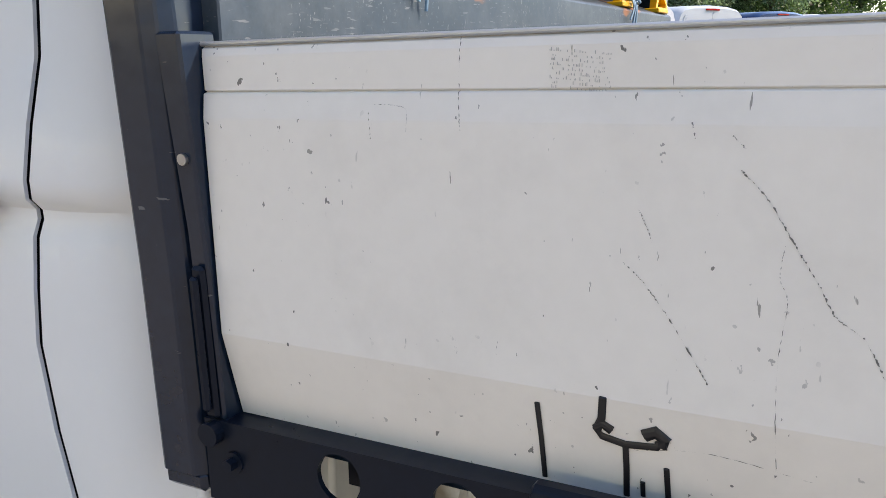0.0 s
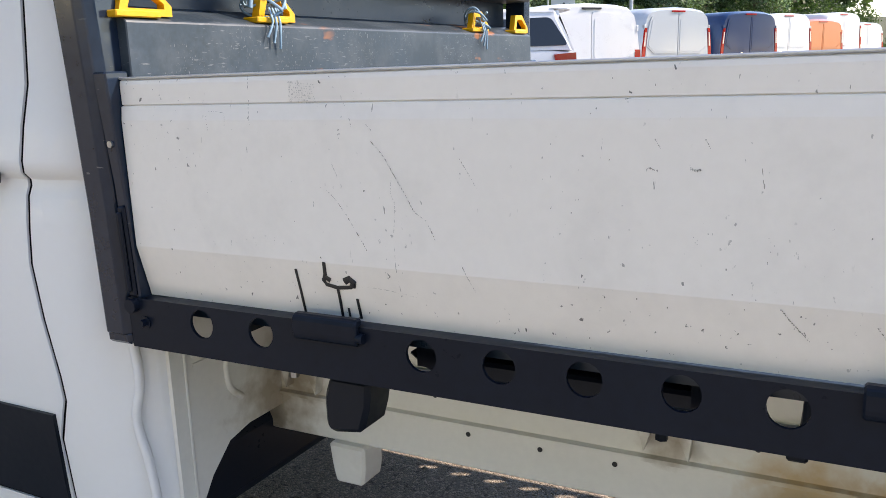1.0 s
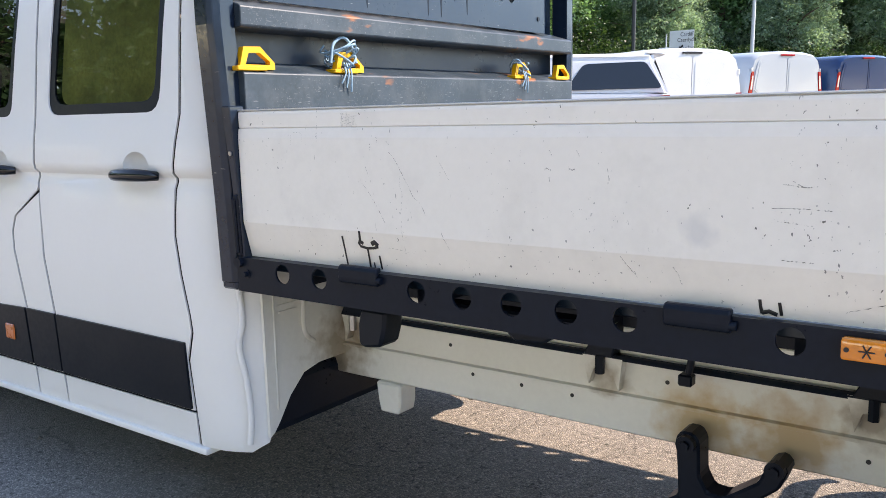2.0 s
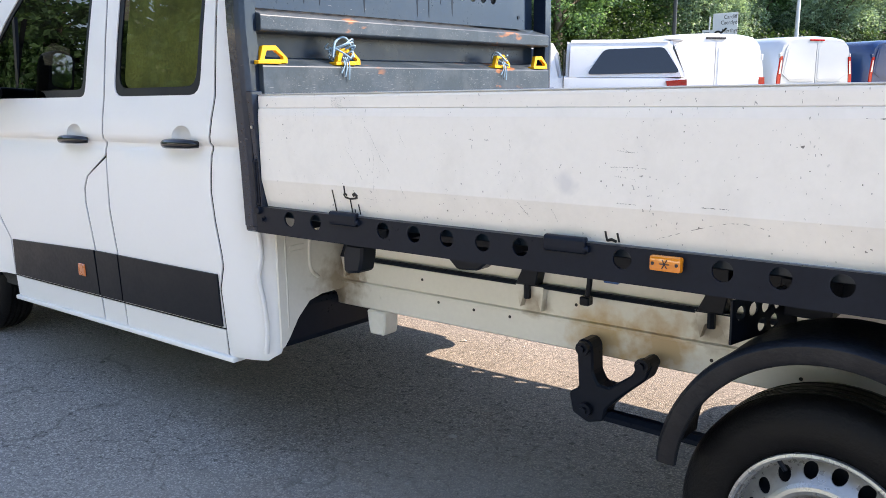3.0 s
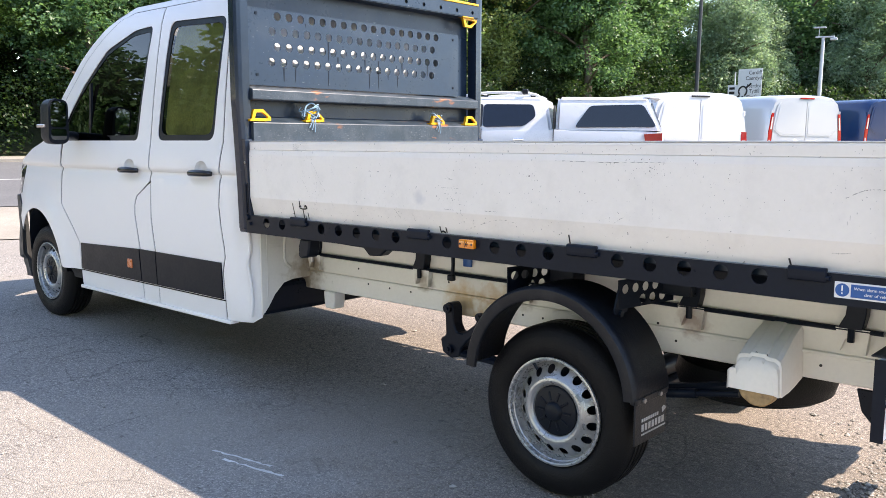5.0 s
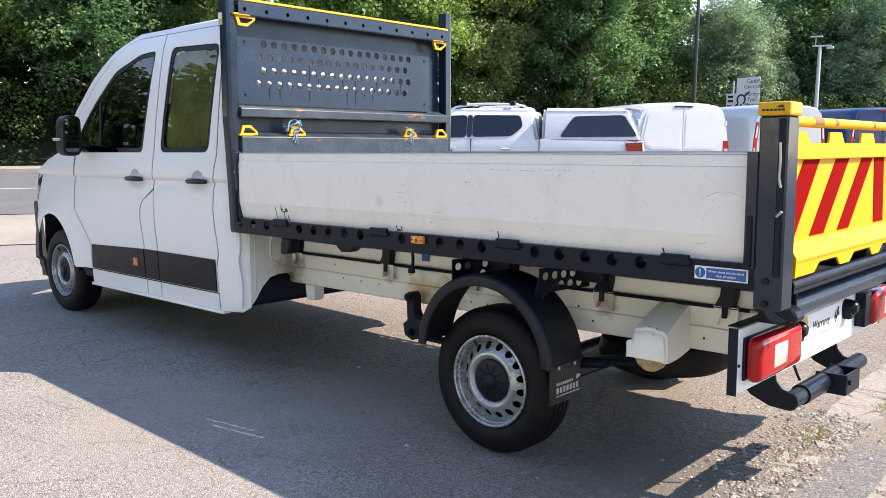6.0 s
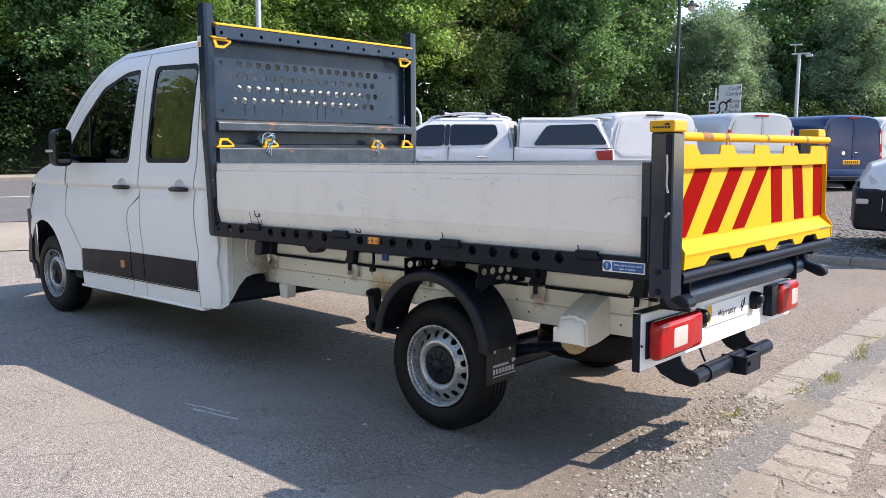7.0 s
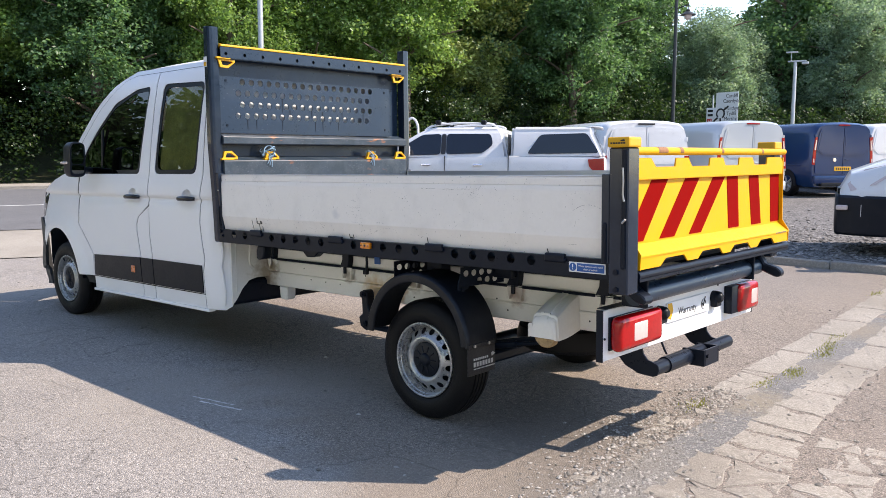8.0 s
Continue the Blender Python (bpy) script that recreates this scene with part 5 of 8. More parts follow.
# chassis rails, seen under the bed
for y0, y1 in both_sides(0.45, 0.52):
    far = y0 > 1
    s = -1 if far else 1
    yo = y1 if far else y0
    b = bmesh.new()
    pr = [(yo, 0.552), (yo, 0.638), (yo - s * 0.010, 0.642), (yo - s * 0.010, 0.650), (yo, 0.654), (yo, 0.734), (yo + s * 0.01, 0.742), (yo + s * 0.07, 0.742), (yo + s * 0.07, 0.546), (yo + s * 0.008, 0.546)]
    prism(b, pr, "x", -0.25, 3.045)
    rail = part("chassis_rail", b, FRAME_WHITE, truck, "white chassis rail with brown grime stains")
    b = bmesh.new()
    ya, yb = sorted((yo - s * 0.004, yo + s * 0.05))
    box(b, -0.02, 2.98, ya, yb, 0.752, 0.826, 0.004)
    part("subframe_beam", b, FRAME_WHITE, truck, "white subframe beam over the chassis rail")
    b = bmesh.new()
    rod(b, (0.02, yo - s * 0.022, 0.752), (2.95, yo - s * 0.022, 0.746), 0.009, 8)
    part("brake_pipe", b, BLACK, rail, "black pipe along the rail")
    for x, z in ((0.125, 0.60), (0.426, 0.625), (0.587, 0.621), (0.741, 0.62), (1.45, 0.60), (1.56, 0.60), (1.7, 0.595), (2.2, 0.60), (2.75, 0.60), (0.35, 0.70), (1.0, 0.70), (2.12, 0.66)):
        b = bmesh.new()
        rod(b, (x, yo - s * 0.001, z), (x, yo + s * 0.006, z), 0.0055 if x != 0.125 else 0.010, 10)
        part("rail_hole", b, BLACKINK if x != 0.125 else FRAME_WHITE, rail)
    for x in (-0.045, 0.785, 1.406, 2.215, 2.80):
        b = bmesh.new()
        ya, yb = sorted((yo - s * 0.05, yo - s * 0.001))
        prism(b, [(x, 0.752), (x + 0.11, 0.752), (x + 0.10, 0.665), (x + 0.08, 0.715), (x + 0.055, 0.722), (x + 0.032, 0.715), (x + 0.018, 0.672)], "y", *sorted((yo - s * 0.03, yo - s * 0.002)))
        part("mount_bracket", b, FRAME_WHITE, rail)
        b = bmesh.new()
        rod(b, (x + 0.055, yo - s * 0.042, 0.708), (x + 0.055, yo - s * 0.042, 0.755), 0.012, 6)
        part("mount_bolt", b, STEEL if x < 0.5 else BLACK, rail)
        b = bmesh.new()
        prism(b, [(x + 0.045, 0.93), (x + 0.105, 0.93), (x + 0.10, 0.80), (x + 0.09, 0.754), (x + 0.012, 0.754), (x + 0.035, 0.80)], "y", ya, yb, 0.003)
        part("mount_post", b, BLACK, rail)
    b = bmesh.new()
    ya, yb = sorted((yo - s * 0.02, yo + s * 0.06))
    prism(b, [(0.075, 0.55), (0.172, 0.55), (0.170, 0.49), (0.162, 0.455), (0.090, 0.455), (0.082, 0.49)], "y", ya, yb, 0.006)
    part("jacking_foot", b, FRAME_WHITE, truck, "white pressed steel jacking foot under the rail")
    # spring hanger ahead of the rear wheel
    ya, yb = sorted((yo - s * 0.10, yo - s * 0.03))
    b = bmesh.new()
    hx, hz = (lambda x: 1.088 + (x - 1.226) * 1.15), (lambda z: 0.598 + (z - 0.65) * 1.15)
    prism(b, [(hx(x), hz(z)) for x, z in ((1.200, 0.655), (1.212, 0.672), (1.238, 0.672), (1.250, 0.655), (1.252, 0.585), (1.268, 0.555), (1.30, 0.552), (1.365, 0.60), (1.383, 0.645), (1.405, 0.652), (1.420, 0.635), (1.405, 0.595), (1.325, 0.525), (1.292, 0.49), (1.285, 0.455), (1.235, 0.440), (1.190, 0.460), (1.178, 0.515), (1.208, 0.535), (1.205, 0.60))], "y", ya, yb, 0.006)
    hang = part("spring_hanger", b, BLACK, truck, "black cast spring hanger bolted to the rail")
    for x, z in ((1.226, 0.65), (1.398, 0.635), (1.235, 0.48)):
        b = bmesh.new()
        rod(b, (hx(x), yo - s * 0.118, hz(z)), (hx(x), yo - s * 0.099, hz(z)), 0.022, 12)
        rod(b, (hx(x), yo - s * 0.128, hz(z)), (hx(x), yo - s * 0.116, hz(z)), 0.012, 6)
        part("bolt", b, BLACK, hang)
    b = bmesh.new()
    sweep(b, [(1.10, yo - s * 0.06, 0.385), (1.5, yo - s * 0.05, 0.37), (1.85, yo - s * 0.05, 0.37), (2.2, yo - s * 0.05, 0.42), (2.6, yo - s * 0.05, 0.51)], 0.02, 8)
    bmesh.ops.scale(b, vec=(1, 1.6, 1), verts=b.verts, space=Matrix.Translation((0, -(yo - s * 0.05), 0)))
    part("leaf_spring", b, BLACK, truck, "black leaf spring")
    b = bmesh.new()
    rod(b, (1.98, yo - s * 0.11, 0.375), (2.50, yo - s * 0.09, 0.465), 0.012, 10)
    rod(b, (2.10, yo - s * 0.108, 0.395), (2.34, yo - s * 0.096, 0.437), 0.019, 12)
    part("damper", b, BLACK, truck, "black damper under the leaf spring", smooth=40)
    # rear spring cover, white pressing
    b = bmesh.new()
    ya = yo - s * 0.235
    yb = yo - s * 0.001
    rows = []
    for k_, (yy, x0, x1, zt, zb) in enumerate(((ya, 2.542, 2.672, 0.606, 0.528), (ya + s * 0.010, 2.532, 2.684, 0.628, 0.520), (ya + s * 0.024, 2.532, 2.686, 0.640, 0.519), (ya + s * 0.028, 2.528, 2.690, 0.652, 0.518), (ya + s * 0.10, 2.530, 2.690, 0.690, 0.522), (ya + s * 0.15, 2.534, 2.688, 0.716, 0.528), (yb, 2.538, 2.686, 0.746, 0.545))):
        ring = [(x0 - 0.024, zb), (x0 - 0.024, zb + 0.066), (x0 - 0.020, zb + 0.072), (x0, zb + 0.074), (x0 + 0.003, zt - 0.026), (x0 + 0.012, zt - 0.006), (x0 + 0.03, zt), (x0 + 0.05, zt), (x0 + 0.056, zt + 0.007), (x1 - 0.056, zt + 0.007), (x1 - 0.05, zt), (x1 - 0.02, zt - 0.002), (x1 - 0.006, zt - 0.012), (x1 - 0.001, zt - 0.03), (x1 + 0.004, zb)]
        rows.append([Vector((x, yy, z)) for x, z in ring])
    loft(b, rows, True, False)
    cover = part("spring_cover", b, FRAME_WHITE, truck, "white pressed steel spring cover", smooth=28)
    b = bmesh.new()
    ya2, yb2 = sorted((ya + s * 0.01, ya + s * 0.06))
    prism(b, [(2.545, 0.53), (2.68, 0.53), (2.665, 0.495), (2.635, 0.475), (2.595, 0.477), (2.56, 0.50)], "y", ya2, yb2, 0.006)
    part("cover_lip", b, mat("brown_primer", (0.36, 0.24, 0.12), 0.7, noise_amt=0.4, scale=40), cover, "rusty brown lip")
    for x, z in ((2.60, 0.652), (2.62, 0.650), (2.635, 0.649)):
        b = bmesh.new()
        rod(b, (x, ya + s * 0.045, z - 0.005), (x, ya + s * 0.03, z + 0.008), 0.0045, 8)
        part("cover_hole", b, BLACKINK, cover)

# dark machinery between the rails
b = bmesh.new()
rod(b, (1.852, 0.27, 0.318), (1.852, W - 0.27, 0.318), 0.05, 16)
box(b, 1.81, 1.90, 0.62, W - 0.62, 0.19, 0.27, 0.02)
part("rear_axle", b, BLACK, truck, "black rear axle", smooth=40)
b = bmesh.new()
revolve(b, [(0.10, 0.47), (0.13, 0.43), (0.21, 0.415), (0.22, 0.36), (0.27, 0.345), (0.31, 0.37), (0.325, 0.42), (0.31, 0.48), (0.26, 0.51), (0.10, 0.51), (0.10, 0.47)], (2.36, 0.86, 0.0), "z", 40)
part("spare_wheel", b, RUBBER, truck, "spare wheel slung under the chassis", smooth=40)
b = bmesh.new()
box(b, 0.30, 1.05, 1.0, 1.5, 0.46, 0.66, 0.04, 3)
part("fuel_tank", b, BLACK, truck, smooth=40)
for x in (0.6, 1.35, 2.2, 2.95):
    b = bmesh.new()
    box(b, x, x + 0.06, 0.52, W - 0.52, 0.60, 0.73, 0.004)
    part("chassis_cross_member", b, FRAME_WHITE, truck)
b = bmesh.new()
rod(b, (0.32, YC, 0.70), (2.0, YC, 0.90), 0.07, 20)
part("tipping_ram", b, BLACK, truck, smooth=40)

# small black box, step and hoses under the near rail
b = bmesh.new()
prism(b, [(0.402, 0.905), (0.478, 0.905), (0.474, 0.86), (0.460, 0.815), (0.398, 0.806), (0.388, 0.818), (0.388, 0.868)], "y", 0.012, 0.085, 0.008)
part("rubber_stop", b, PLASTIC, truck, "black moulded block hanging under the rail", smooth=30)
b = bmesh.new()
prism(b, [(0.46, 0.905), (0.98, 0.905), (0.95, 0.875), (0.86, 0.87), (0.82, 0.84), (0.74, 0.835), (0.70, 0.87), (0.50, 0.875)], "y", 0.16, 0.22, 0.006)
part("side_guard", b, BLACK, truck)
b = bmesh.new()
box(b, 1.105, 1.155, 0.432, 0.4445, 0.79, 0.845, 0.002)
part("blue_label", b, BLUESIGN, truck, "small blue label on the subframe")
b = bmesh.new()
sweep(b, smooth_pts([(1.095, 0.40, 0.905), (1.085, 0.385, 0.86), (1.08, 0.39, 0.79), (1.07, 0.39, 0.735)], 4), 0.009, 8)
box(b, 1.052, 1.086, 0.375, 0.405, 0.722, 0.75, 0.004)
part("hose", b, BLACK, truck)

# wheels
def make_wheel(name, cx, cz, far):
    """A steel wheel with a ring of round holes, black centre cap and tyre."""
    s = -1 if far else 1
    y0 = (W - 0.07 if far else 0.07) + (0 if name == "front_wheel" else 0.035 if far else -0.035)
    Y = lambda h: y0 + s * h
    b = bmesh.new()
    prof = [(0.212, 0.092), (0.222, 0.078), (0.236, 0.066), (0.262, 0.0615), (0.268, 0.0625), (0.29, 0.0635), (0.294, 0.066), (0.310, 0.072), (0.324, 0.086), (0.330, 0.10)]
    for g in (0.125, 0.155, 0.185, 0.215):
        prof += [(0.335, g - 0.006), (0.327, g - 0.004), (0.327, g + 0.004), (0.335, g + 0.006)]
    prof += [(0.330, 0.245), (0.322, 0.26), (0.29, 0.275), (0.24, 0.272), (0.212, 0.26)]
    revolve(b, [(0.212 + (r - 0.212) * 1.12, s * h) for r, h in prof], (cx, y0, cz), "y", 72)
    tyre = part(name, b, RUBBER, truck, "black tyre on a silver steel wheel", smooth=50)
    b = bmesh.new()
    revolve(b, [(r, s * h) for r, h in ((0.212, 0.10), (0.220, 0.076), (0.219, 0.069), (0.212, 0.067), (0.2065, 0.070), (0.2045, 0.086), (0.2025, 0.090), (0.2005, 0.091), (0.199, 0.096), (0.1975, 0.130), (0.196, 0.25), (0.205, 0.255))], (cx, y0, cz), "y", 64)
    rm = 0.166
    f = lambda u, v, d: Vector((cx + v * math.cos(u / rm), Y(lerp([(0.098, 0.104), (0.106, 0.090), (0.115, 0.082), (0.124, 0.079), (0.133, 0.081), (0.142, 0.087), (0.166, 0.108), (0.188, 0.126), (0.198, 0.131)], v) + d), cz + v * math.sin(u / rm)))
    k = 16
    plate(b, 0.0, 2 * math.pi * rm, [(0.142, 0.190, [(2 * math.pi * rm * (i + 0.5) / k, 0.166, 0.0178) for i in range(k)])], f, 0.004, 14)
    seg = 64
    for r0, r1 in ((0.098, 0.102), (0.102, 0.106), (0.106, 0.115), (0.115, 0.124), (0.124, 0.133), (0.133, 0.142), (0.190, 0.198)):
        a_ = [b.verts.new(f(2 * math.pi * rm * i / seg, r0, 0)) for i in range(seg)]
        c_ = [b.verts.new(f(2 * math.pi * rm * i / seg, r1, 0)) for i in range(seg)]
        for i in range(seg):
            j = (i + 1) % seg
            b.faces.new((a_[i], a_[j], c_[j], c_[i]))
    rim = part("rim", b, RIM, tyre, "silver painted steel rim with sixteen holes", smooth=40)
    b = bmesh.new()
    revolve(b, [(r, s * h) for r, h in ((0.0, 0.066), (0.028, 0.066), (0.034, 0.07), (0.040, 0.082), (0.085, 0.086), (0.098, 0.090), (0.104, 0.100), (0.104, 0.13))], (cx, y0, cz), "y", 40)
    cap_ = part("centre_cap", b, PLASTIC, tyre, "black plastic centre cap", smooth=35)
    for i in range(10):
        a = 2 * math.pi * i / 10
        b = bmesh.new()
        rod(b, (cx + 0.045 * math.cos(a), Y(0.082), cz + 0.045 * math.sin(a)), (cx + 0.080 * math.cos(a), Y(0.085), cz + 0.080 * math.sin(a)), 0.005, 6)
        part("cap_rib", b, PLASTIC, cap_)
    b = bmesh.new()
    rod(b, (cx - 0.085, Y(0.088), cz + 0.155), (cx - 0.105, Y(0.078), cz + 0.19), 0.006, 8)
    part("valve", b, BLACK, tyre)
    b = bmesh.new()
    rod(b, (cx, Y(0.15), cz), (cx, Y(0.262), cz), 0.190, 32)
    # Black disc over the rim's inner side, painting in the shade there.
    rod(b, (cx, Y(0.2625), cz), (cx, Y(0.274), cz), 0.212, 32)
    part("brake_drum", b, BLACK, tyre)


REARW, FRONTW = (1.852, 0.317), (-2.71, 0.398)
make_wheel("rear_wheel", *REARW, False)
make_wheel("rear_wheel", REARW[0], REARW[1] + 0.045, True)
make_wheel("front_wheel", fx(FRONTW[0]), FRONTW[1], False)
make_wheel("front_wheel", fx(FRONTW[0]), FRONTW[1], True)

# mudguards over the rear wheels
for far in (False, True):
    s = -1 if far else 1
    y0 = W if far else 0.0
    cx, cz = 1.882, 0.44
    b = bmesh.new()
    prof = [(0.342, 0.010), (0.346, 0.001), (0.356, -0.003), (0.386, -0.002), (0.396, 0.008), (0.399, 0.03), (0.396, 0.05), (0.396, 0.25), (0.389, 0.25), (0.389, 0.05), (0.378, 0.03), (0.350, 0.018), (0.342, 0.010)]
    revolve(b, [(r, s * h) for r, h in prof], (cx, y0, cz), "y", 44, radians(4), radians(176))
    guard = part("mudguard", b, GUARD, truck, "black plastic mudguard arch", smooth=40)
    b = bmesh.new()
    ya, yb = sorted((y0 + s * 0.004, y0 + s * 0.235))
    box(b, 2.268, 2.275, ya, yb, 0.305, 0.49, 0.002)
    box(b, 2.252, 2.281, ya, yb, 0.455, 0.48, 0.003)
    flap = part("mudflap", b, GUARD, guard, "black rubber mudflap with white print")
    b = bmesh.new()
    for k_ in range(7):
        ya, yb = sorted((y0 + s * (0.05 + k_ * 0.025), y0 + s * (0.066 + k_ * 0.025)))
        box(b, 2.2755, 2.277, ya, yb, 0.350, 0.375)
    for k_ in range(8):
        ya, yb = sorted((y0 + s * (0.05 + k_ * 0.016), y0 + s * (0.061 + k_ * 0.016)))
        box(b, 2.2755, 2.277, ya, yb, 0.385, 0.397)
    for k_ in range(16):
        ya, yb = sorted((y0 + s * (0.05 + k_ * 0.0115), y0 + s * (0.058 + k_ * 0.0115)))
        box(b, 2.2755, 2.277, ya, yb, 0.335, 0.341)
    prism(b, [(y0 + s * 0.205, 0.387), (y0 + s * 0.235, 0.40), (y0 + s * 0.215, 0.412), (y0 + s * 0.20, 0.405)], "x", 2.2755, 2.277)
    part("flap_print", b, FLAPPRINT, flap, "white maker's mark drawn as plain bars")
    for yy in (0.05, 0.17):
        b = bmesh.new()
        rod(b, (2.281, y0 + s * yy, 0.467), (2.289, y0 + s * yy, 0.467), 0.009, 6)
        part("bolt", b, STEEL, flap)
    # holed hanger plates across the guard
    for x0, ya_, yb_ in ((1.63, 0.10, 0.38), (2.13, 0.12, 0.41)):
        b = bmesh.new()
        hs = [(ya_ + 0.035 + 0.052 * i, 0.838, 0.0185) for i in range(5 if x0 > 2 else 4)]
        hs2 = [(ya_ + 0.125 + 0.052 * i, 0.792, 0.0185) for i in range(3 if x0 > 2 else 2)]
        plate(b, ya_, yb_, [(0.765, 0.815, hs2), (0.815, 0.875, hs)], lambda u, v, d: Vector((x0 - d + 0.25 * (u - ya_), y0 + s * u, v + (u - ya_) * 0.02)), 0.005, 12)
        if x0 > 2:
            prism(b, [(y0 + s * q, z) for q, z in ((ya_, 0.775), (ya_ + 0.075, 0.78), (ya_ + 0.06, 0.745), (ya_ + 0.02, 0.728), (ya_ - 0.02, 0.735), (ya_ - 0.026, 0.77), (ya_, 0.84))], "x", x0 - 0.006, x0 + 0.001)
            rod(b, (x0 - 0.004, y0 + s * (ya_ + 0.008), 0.75), (x0 + 0.012, y0 + s * (ya_ + 0.008), 0.75), 0.013, 8)
        part("hanger_plate", b, BLACK, guard, "black plate with round holes")
        b = bmesh.new()
        ya, yb = sorted((y0 + s * (yb_ - 0.06), y0 + s * (yb_ + 0.03)))
        box(b, x0 + 0.04, x0 + 0.17, ya, yb, 0.80, 0.90, 0.004)
        part("hanger_block", b, BLACK, guard)

# rear lamp beam, number plate, tow bar
BX = 3.05
beam = part("rear_beam", (lambda b: (box(b, BX - 0.03, BX, 0.088, 1.872, 0.490, 0.738, 0.003), b)[1])(bmesh.new()), WHITE, truck, "white rear lamp beam")
for y_ in (0.083, 1.8725):
    b = bmesh.new()
    box(b, BX - 0.034, BX + 0.002, y_, y_ + 0.0045, 0.487, 0.741)
    part("end_trim", b, BLACK, beam)
b = bmesh.new()
box(b, BX - 0.055, BX - 0.002, 0.12, 1.84, 0.7385, 0.744, 0.002)
part("top_plate", b, GREYPLASTIC, beam, "grey metal top of the beam")
for y0, y1 in ((0.13, 0.565), (1.45, 1.82)):
    far = y0 > 1
    b = bmesh.new()
    box(b, BX, BX + (0.05 if far else 0.012), y0 + 0.004, y1 - 0.004, 0.536, 0.701, 0.004, 2)
    lampb = part("lamp_body", b, BLACK, beam, "black lamp housing", smooth=40)
    b = bmesh.new()
    box(b, BX + 0.008, BX + 0.072, y0 + (0.085 if far else 0.0), y1, 0.532, 0.705, 0.03, 4)
    part("red_lens", b, REDLENS, lampb, "glossy red tail lens", smooth=60)
    cl0, cl1 = (y0 + 0.125, y0 + 0.275) if not far else (y0 + 0.235, y0 + 0.345)
    b = bmesh.new()
    box(b, BX + 0.03, BX + 0.0735, cl0, cl1, 0.564, 0.670, 0.014, 3)
    part("clear_lens", b, CLEARLENS, lampb, "clear reversing lens", smooth=60)
b = bmesh.new()
box(b, BX + 0.001, BX + 0.010, 0.72, 1.23, 0.585, 0.695, 0.003)
plate_ob = part("number_plate", b, STICKERWHITE, beam, "white dealer plate reading Warranty with a tick")
PL = Matrix.Translation((BX + 0.0108, 0.955, 0.632)) @ Matrix.Rotation(math.pi / 2, 4, "Z") @ LET
text_mesh("Warranty", 0.055, PL, BLACKINK, "lettering", plate_ob)
b = bmesh.new()
sweep(b, [(BX + 0.0115, 1.155 + 0.026 * math.cos(a_ * 0.4), 0.635 + 0.028 * math.sin(a_ * 0.4)) for a_ in range(13)], 0.002, 6)
sweep(b, [(BX + 0.0115, 1.138, 0.64), (BX + 0.0115, 1.148, 0.622), (BX + 0.0115, 1.175, 0.675)], 0.0035, 6)
part("tick_mark", b, BLACKINK, plate_ob)
b = bmesh.new()
prism(b, [(0.727, 0.69), (0.77, 0.69), (0.785, 0.65), (0.76, 0.60), (0.727, 0.612)], "x", BX + 0.0105, BX + 0.0115)
part("yellow_flash", b, YELLOW, plate_ob)
for y in (0.635, 1.30):
    b = bmesh.new()
    revolve(b, [(0.0, 0.062), (0.02, 0.06), (0.034, 0.045), (0.038, 0.02), (0.038, 0.0)], (BX, y, 0.655), "x", 20)
    box(b, BX, BX + 0.04, y - 0.038, y + 0.038, 0.60, 0.655, 0.008)
    part("plate_lamp", b, PLASTIC, beam, "black number plate lamp", smooth=40)
for y, z in ((0.10, 0.60), (0.42, 0.725), (1.36, 0.72), (1.85, 0.60)):
    b = bmesh.new()
    rod(b, (BX, y, z), (BX + 0.006, y, z), 0.006, 8)
    part("rivet", b, BLACK, beam)
tow = part("tow_bar", (lambda b: (rod(b, (3.10, 0.50, 0.385), (3.10, 1.40, 0.385), 0.036, 20), b)[1])(bmesh.new()), BLACK, truck, "black tubular rear under-run bar with a tow bracket", smooth=40)
for y in (0.49, 1.24):
    b = bmesh.new()
    prism(b, [(2.86, 0.53), (3.03, 0.53), (3.045, 0.46), (3.07, 0.43), (3.10, 0.422), (3.13, 0.41), (3.137, 0.385), (3.125, 0.355), (3.10, 0.346), (3.02, 0.352), (2.94, 0.385), (2.88, 0.45)], "y", y, y + 0.014, 0.003)
    part("side_arm", b, BLACK, tow)
b = bmesh.new()
box(b, 3.07, 3.20, 0.88, 0.892, 0.34, 0.43, 0.003)
box(b, 3.07, 3.20, 1.05, 1.062, 0.34, 0.43, 0.003)
box(b, 3.188, 3.20, 0.8925, 1.0495, 0.34, 0.43, 0.002)
box(b, 3.07, 3.187, 0.8925, 1.0495, 0.34, 0.352, 0.002)
rod(b, (3.10, 0.62, 0.385), (3.10, 1.06, 0.385), 0.043, 20)
rod(b, (3.20, 0.91, 0.395), (3.212, 0.91, 0.395), 0.012, 8)
part("tow_bracket", b, BLACK, tow)
b = bmesh.new()
sweep(b, smooth_pts([(3.03, 0.70, 0.51), (3.05, 0.71, 0.45), (3.06, 0.72, 0.42)], 4), 0.006, 8)
part("cable", b, BLACK, tow)

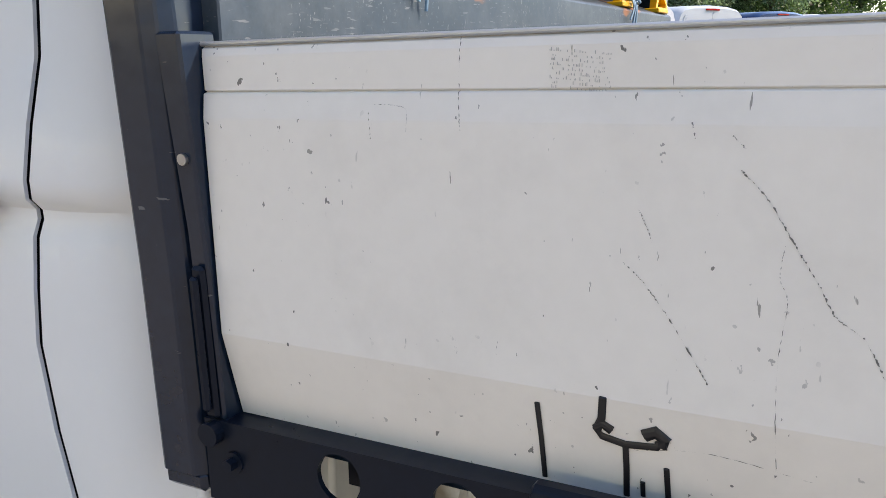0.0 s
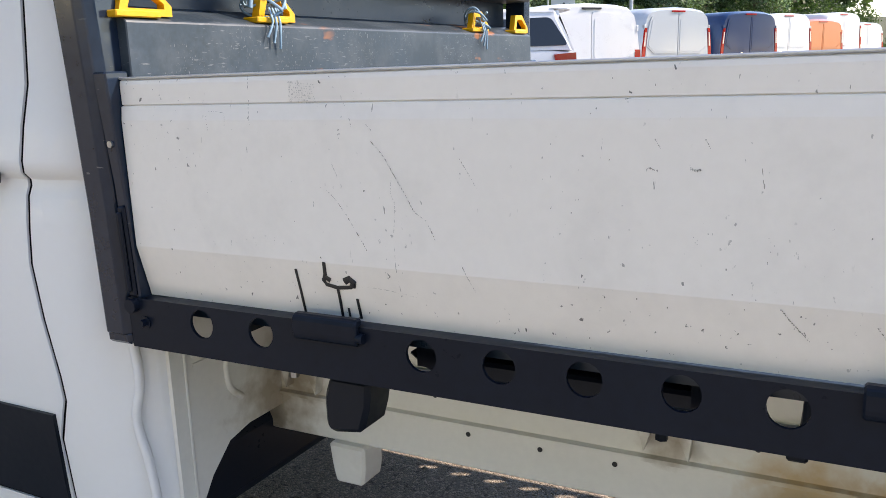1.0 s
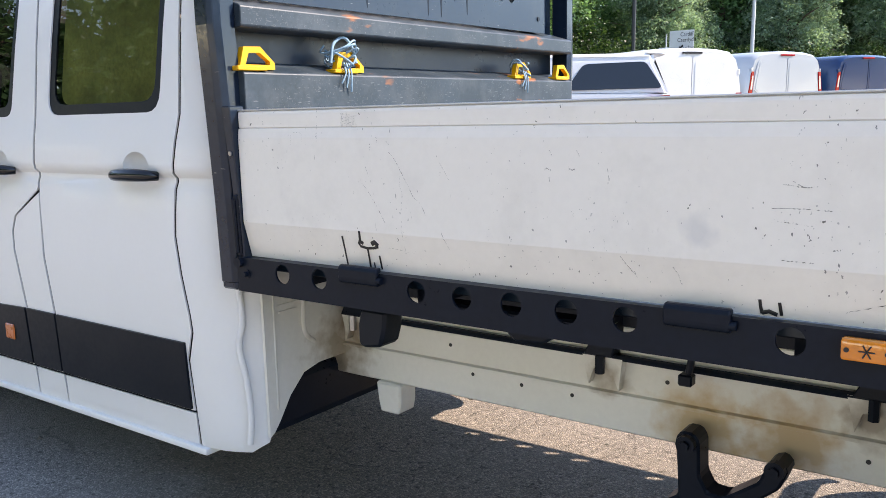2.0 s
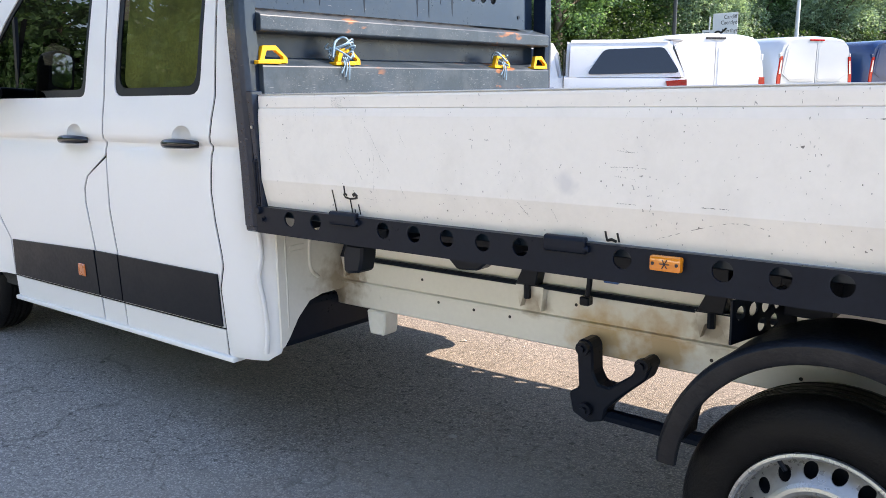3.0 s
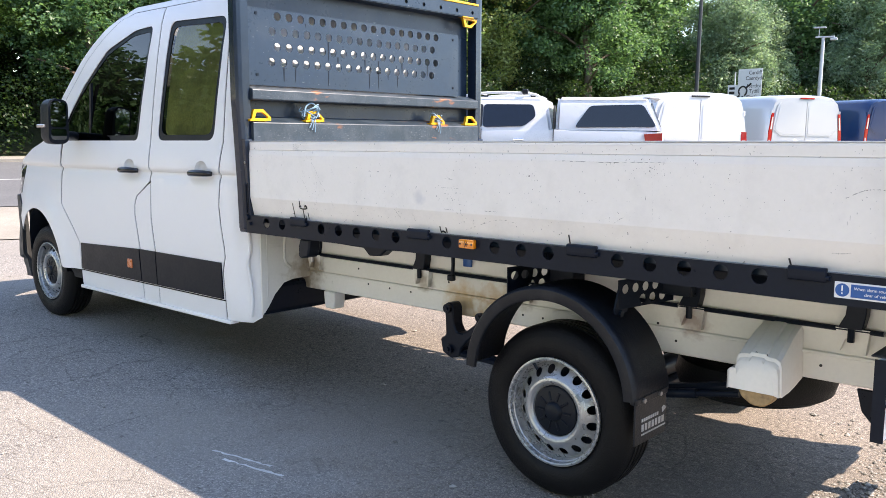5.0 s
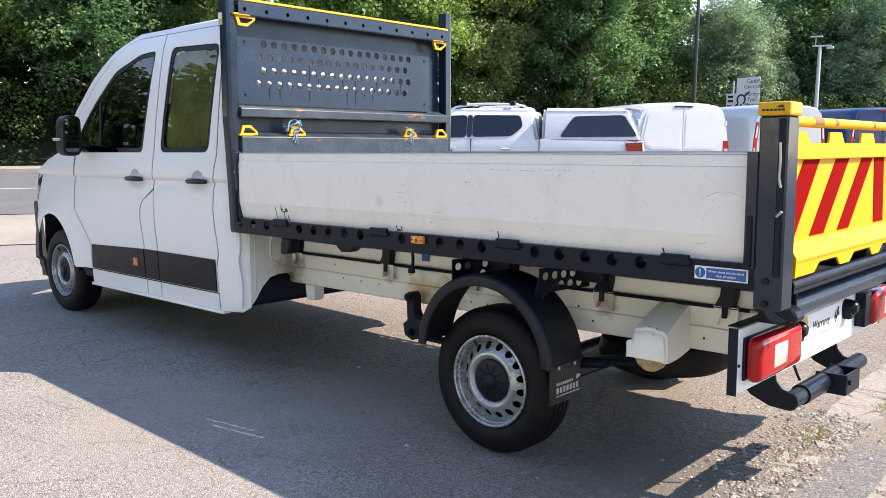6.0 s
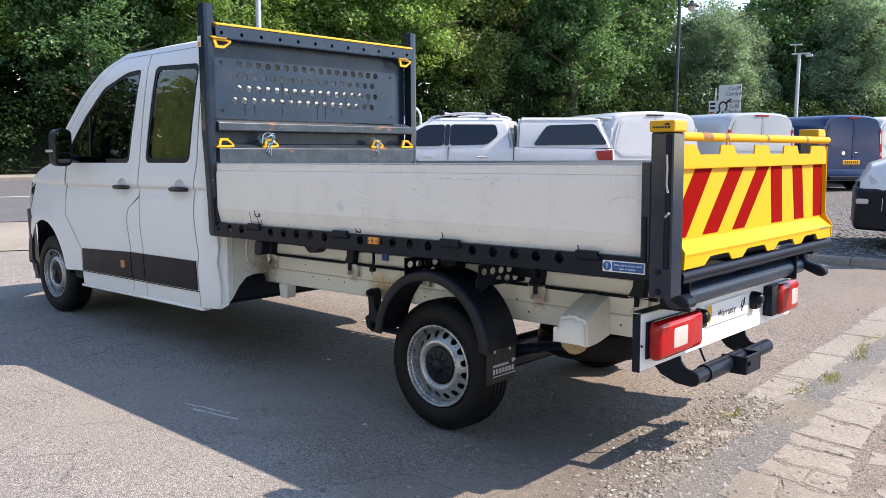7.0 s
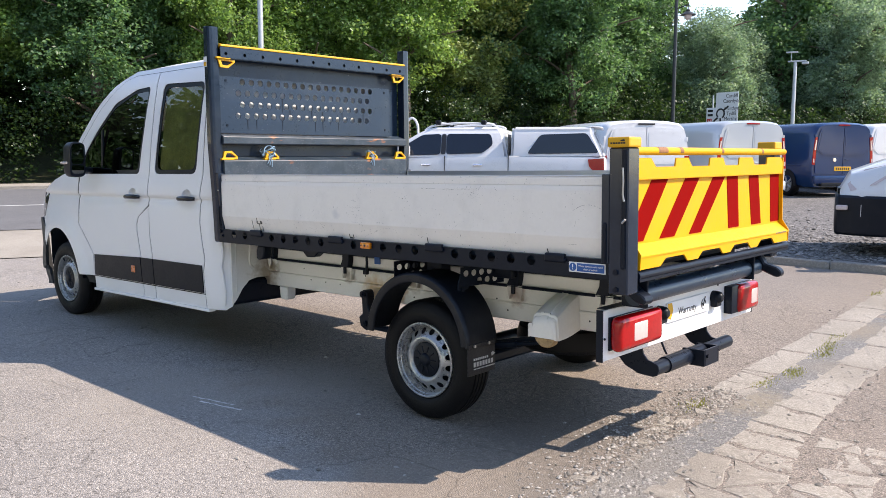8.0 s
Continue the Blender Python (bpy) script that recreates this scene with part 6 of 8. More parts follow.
# ---- cab ----
CB = 0.03
TUMBLE = [(0.36, 0.030), (0.40, 0.012), (0.50, 0.004), (0.72, -0.004), (0.92, -0.010), (1.10, -0.004), (1.165, 0.001), (1.186, 0.009), (1.198, 0.008), (1.212, -0.006), (1.235, -0.009), (1.30, -0.003), (1.38, 0.010), (1.60, 0.030), (1.85, 0.060), (2.03, 0.090), (2.10, 0.112), (2.16, 0.150)]
PLAN = [(-3.45, 0.33), (-3.36, 0.235), (-3.25, 0.17), (-3.1, 0.125), (-2.95, 0.098), (-2.7, 0.066), (-2.45, 0.036), (-2.2, 0.012), (-1.9, 0.0), (-0.26, 0.0), (-0.22, 0.005), (-0.19, 0.013), (-0.16, 0.025), (-0.13, 0.041), (-0.10, 0.062), (-0.080, 0.082), (-0.066, 0.110)]
# the A-pillar line
APIL = [(1.375, -2.56), (1.50, -2.42), (1.706, -2.17), (1.90, -1.93), (2.03, -1.72), (2.10, -1.56), (2.16, -1.36)]


def cab_y(x, z):
    y = CB + lerp(TUMBLE, z) + lerp(PLAN, x)
    d = math.hypot(x - FRONTW[0], z - FRONTW[1] - 0.03)
    if 0.43 < d < 0.62 and z > 0.45:
        y -= 0.026 * (0.5 - 0.5 * math.cos(math.pi * min(1, (0.62 - d) / 0.09)))
    return y


def up(z):
    """The cab above its waist stands taller than the side table."""
    return z if z < 1.385 else 1.385 + (z - 1.385) * 1.075


def cab_near(x, z):
    return (fx(x), cab_y(x, z), up(z))


def cab_far(x, z):
    return (fx(x), W - cab_y(x, z), up(z))


ZC = (0.40, 0.44, 0.50, 0.60, 0.72, 0.80, 0.92, 1.05, 1.10, 1.165, 1.186, 1.198, 1.212, 1.235, 1.30, 1.38, 1.5, 1.6, 1.72, 1.85, 1.95, 2.03, 2.10)
XC = tuple(-3.45 + 0.05 * i for i in range(31)) + tuple(-1.9 + 0.1 * i for i in range(17)) + (-0.26, -0.225, -0.19, -0.165, -0.14, -0.12, -0.10, -0.09, -0.085, -0.08, -0.075, -0.07)
arch = [(FRONTW[0] + 0.455 * math.cos(a), FRONTW[1] + 0.03 + 0.455 * math.sin(a)) for a in [radians(10 + 134 * i / 16) for i in range(17)]]
front_arch = [(FRONTW[0] + 0.455 * math.cos(a), FRONTW[1] + 0.03 + 0.455 * math.sin(a)) for a in [radians(178 - 32 * i / 6) for i in range(7)]]

WIN_R = rounded([(-0.962, 1.385), (-0.365, 1.385), (-0.305, 2.012), (-0.885, 2.030)], 0.06)
WIN_F = rounded([(-2.25, 1.385), (-1.195, 1.385), (-1.085, 2.025), (-1.30, 2.015), (-1.62, 1.925), (-1.90, 1.72), (-2.10, 1.545)], 0.04)
g = 0.006
SEAM = [(-0.985, 2.118), (-1.038, 1.38), (-1.043, 1.15), (-1.036, 0.90), (-1.012, 0.70), (-1.003, 0.505)]
REAR_SEAM = [(-0.262, 2.118), (-0.272, 1.375), (-0.300, 1.20), (-0.312, 1.03), (-0.272, 0.80), (-0.268, 0.75), (-0.298, 0.66), (-0.288, 0.505)]
KINK = [(-1.048, 1.138), (-1.205, 1.045), (-1.232, 0.99), (-1.232, 0.93), (-1.198, 0.72), (-1.19, 0.505)]
FRONT_SEAM = [(-2.185, 1.372), (-2.205, 1.16), (-2.23, 0.95), (-2.06, 0.78), (-1.985, 0.69), (-1.985, 0.505)]


def shift(pts, d):
    return [(x + d, z) for x, z in pts]


def cup_ring(xm, sc=1.0):
    """Outline of the dished cup behind a door handle."""
    return [(xm + 0.064 * sc * math.cos(math.tau * i / 20), 1.226 + 0.046 * sc * math.sin(math.tau * i / 20)) for i in range(20)]


def a_line(z0, z1, off, k=5):
    return [(lerp(APIL, z0 + (z1 - z0) * i / k) + off, z0 + (z1 - z0) * i / k) for i in range(k + 1)]


for side_f, far in ((cab_near, False), (cab_far, True)):
    s = -1 if far else 1
    lipv = Vector((0, s, 0))

    def panel(name, outer, holes, material, label, parent=truck, lip=0.005, f=side_f):
        b = bmesh.new()
        skin(b, outer, holes, f, XC, ZC, lip, lipv)
        return part(name, b, material, parent, label, smooth=38)

    # rear door
    rd = panel("rear_door", shift(SEAM, g) + shift(REAR_SEAM, -g)[::-1], [WIN_R, cup_ring(-0.472)], WHITE, "white rear crew door, closed")
    fd_out = shift(SEAM, -g)[:3] + [(x - g, z) for x, z in KINK] + [(x + g, z) for x, z in FRONT_SEAM[::-1]] + [(-2.20, 1.385)] + a_line(1.50, 2.085, 0.09, 6)[0:] + [(-1.35, 2.118)]
    fd = panel("front_door", fd_out, [WIN_F, cup_ring(-1.276)], WHITE, "white front door, closed")
    panel("pillar_panel", [(-1.043 - g * 0.2, 1.13)] + [(x + g, z) for x, z in KINK[1:]] + shift(SEAM[3:], -g)[::-1], [], WHITE, "white lower pillar panel")
    # rear corner of the cab
    corner = shift(REAR_SEAM, g)[:-1] + [(-0.283, 0.505), (-0.283, 0.395), (-0.12, 0.392), (-0.080, 0.42), (-0.066, 0.50), (-0.066, 0.92), (-0.085, 0.98), (-0.135, 1.0), (-0.135, 2.118)]
    panel("rear_corner", corner, [], WHITE, "white rear corner of the cab")
    # sill
    for x0_, x1_ in ((-1.985, -1.197), (-1.186, -1.009), (-0.998, -0.292)):
        panel("sill", [(x0_, 0.497), (x1_, 0.497), (x1_ - 0.004, 0.395), (x0_ - 0.006, 0.392)], [], WHITE, "white painted sill section")
    b = bmesh.new()
    ya, yb = sorted((side_f(-1, 0.40)[1] - s * 0.012, side_f(-1, 0.40)[1] + s * 0.05))
    box(b, -2.05, -0.25, ya, yb, 0.372, 0.394, 0.006, 2)
    part("sill_step", b, WHITE, truck, smooth=40)
    # cladding strips on the doors
    def off_f(x, z):
        p = side_f(x, z)
        return (p[0], p[1] - s * 0.008, p[2])

    for nm, pts in (("cladding_strip", [(-0.998, 0.715), (-0.305, 0.715), (-0.302, 0.51), (-0.998, 0.51)]), ("cladding_strip", [(-1.19, 0.715), (-1.010, 0.715), (-1.008, 0.51), (-1.186, 0.51)]),
                    ("cladding_strip", [(-1.95, 0.69), (-1.205, 0.715), (-1.197, 0.51), (-1.965, 0.51)])):
        cl = panel(nm, pts, [], PLASTIC, "black plastic door cladding", lip=0.012, f=off_f)
    b = bmesh.new()
    yy = side_f(-1.31, 0.61)[1]
    ya, yb = sorted((yy - s * 0.014, yy - s * 0.0065))
    box(b, -1.352, -1.292, ya, yb, 0.585, 0.642, 0.004)
    part("side_repeater", b, REPEATER, cl, "amber side repeater")
    # front wing with the wheel arch
    wing = [(-2.21, 1.372), (-2.213 - g, 1.16), (-2.238, 0.95), (-2.07, 0.78), (-1.99, 0.69), (-1.99, 0.50), (-2.235, 0.49)] + arch + [(-3.10, 0.745), (-3.14, 0.835), (-3.215, 0.96), (-3.20, 1.11), (-3.03, 1.235), (-2.80, 1.325), (-2.55, 1.385)]
    panel("front_wing", wing, [], WHITE, "white front wing round the wheel arch")
    b = bmesh.new()
    prof = [(0.453, 0.03), (0.445, 0.06), (0.445, 0.45)]
    revolve(b, [(r, (W if far else 0) + s * h) for r, h in prof], (fx(FRONTW[0]), 0, FRONTW[1] + 0.03), "y", 24, radians(2), radians(178))
    for v in b.verts:
        if abs(v.co.y - (W if far else 0)) < 0.1:
            v.co.y = side_f(v.co.x, max(0.42, v.co.z))[1] + s * (0.012 if abs(v.co.y - (W if far else 0)) < 0.05 else 0.04)
    part("wheel_arch_liner", b, PLASTIC, truck, smooth=40)
    # roof side and A-pillar
    rs = [(-0.135, 2.122), (-1.35, 2.122)] + a_line(1.39, 2.085, 0.085, 7)[::-1] + [(-2.47, 1.39)] + a_line(1.39, 2.155, 0.0, 8) + [(-0.135, 2.157)]
    panel("roof_side", rs, [], WHITE, "white roof side and windscreen pillar", lip=0.0)
    # window glass and seals
    for win, nm, gm, dr in ((WIN_R, "rear_door_glass", PRIVACY, rd), (WIN_F, "front_door_glass", TINT, fd)):
        def in_f(x, z, q=0.010):
            p = side_f(x, z)
            return (p[0], p[1] + s * q, p[2])

        b = bmesh.new()
        skin(b, win, [], in_f, (-2.0, -1.8, -1.6, -1.4, -0.8, -0.6, -0.4), (1.5, 1.6, 1.72, 1.85, 1.95), 0.0)
        gl_ = part(nm, b, gm, dr, "dark tinted window glass", smooth=60)
        gl_.visible_shadow = False
        cx_, cz_ = sum(p[0] for p in win) / len(win), sum(p[1] for p in win) / len(win)
        inner = [(cx_ + (x - cx_) * (1 - 0.03 / max(0.1, abs(x - cx_)) if abs(x - cx_) > 0.1 else 1), cz_ + (z - cz_) * (1 - 0.03 / max(0.1, abs(z - cz_)) if abs(z - cz_) > 0.1 else 1)) for x, z in win]
        b = bmesh.new()
        skin(b, win, [inner], lambda x, z: in_f(x, z, 0.006), (), (1.5, 1.6, 1.72, 1.85), 0.006, lipv)
        part("window_seal", b, PLASTIC, dr, "black window surround")
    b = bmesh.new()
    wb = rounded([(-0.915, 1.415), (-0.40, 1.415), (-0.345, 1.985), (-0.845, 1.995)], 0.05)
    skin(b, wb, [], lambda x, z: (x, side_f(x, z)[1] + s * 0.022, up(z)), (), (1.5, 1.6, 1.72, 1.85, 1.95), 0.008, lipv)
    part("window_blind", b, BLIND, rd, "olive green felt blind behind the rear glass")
    b = bmesh.new()
    prism(b, [(-1.86, 1.39), (-1.835, 1.39), (-1.80, 1.76), (-1.825, 1.745)], "y", *sorted((side_f(-1.84, 1.5)[1] + s * 0.004, side_f(-1.84, 1.5)[1] + s * 0.02)))
    part("quarter_bar", b, PLASTIC, fd)
    # handles in their cups
    for x0, x1, dr in ((-0.572, -0.372, rd), (-1.376, -1.176, fd)):
        b = bmesh.new()
        yy = side_f(x0, 1.205)[1]
        path = smooth_pts([(x0, yy - s * 0.004, 1.198), (x0 + 0.025, yy - s * 0.034, 1.203), (x0 + 0.10, yy - s * 0.044, 1.206), (x1 - 0.025, yy - s * 0.034, 1.205), (x1, yy - s * 0.004, 1.202)], 5)
        sweep(b, path, [0.013 + 0.006 * math.sin(math.pi * i / (len(path) - 1)) for i in range(len(path))], 10)
        part("door_handle", b, HANDLEBLACK, dr, "black door handle", smooth=50)
        b = bmesh.new()
        rows = []
        for sc, dp in ((1.0, 0.0), (0.93, 0.010), (0.78, 0.021), (0.5, 0.028), (0.15, 0.030)):
            rows.append([Vector((x, side_f(x, z)[1] + s * dp, z)) for x, z in cup_ring(x0 + 0.10, sc)])
        loft(b, rows, False, True, closed=True)
        part("handle_cup", b, WHITE, dr, smooth=60)
    # mirror
    yy = side_f(-2.05, 1.42)[1]
    b = bmesh.new()
    yo = yy - s * 0.20
    rows = []
    for xx, sc in ((-2.00, 0.55), (-1.98, 0.82), (-1.93, 0.98), (-1.86, 1.0), (-1.835, 0.97)):
        ring = rounded([(yo - s * 0.075 * sc, 1.36 + 0.13 * (1 - sc)), (yo + s * 0.06 * sc, 1.36 + 0.13 * (1 - sc)), (yo + s * 0.065 * sc, 1.65 - 0.10 * (1 - sc)), (yo - s * 0.065 * sc, 1.655 - 0.10 * (1 - sc))], 0.05 * sc)
        rows.append([Vector((xx, a, c)) for a, c in ring])
    loft(b, rows, True, True, closed=True)
    mir = part("door_mirror", b, PLASTIC, truck, "black door mirror", smooth=40)
    b = bmesh.new()
    prism(b, rounded([(yo - s * 0.058, 1.47), (yo + s * 0.045, 1.47), (yo + s * 0.05, 1.635), (yo - s * 0.05, 1.638)], 0.03), "x", -1.834, -1.832)
    prism(b, rounded([(yo - s * 0.055, 1.39), (yo + s * 0.042, 1.39), (yo + s * 0.045, 1.46), (yo - s * 0.058, 1.46)], 0.02), "x", -1.834, -1.832)
    part("mirror_glass", b, MIRRORGLASS, mir)
    b = bmesh.new()
    box(b, -1.99, -1.88, *sorted((yo - s * 0.082, yo - s * 0.060)), 1.47, 1.49, 0.004)
    part("indicator", b, CLEARLENS, mir)
    b = bmesh.new()
    sweep(b, [(-1.93, yo + s * 0.08, 1.42), (-2.02, yy - s * 0.02, 1.415), (-2.08, yy + s * 0.02, 1.41)], 0.03, 10)
    part("mirror_arm", b, PLASTIC, mir, smooth=50)
    def bump_f(x, z):
        p = side_f(x, z)
        return (p[0], p[1] - s * (0.004 + 0.03 * max(0.0, min(1.0, (-3.17 - x) / 0.12))), p[2])

    # headlamp
    b = bmesh.new()
    def lamp_f(x, z):
        p = side_f(x, z)
        return (p[0], p[1] - s * 0.004, p[2])
    skin(b, rounded([(-3.205, 0.965), (-3.13, 0.975), (-2.99, 1.15), (-2.995, 1.205), (-3.12, 1.14)], 0.02), [], lamp_f, XC, ZC, 0.01, lipv)
    part("headlamp", b, mat("dark_headlamp", (0.03, 0.03, 0.035), 0.1, coat=1.0), truck, "dark headlamp corner")
    b = bmesh.new()
    skin(b, [(-3.36, 0.29), (-3.13, 0.30)] + front_arch + [(-3.106, 0.748), (-3.146, 0.838), (-3.218, 0.956), (-3.36, 0.95), (-3.40, 0.88), (-3.42, 0.40)], [], bump_f, XC, ZC, 0.03, lipv)
    part("bumper_corner", b, GREYPLASTIC, truck, "grey plastic bumper corner")

# nose, bonnet, windscreen and roof across the cab
def across(x_mid, x_edge, z_mid, z_edge, y_edge, k=14):
    row = []
    for i in range(k + 1):
        t = -1 + 2 * i / k
        q = abs(t) ** 2.6
        row.append(Vector((fx(x_mid + (x_edge - x_mid) * q), YC + t * (YC - y_edge), up(z_mid + (z_edge - z_mid) * abs(t) ** 3))))
    return row


def edge(x, z):
    return cab_y(x, z)


b = bmesh.new()
rows = [across(-0.135, -0.135, 2.235, 2.157, edge(-0.135, 2.157)), across(-0.6, -0.6, 2.245, 2.157, edge(-0.6, 2.157)), across(-1.0, -1.0, 2.24, 2.157, edge(-1, 2.157)),
        across(-1.45, -1.37, 2.215, 2.157, edge(-1.37, 2.157)), across(-1.68, -1.55, 2.15, 2.105, edge(-1.55, 2.105))]
loft(b, rows)
part("roof", b, WHITE, truck, "white cab roof", smooth=60)
b = bmesh.new()
rows = [across(-1.68, -1.56, 2.15, 2.10, edge(-1.56, 2.10)), across(-2.0, -1.93, 1.93, 1.90, edge(-1.93, 1.90)), across(-2.45, -2.17, 1.69, 1.706, edge(-2.17, 1.706)), across(-2.95, -2.55, 1.40, 1.385, edge(-2.55, 1.385))]
loft(b, rows)
ws = part("windscreen", b, TINT, truck, "tinted windscreen", smooth=60)
ws.visible_shadow = False
def nose_rows(tab):
    return [across(xm, xe, zm, ze, edge(xe, ze)) for xm, zm, xe, ze in tab]


b = bmesh.new()
loft(b, nose_rows([(-2.95, 1.40, -2.55, 1.385), (-3.25, 1.31, -2.80, 1.325), (-3.47, 1.20, -3.03, 1.235), (-3.57, 1.10, -3.20, 1.11), (-3.64, 0.97, -3.25, 0.965)]))
part("bonnet", b, WHITE, truck, "white bonnet", smooth=60)
b = bmesh.new()
loft(b, nose_rows([(-3.64, 0.97, -3.25, 0.96), (-3.72, 0.80, -3.42, 0.82), (-3.74, 0.60, -3.42, 0.60), (-3.72, 0.42, -3.42, 0.42), (-3.64, 0.29, -3.36, 0.29)]))
part("front_bumper", b, GREYPLASTIC, truck, "grey plastic front bumper", smooth=60)

# rear wall of the cab, above and below the bed
b = bmesh.new()
yu = [(edge(-0.135, z), z) for z in (1.0, 1.4, 1.7, 1.9, 2.03, 2.10, 2.157)]
rows = [[Vector((-0.135, y, up(z))), Vector((-0.15, y + 0.05, up(z))), Vector((-0.152, YC, up(z))), Vector((-0.15, W - y - 0.05, up(z))), Vector((-0.135, W - y, up(z)))] for y, z in yu]
rows.append([Vector((x, y, up(z))) for x, y, z in ((-0.135, edge(-0.135, 2.157), 2.157), (-0.145, 0.3, 2.222), (-0.145, YC, 2.232), (-0.145, W - 0.3, 2.222), (-0.135, W - edge(-0.135, 2.157), 2.157))])
loft(b, rows)
back_w = part("cab_back", b, WHITE, truck, "white back wall of the cab", smooth=50)
b = bmesh.new()
out = [(0.118, 0.96), (0.118, 0.44), (0.135, 0.45), (0.16, 0.48), (0.205, 0.545), (0.265, 0.60), (0.33, 0.615), (YC, 0.62)]
out = out + [(W - y, z) for y, z in out[::-1][1:]]
prism(b, out, "x", -0.074, -0.064)
part("cab_back_lower", b, FRAME_WHITE, truck, "white lower back panel of the cab")
b = bmesh.new()
prism(b, [(0.150, 0.515), (0.158, 0.525), (0.160, 0.92), (0.152, 0.92)], "x", -0.0642, -0.0595, 0.002)
part("pressed_rib", b, FRAME_WHITE, truck, smooth=60)
b = bmesh.new()
sweep(b, smooth_pts([(-0.066, 0.33, 0.90), (-0.064, 0.285, 0.86), (-0.064, 0.272, 0.78), (-0.064, 0.278, 0.72), (-0.066, 0.315, 0.685)], 6), 0.008, 8)
part("pressed_rib", b, FRAME_WHITE, truck, smooth=60)
b = bmesh.new()
for z in (0.70, 0.72):
    box(b, -0.0638, -0.060, 0.175, 0.245, z + 0.10, z + 0.106)
part("pressed_rib", b, FRAME_WHITE, truck)
b = bmesh.new()
sweep(b, smooth_pts([(-0.105, 0.069, 0.90), (-0.098, 0.070, 0.80), (-0.112, 0.064, 0.72), (-0.098, 0.070, 0.63), (-0.092, 0.075, 0.52), (-0.10, 0.072, 0.43)], 6), 0.010, 8)
part("pressed_rib", b, WHITE, truck, "pressed swage on the cab corner", smooth=60)
b = bmesh.new()
box(b, -0.30, -0.10, 0.15, W - 0.15, 0.42, 0.60, 0.03, 2)
box(b, -2.2, -0.32, 0.12, W - 0.12, 0.40, 0.50, 0.02)
part("cab_floor", b, BLACK, truck, "black underside of the cab")
# Two added boxes: keep sunlight from reaching the ground beneath the cab.
b = bmesh.new()
box(b, -2.25, -0.95, 0.42, W - 0.42, 0.26, 0.40, 0.05, 2)
part("gearbox_shield", b, BLACK, truck, "plain black box added under the cab as a gearbox shield, stopping sunlight")
b = bmesh.new()
box(b, -3.25, -2.27, 0.38, W - 0.38, 0.26, 0.52, 0.05, 2)
part("front_subframe", b, BLACK, truck, "plain black box added between the front wheels as a subframe, stopping sunlight")
# inner lining that closes the shut lines
for far in (False, True):
    f = (lambda x, z: (fx(x), W - cab_y(x, z) - 0.034, z)) if far else (lambda x, z: (fx(x), cab_y(x, z) + 0.034, z))
    b = bmesh.new()
    skin(b, [(-2.2, 0.42), (-0.12, 0.42), (-0.12, 1.37), (-2.2, 1.37)], [], f, XC, ZC)
    part("door_lining", b, DARK, truck)
    b = bmesh.new()
    f2 = (lambda x, z: (x, W - cab_y(x, z) - 0.03, up(z))) if far else (lambda x, z: (x, cab_y(x, z) + 0.03, up(z)))
    skin(b, [(-1.16, 1.36), (-0.99, 1.36), (-0.90, 2.12), (-1.05, 2.12)], [], f2, (), ZC)
    skin_b = bmesh.new()
    skin(skin_b, [(-0.31, 1.36), (-0.13, 1.36), (-0.13, 2.12), (-0.23, 2.12)], [], f2, (), ZC)
    part("pillar_lining", b, DARK, truck)
    part("pillar_lining", skin_b, DARK, truck)
b = bmesh.new()
box(b, -1.5, -0.17, 0.2, W - 0.2, 2.15, 2.19, 0.01)
part("roof_lining", b, mat("grey_roof_lining", (0.3, 0.3, 0.29), 0.9), truck)
for x, z0 in ((-1.45, 0.9), (-0.55, 0.9)):
    for y in (0.18, 0.72, 1.26):
        b = bmesh.new()
        box(b, x - 0.5, x, y, y + 0.46, z0 - 0.12, z0 + 0.02, 0.05, 3)
        box(b, x - 0.06, x + 0.06, y, y + 0.46, z0 + 0.0, z0 + 0.62, 0.05, 3, Matrix.Rotation(0, 4, "Y"))
        box(b, x - 0.03, x + 0.06, y + 0.11, y + 0.35, z0 + 0.63, z0 + 0.84, 0.04, 3)
        part("cab_seat", b, SEATCLOTH, truck, smooth=40)
b = bmesh.new()
box(b, -2.75, -2.25, 0.18, W - 0.18, 1.05, 1.36, 0.06, 3)
part("dashboard", b, DARK, truck, smooth=40)
b = bmesh.new()
sweep(b, [(-2.12 + 0.06 * math.sin(a_ * math.pi / 12), 1.43 + 0.20 * math.cos(a_ * math.pi / 12), 1.36 + 0.19 * math.sin(a_ * math.pi / 12)) for a_ in range(24)], 0.015, 8, True)
part("steering_wheel", b, DARK, truck, smooth=60)

# ---- parked vehicles behind the truck ----
VPROF = [(0.86, 0.27), (0.945, 0.38), (0.985, 0.72), (0.985, 1.02), (0.95, 1.35), (0.90, 1.66), (0.84, 1.84), (0.74, 1.925), (0.5, 1.965), (0.0, 1.985)]


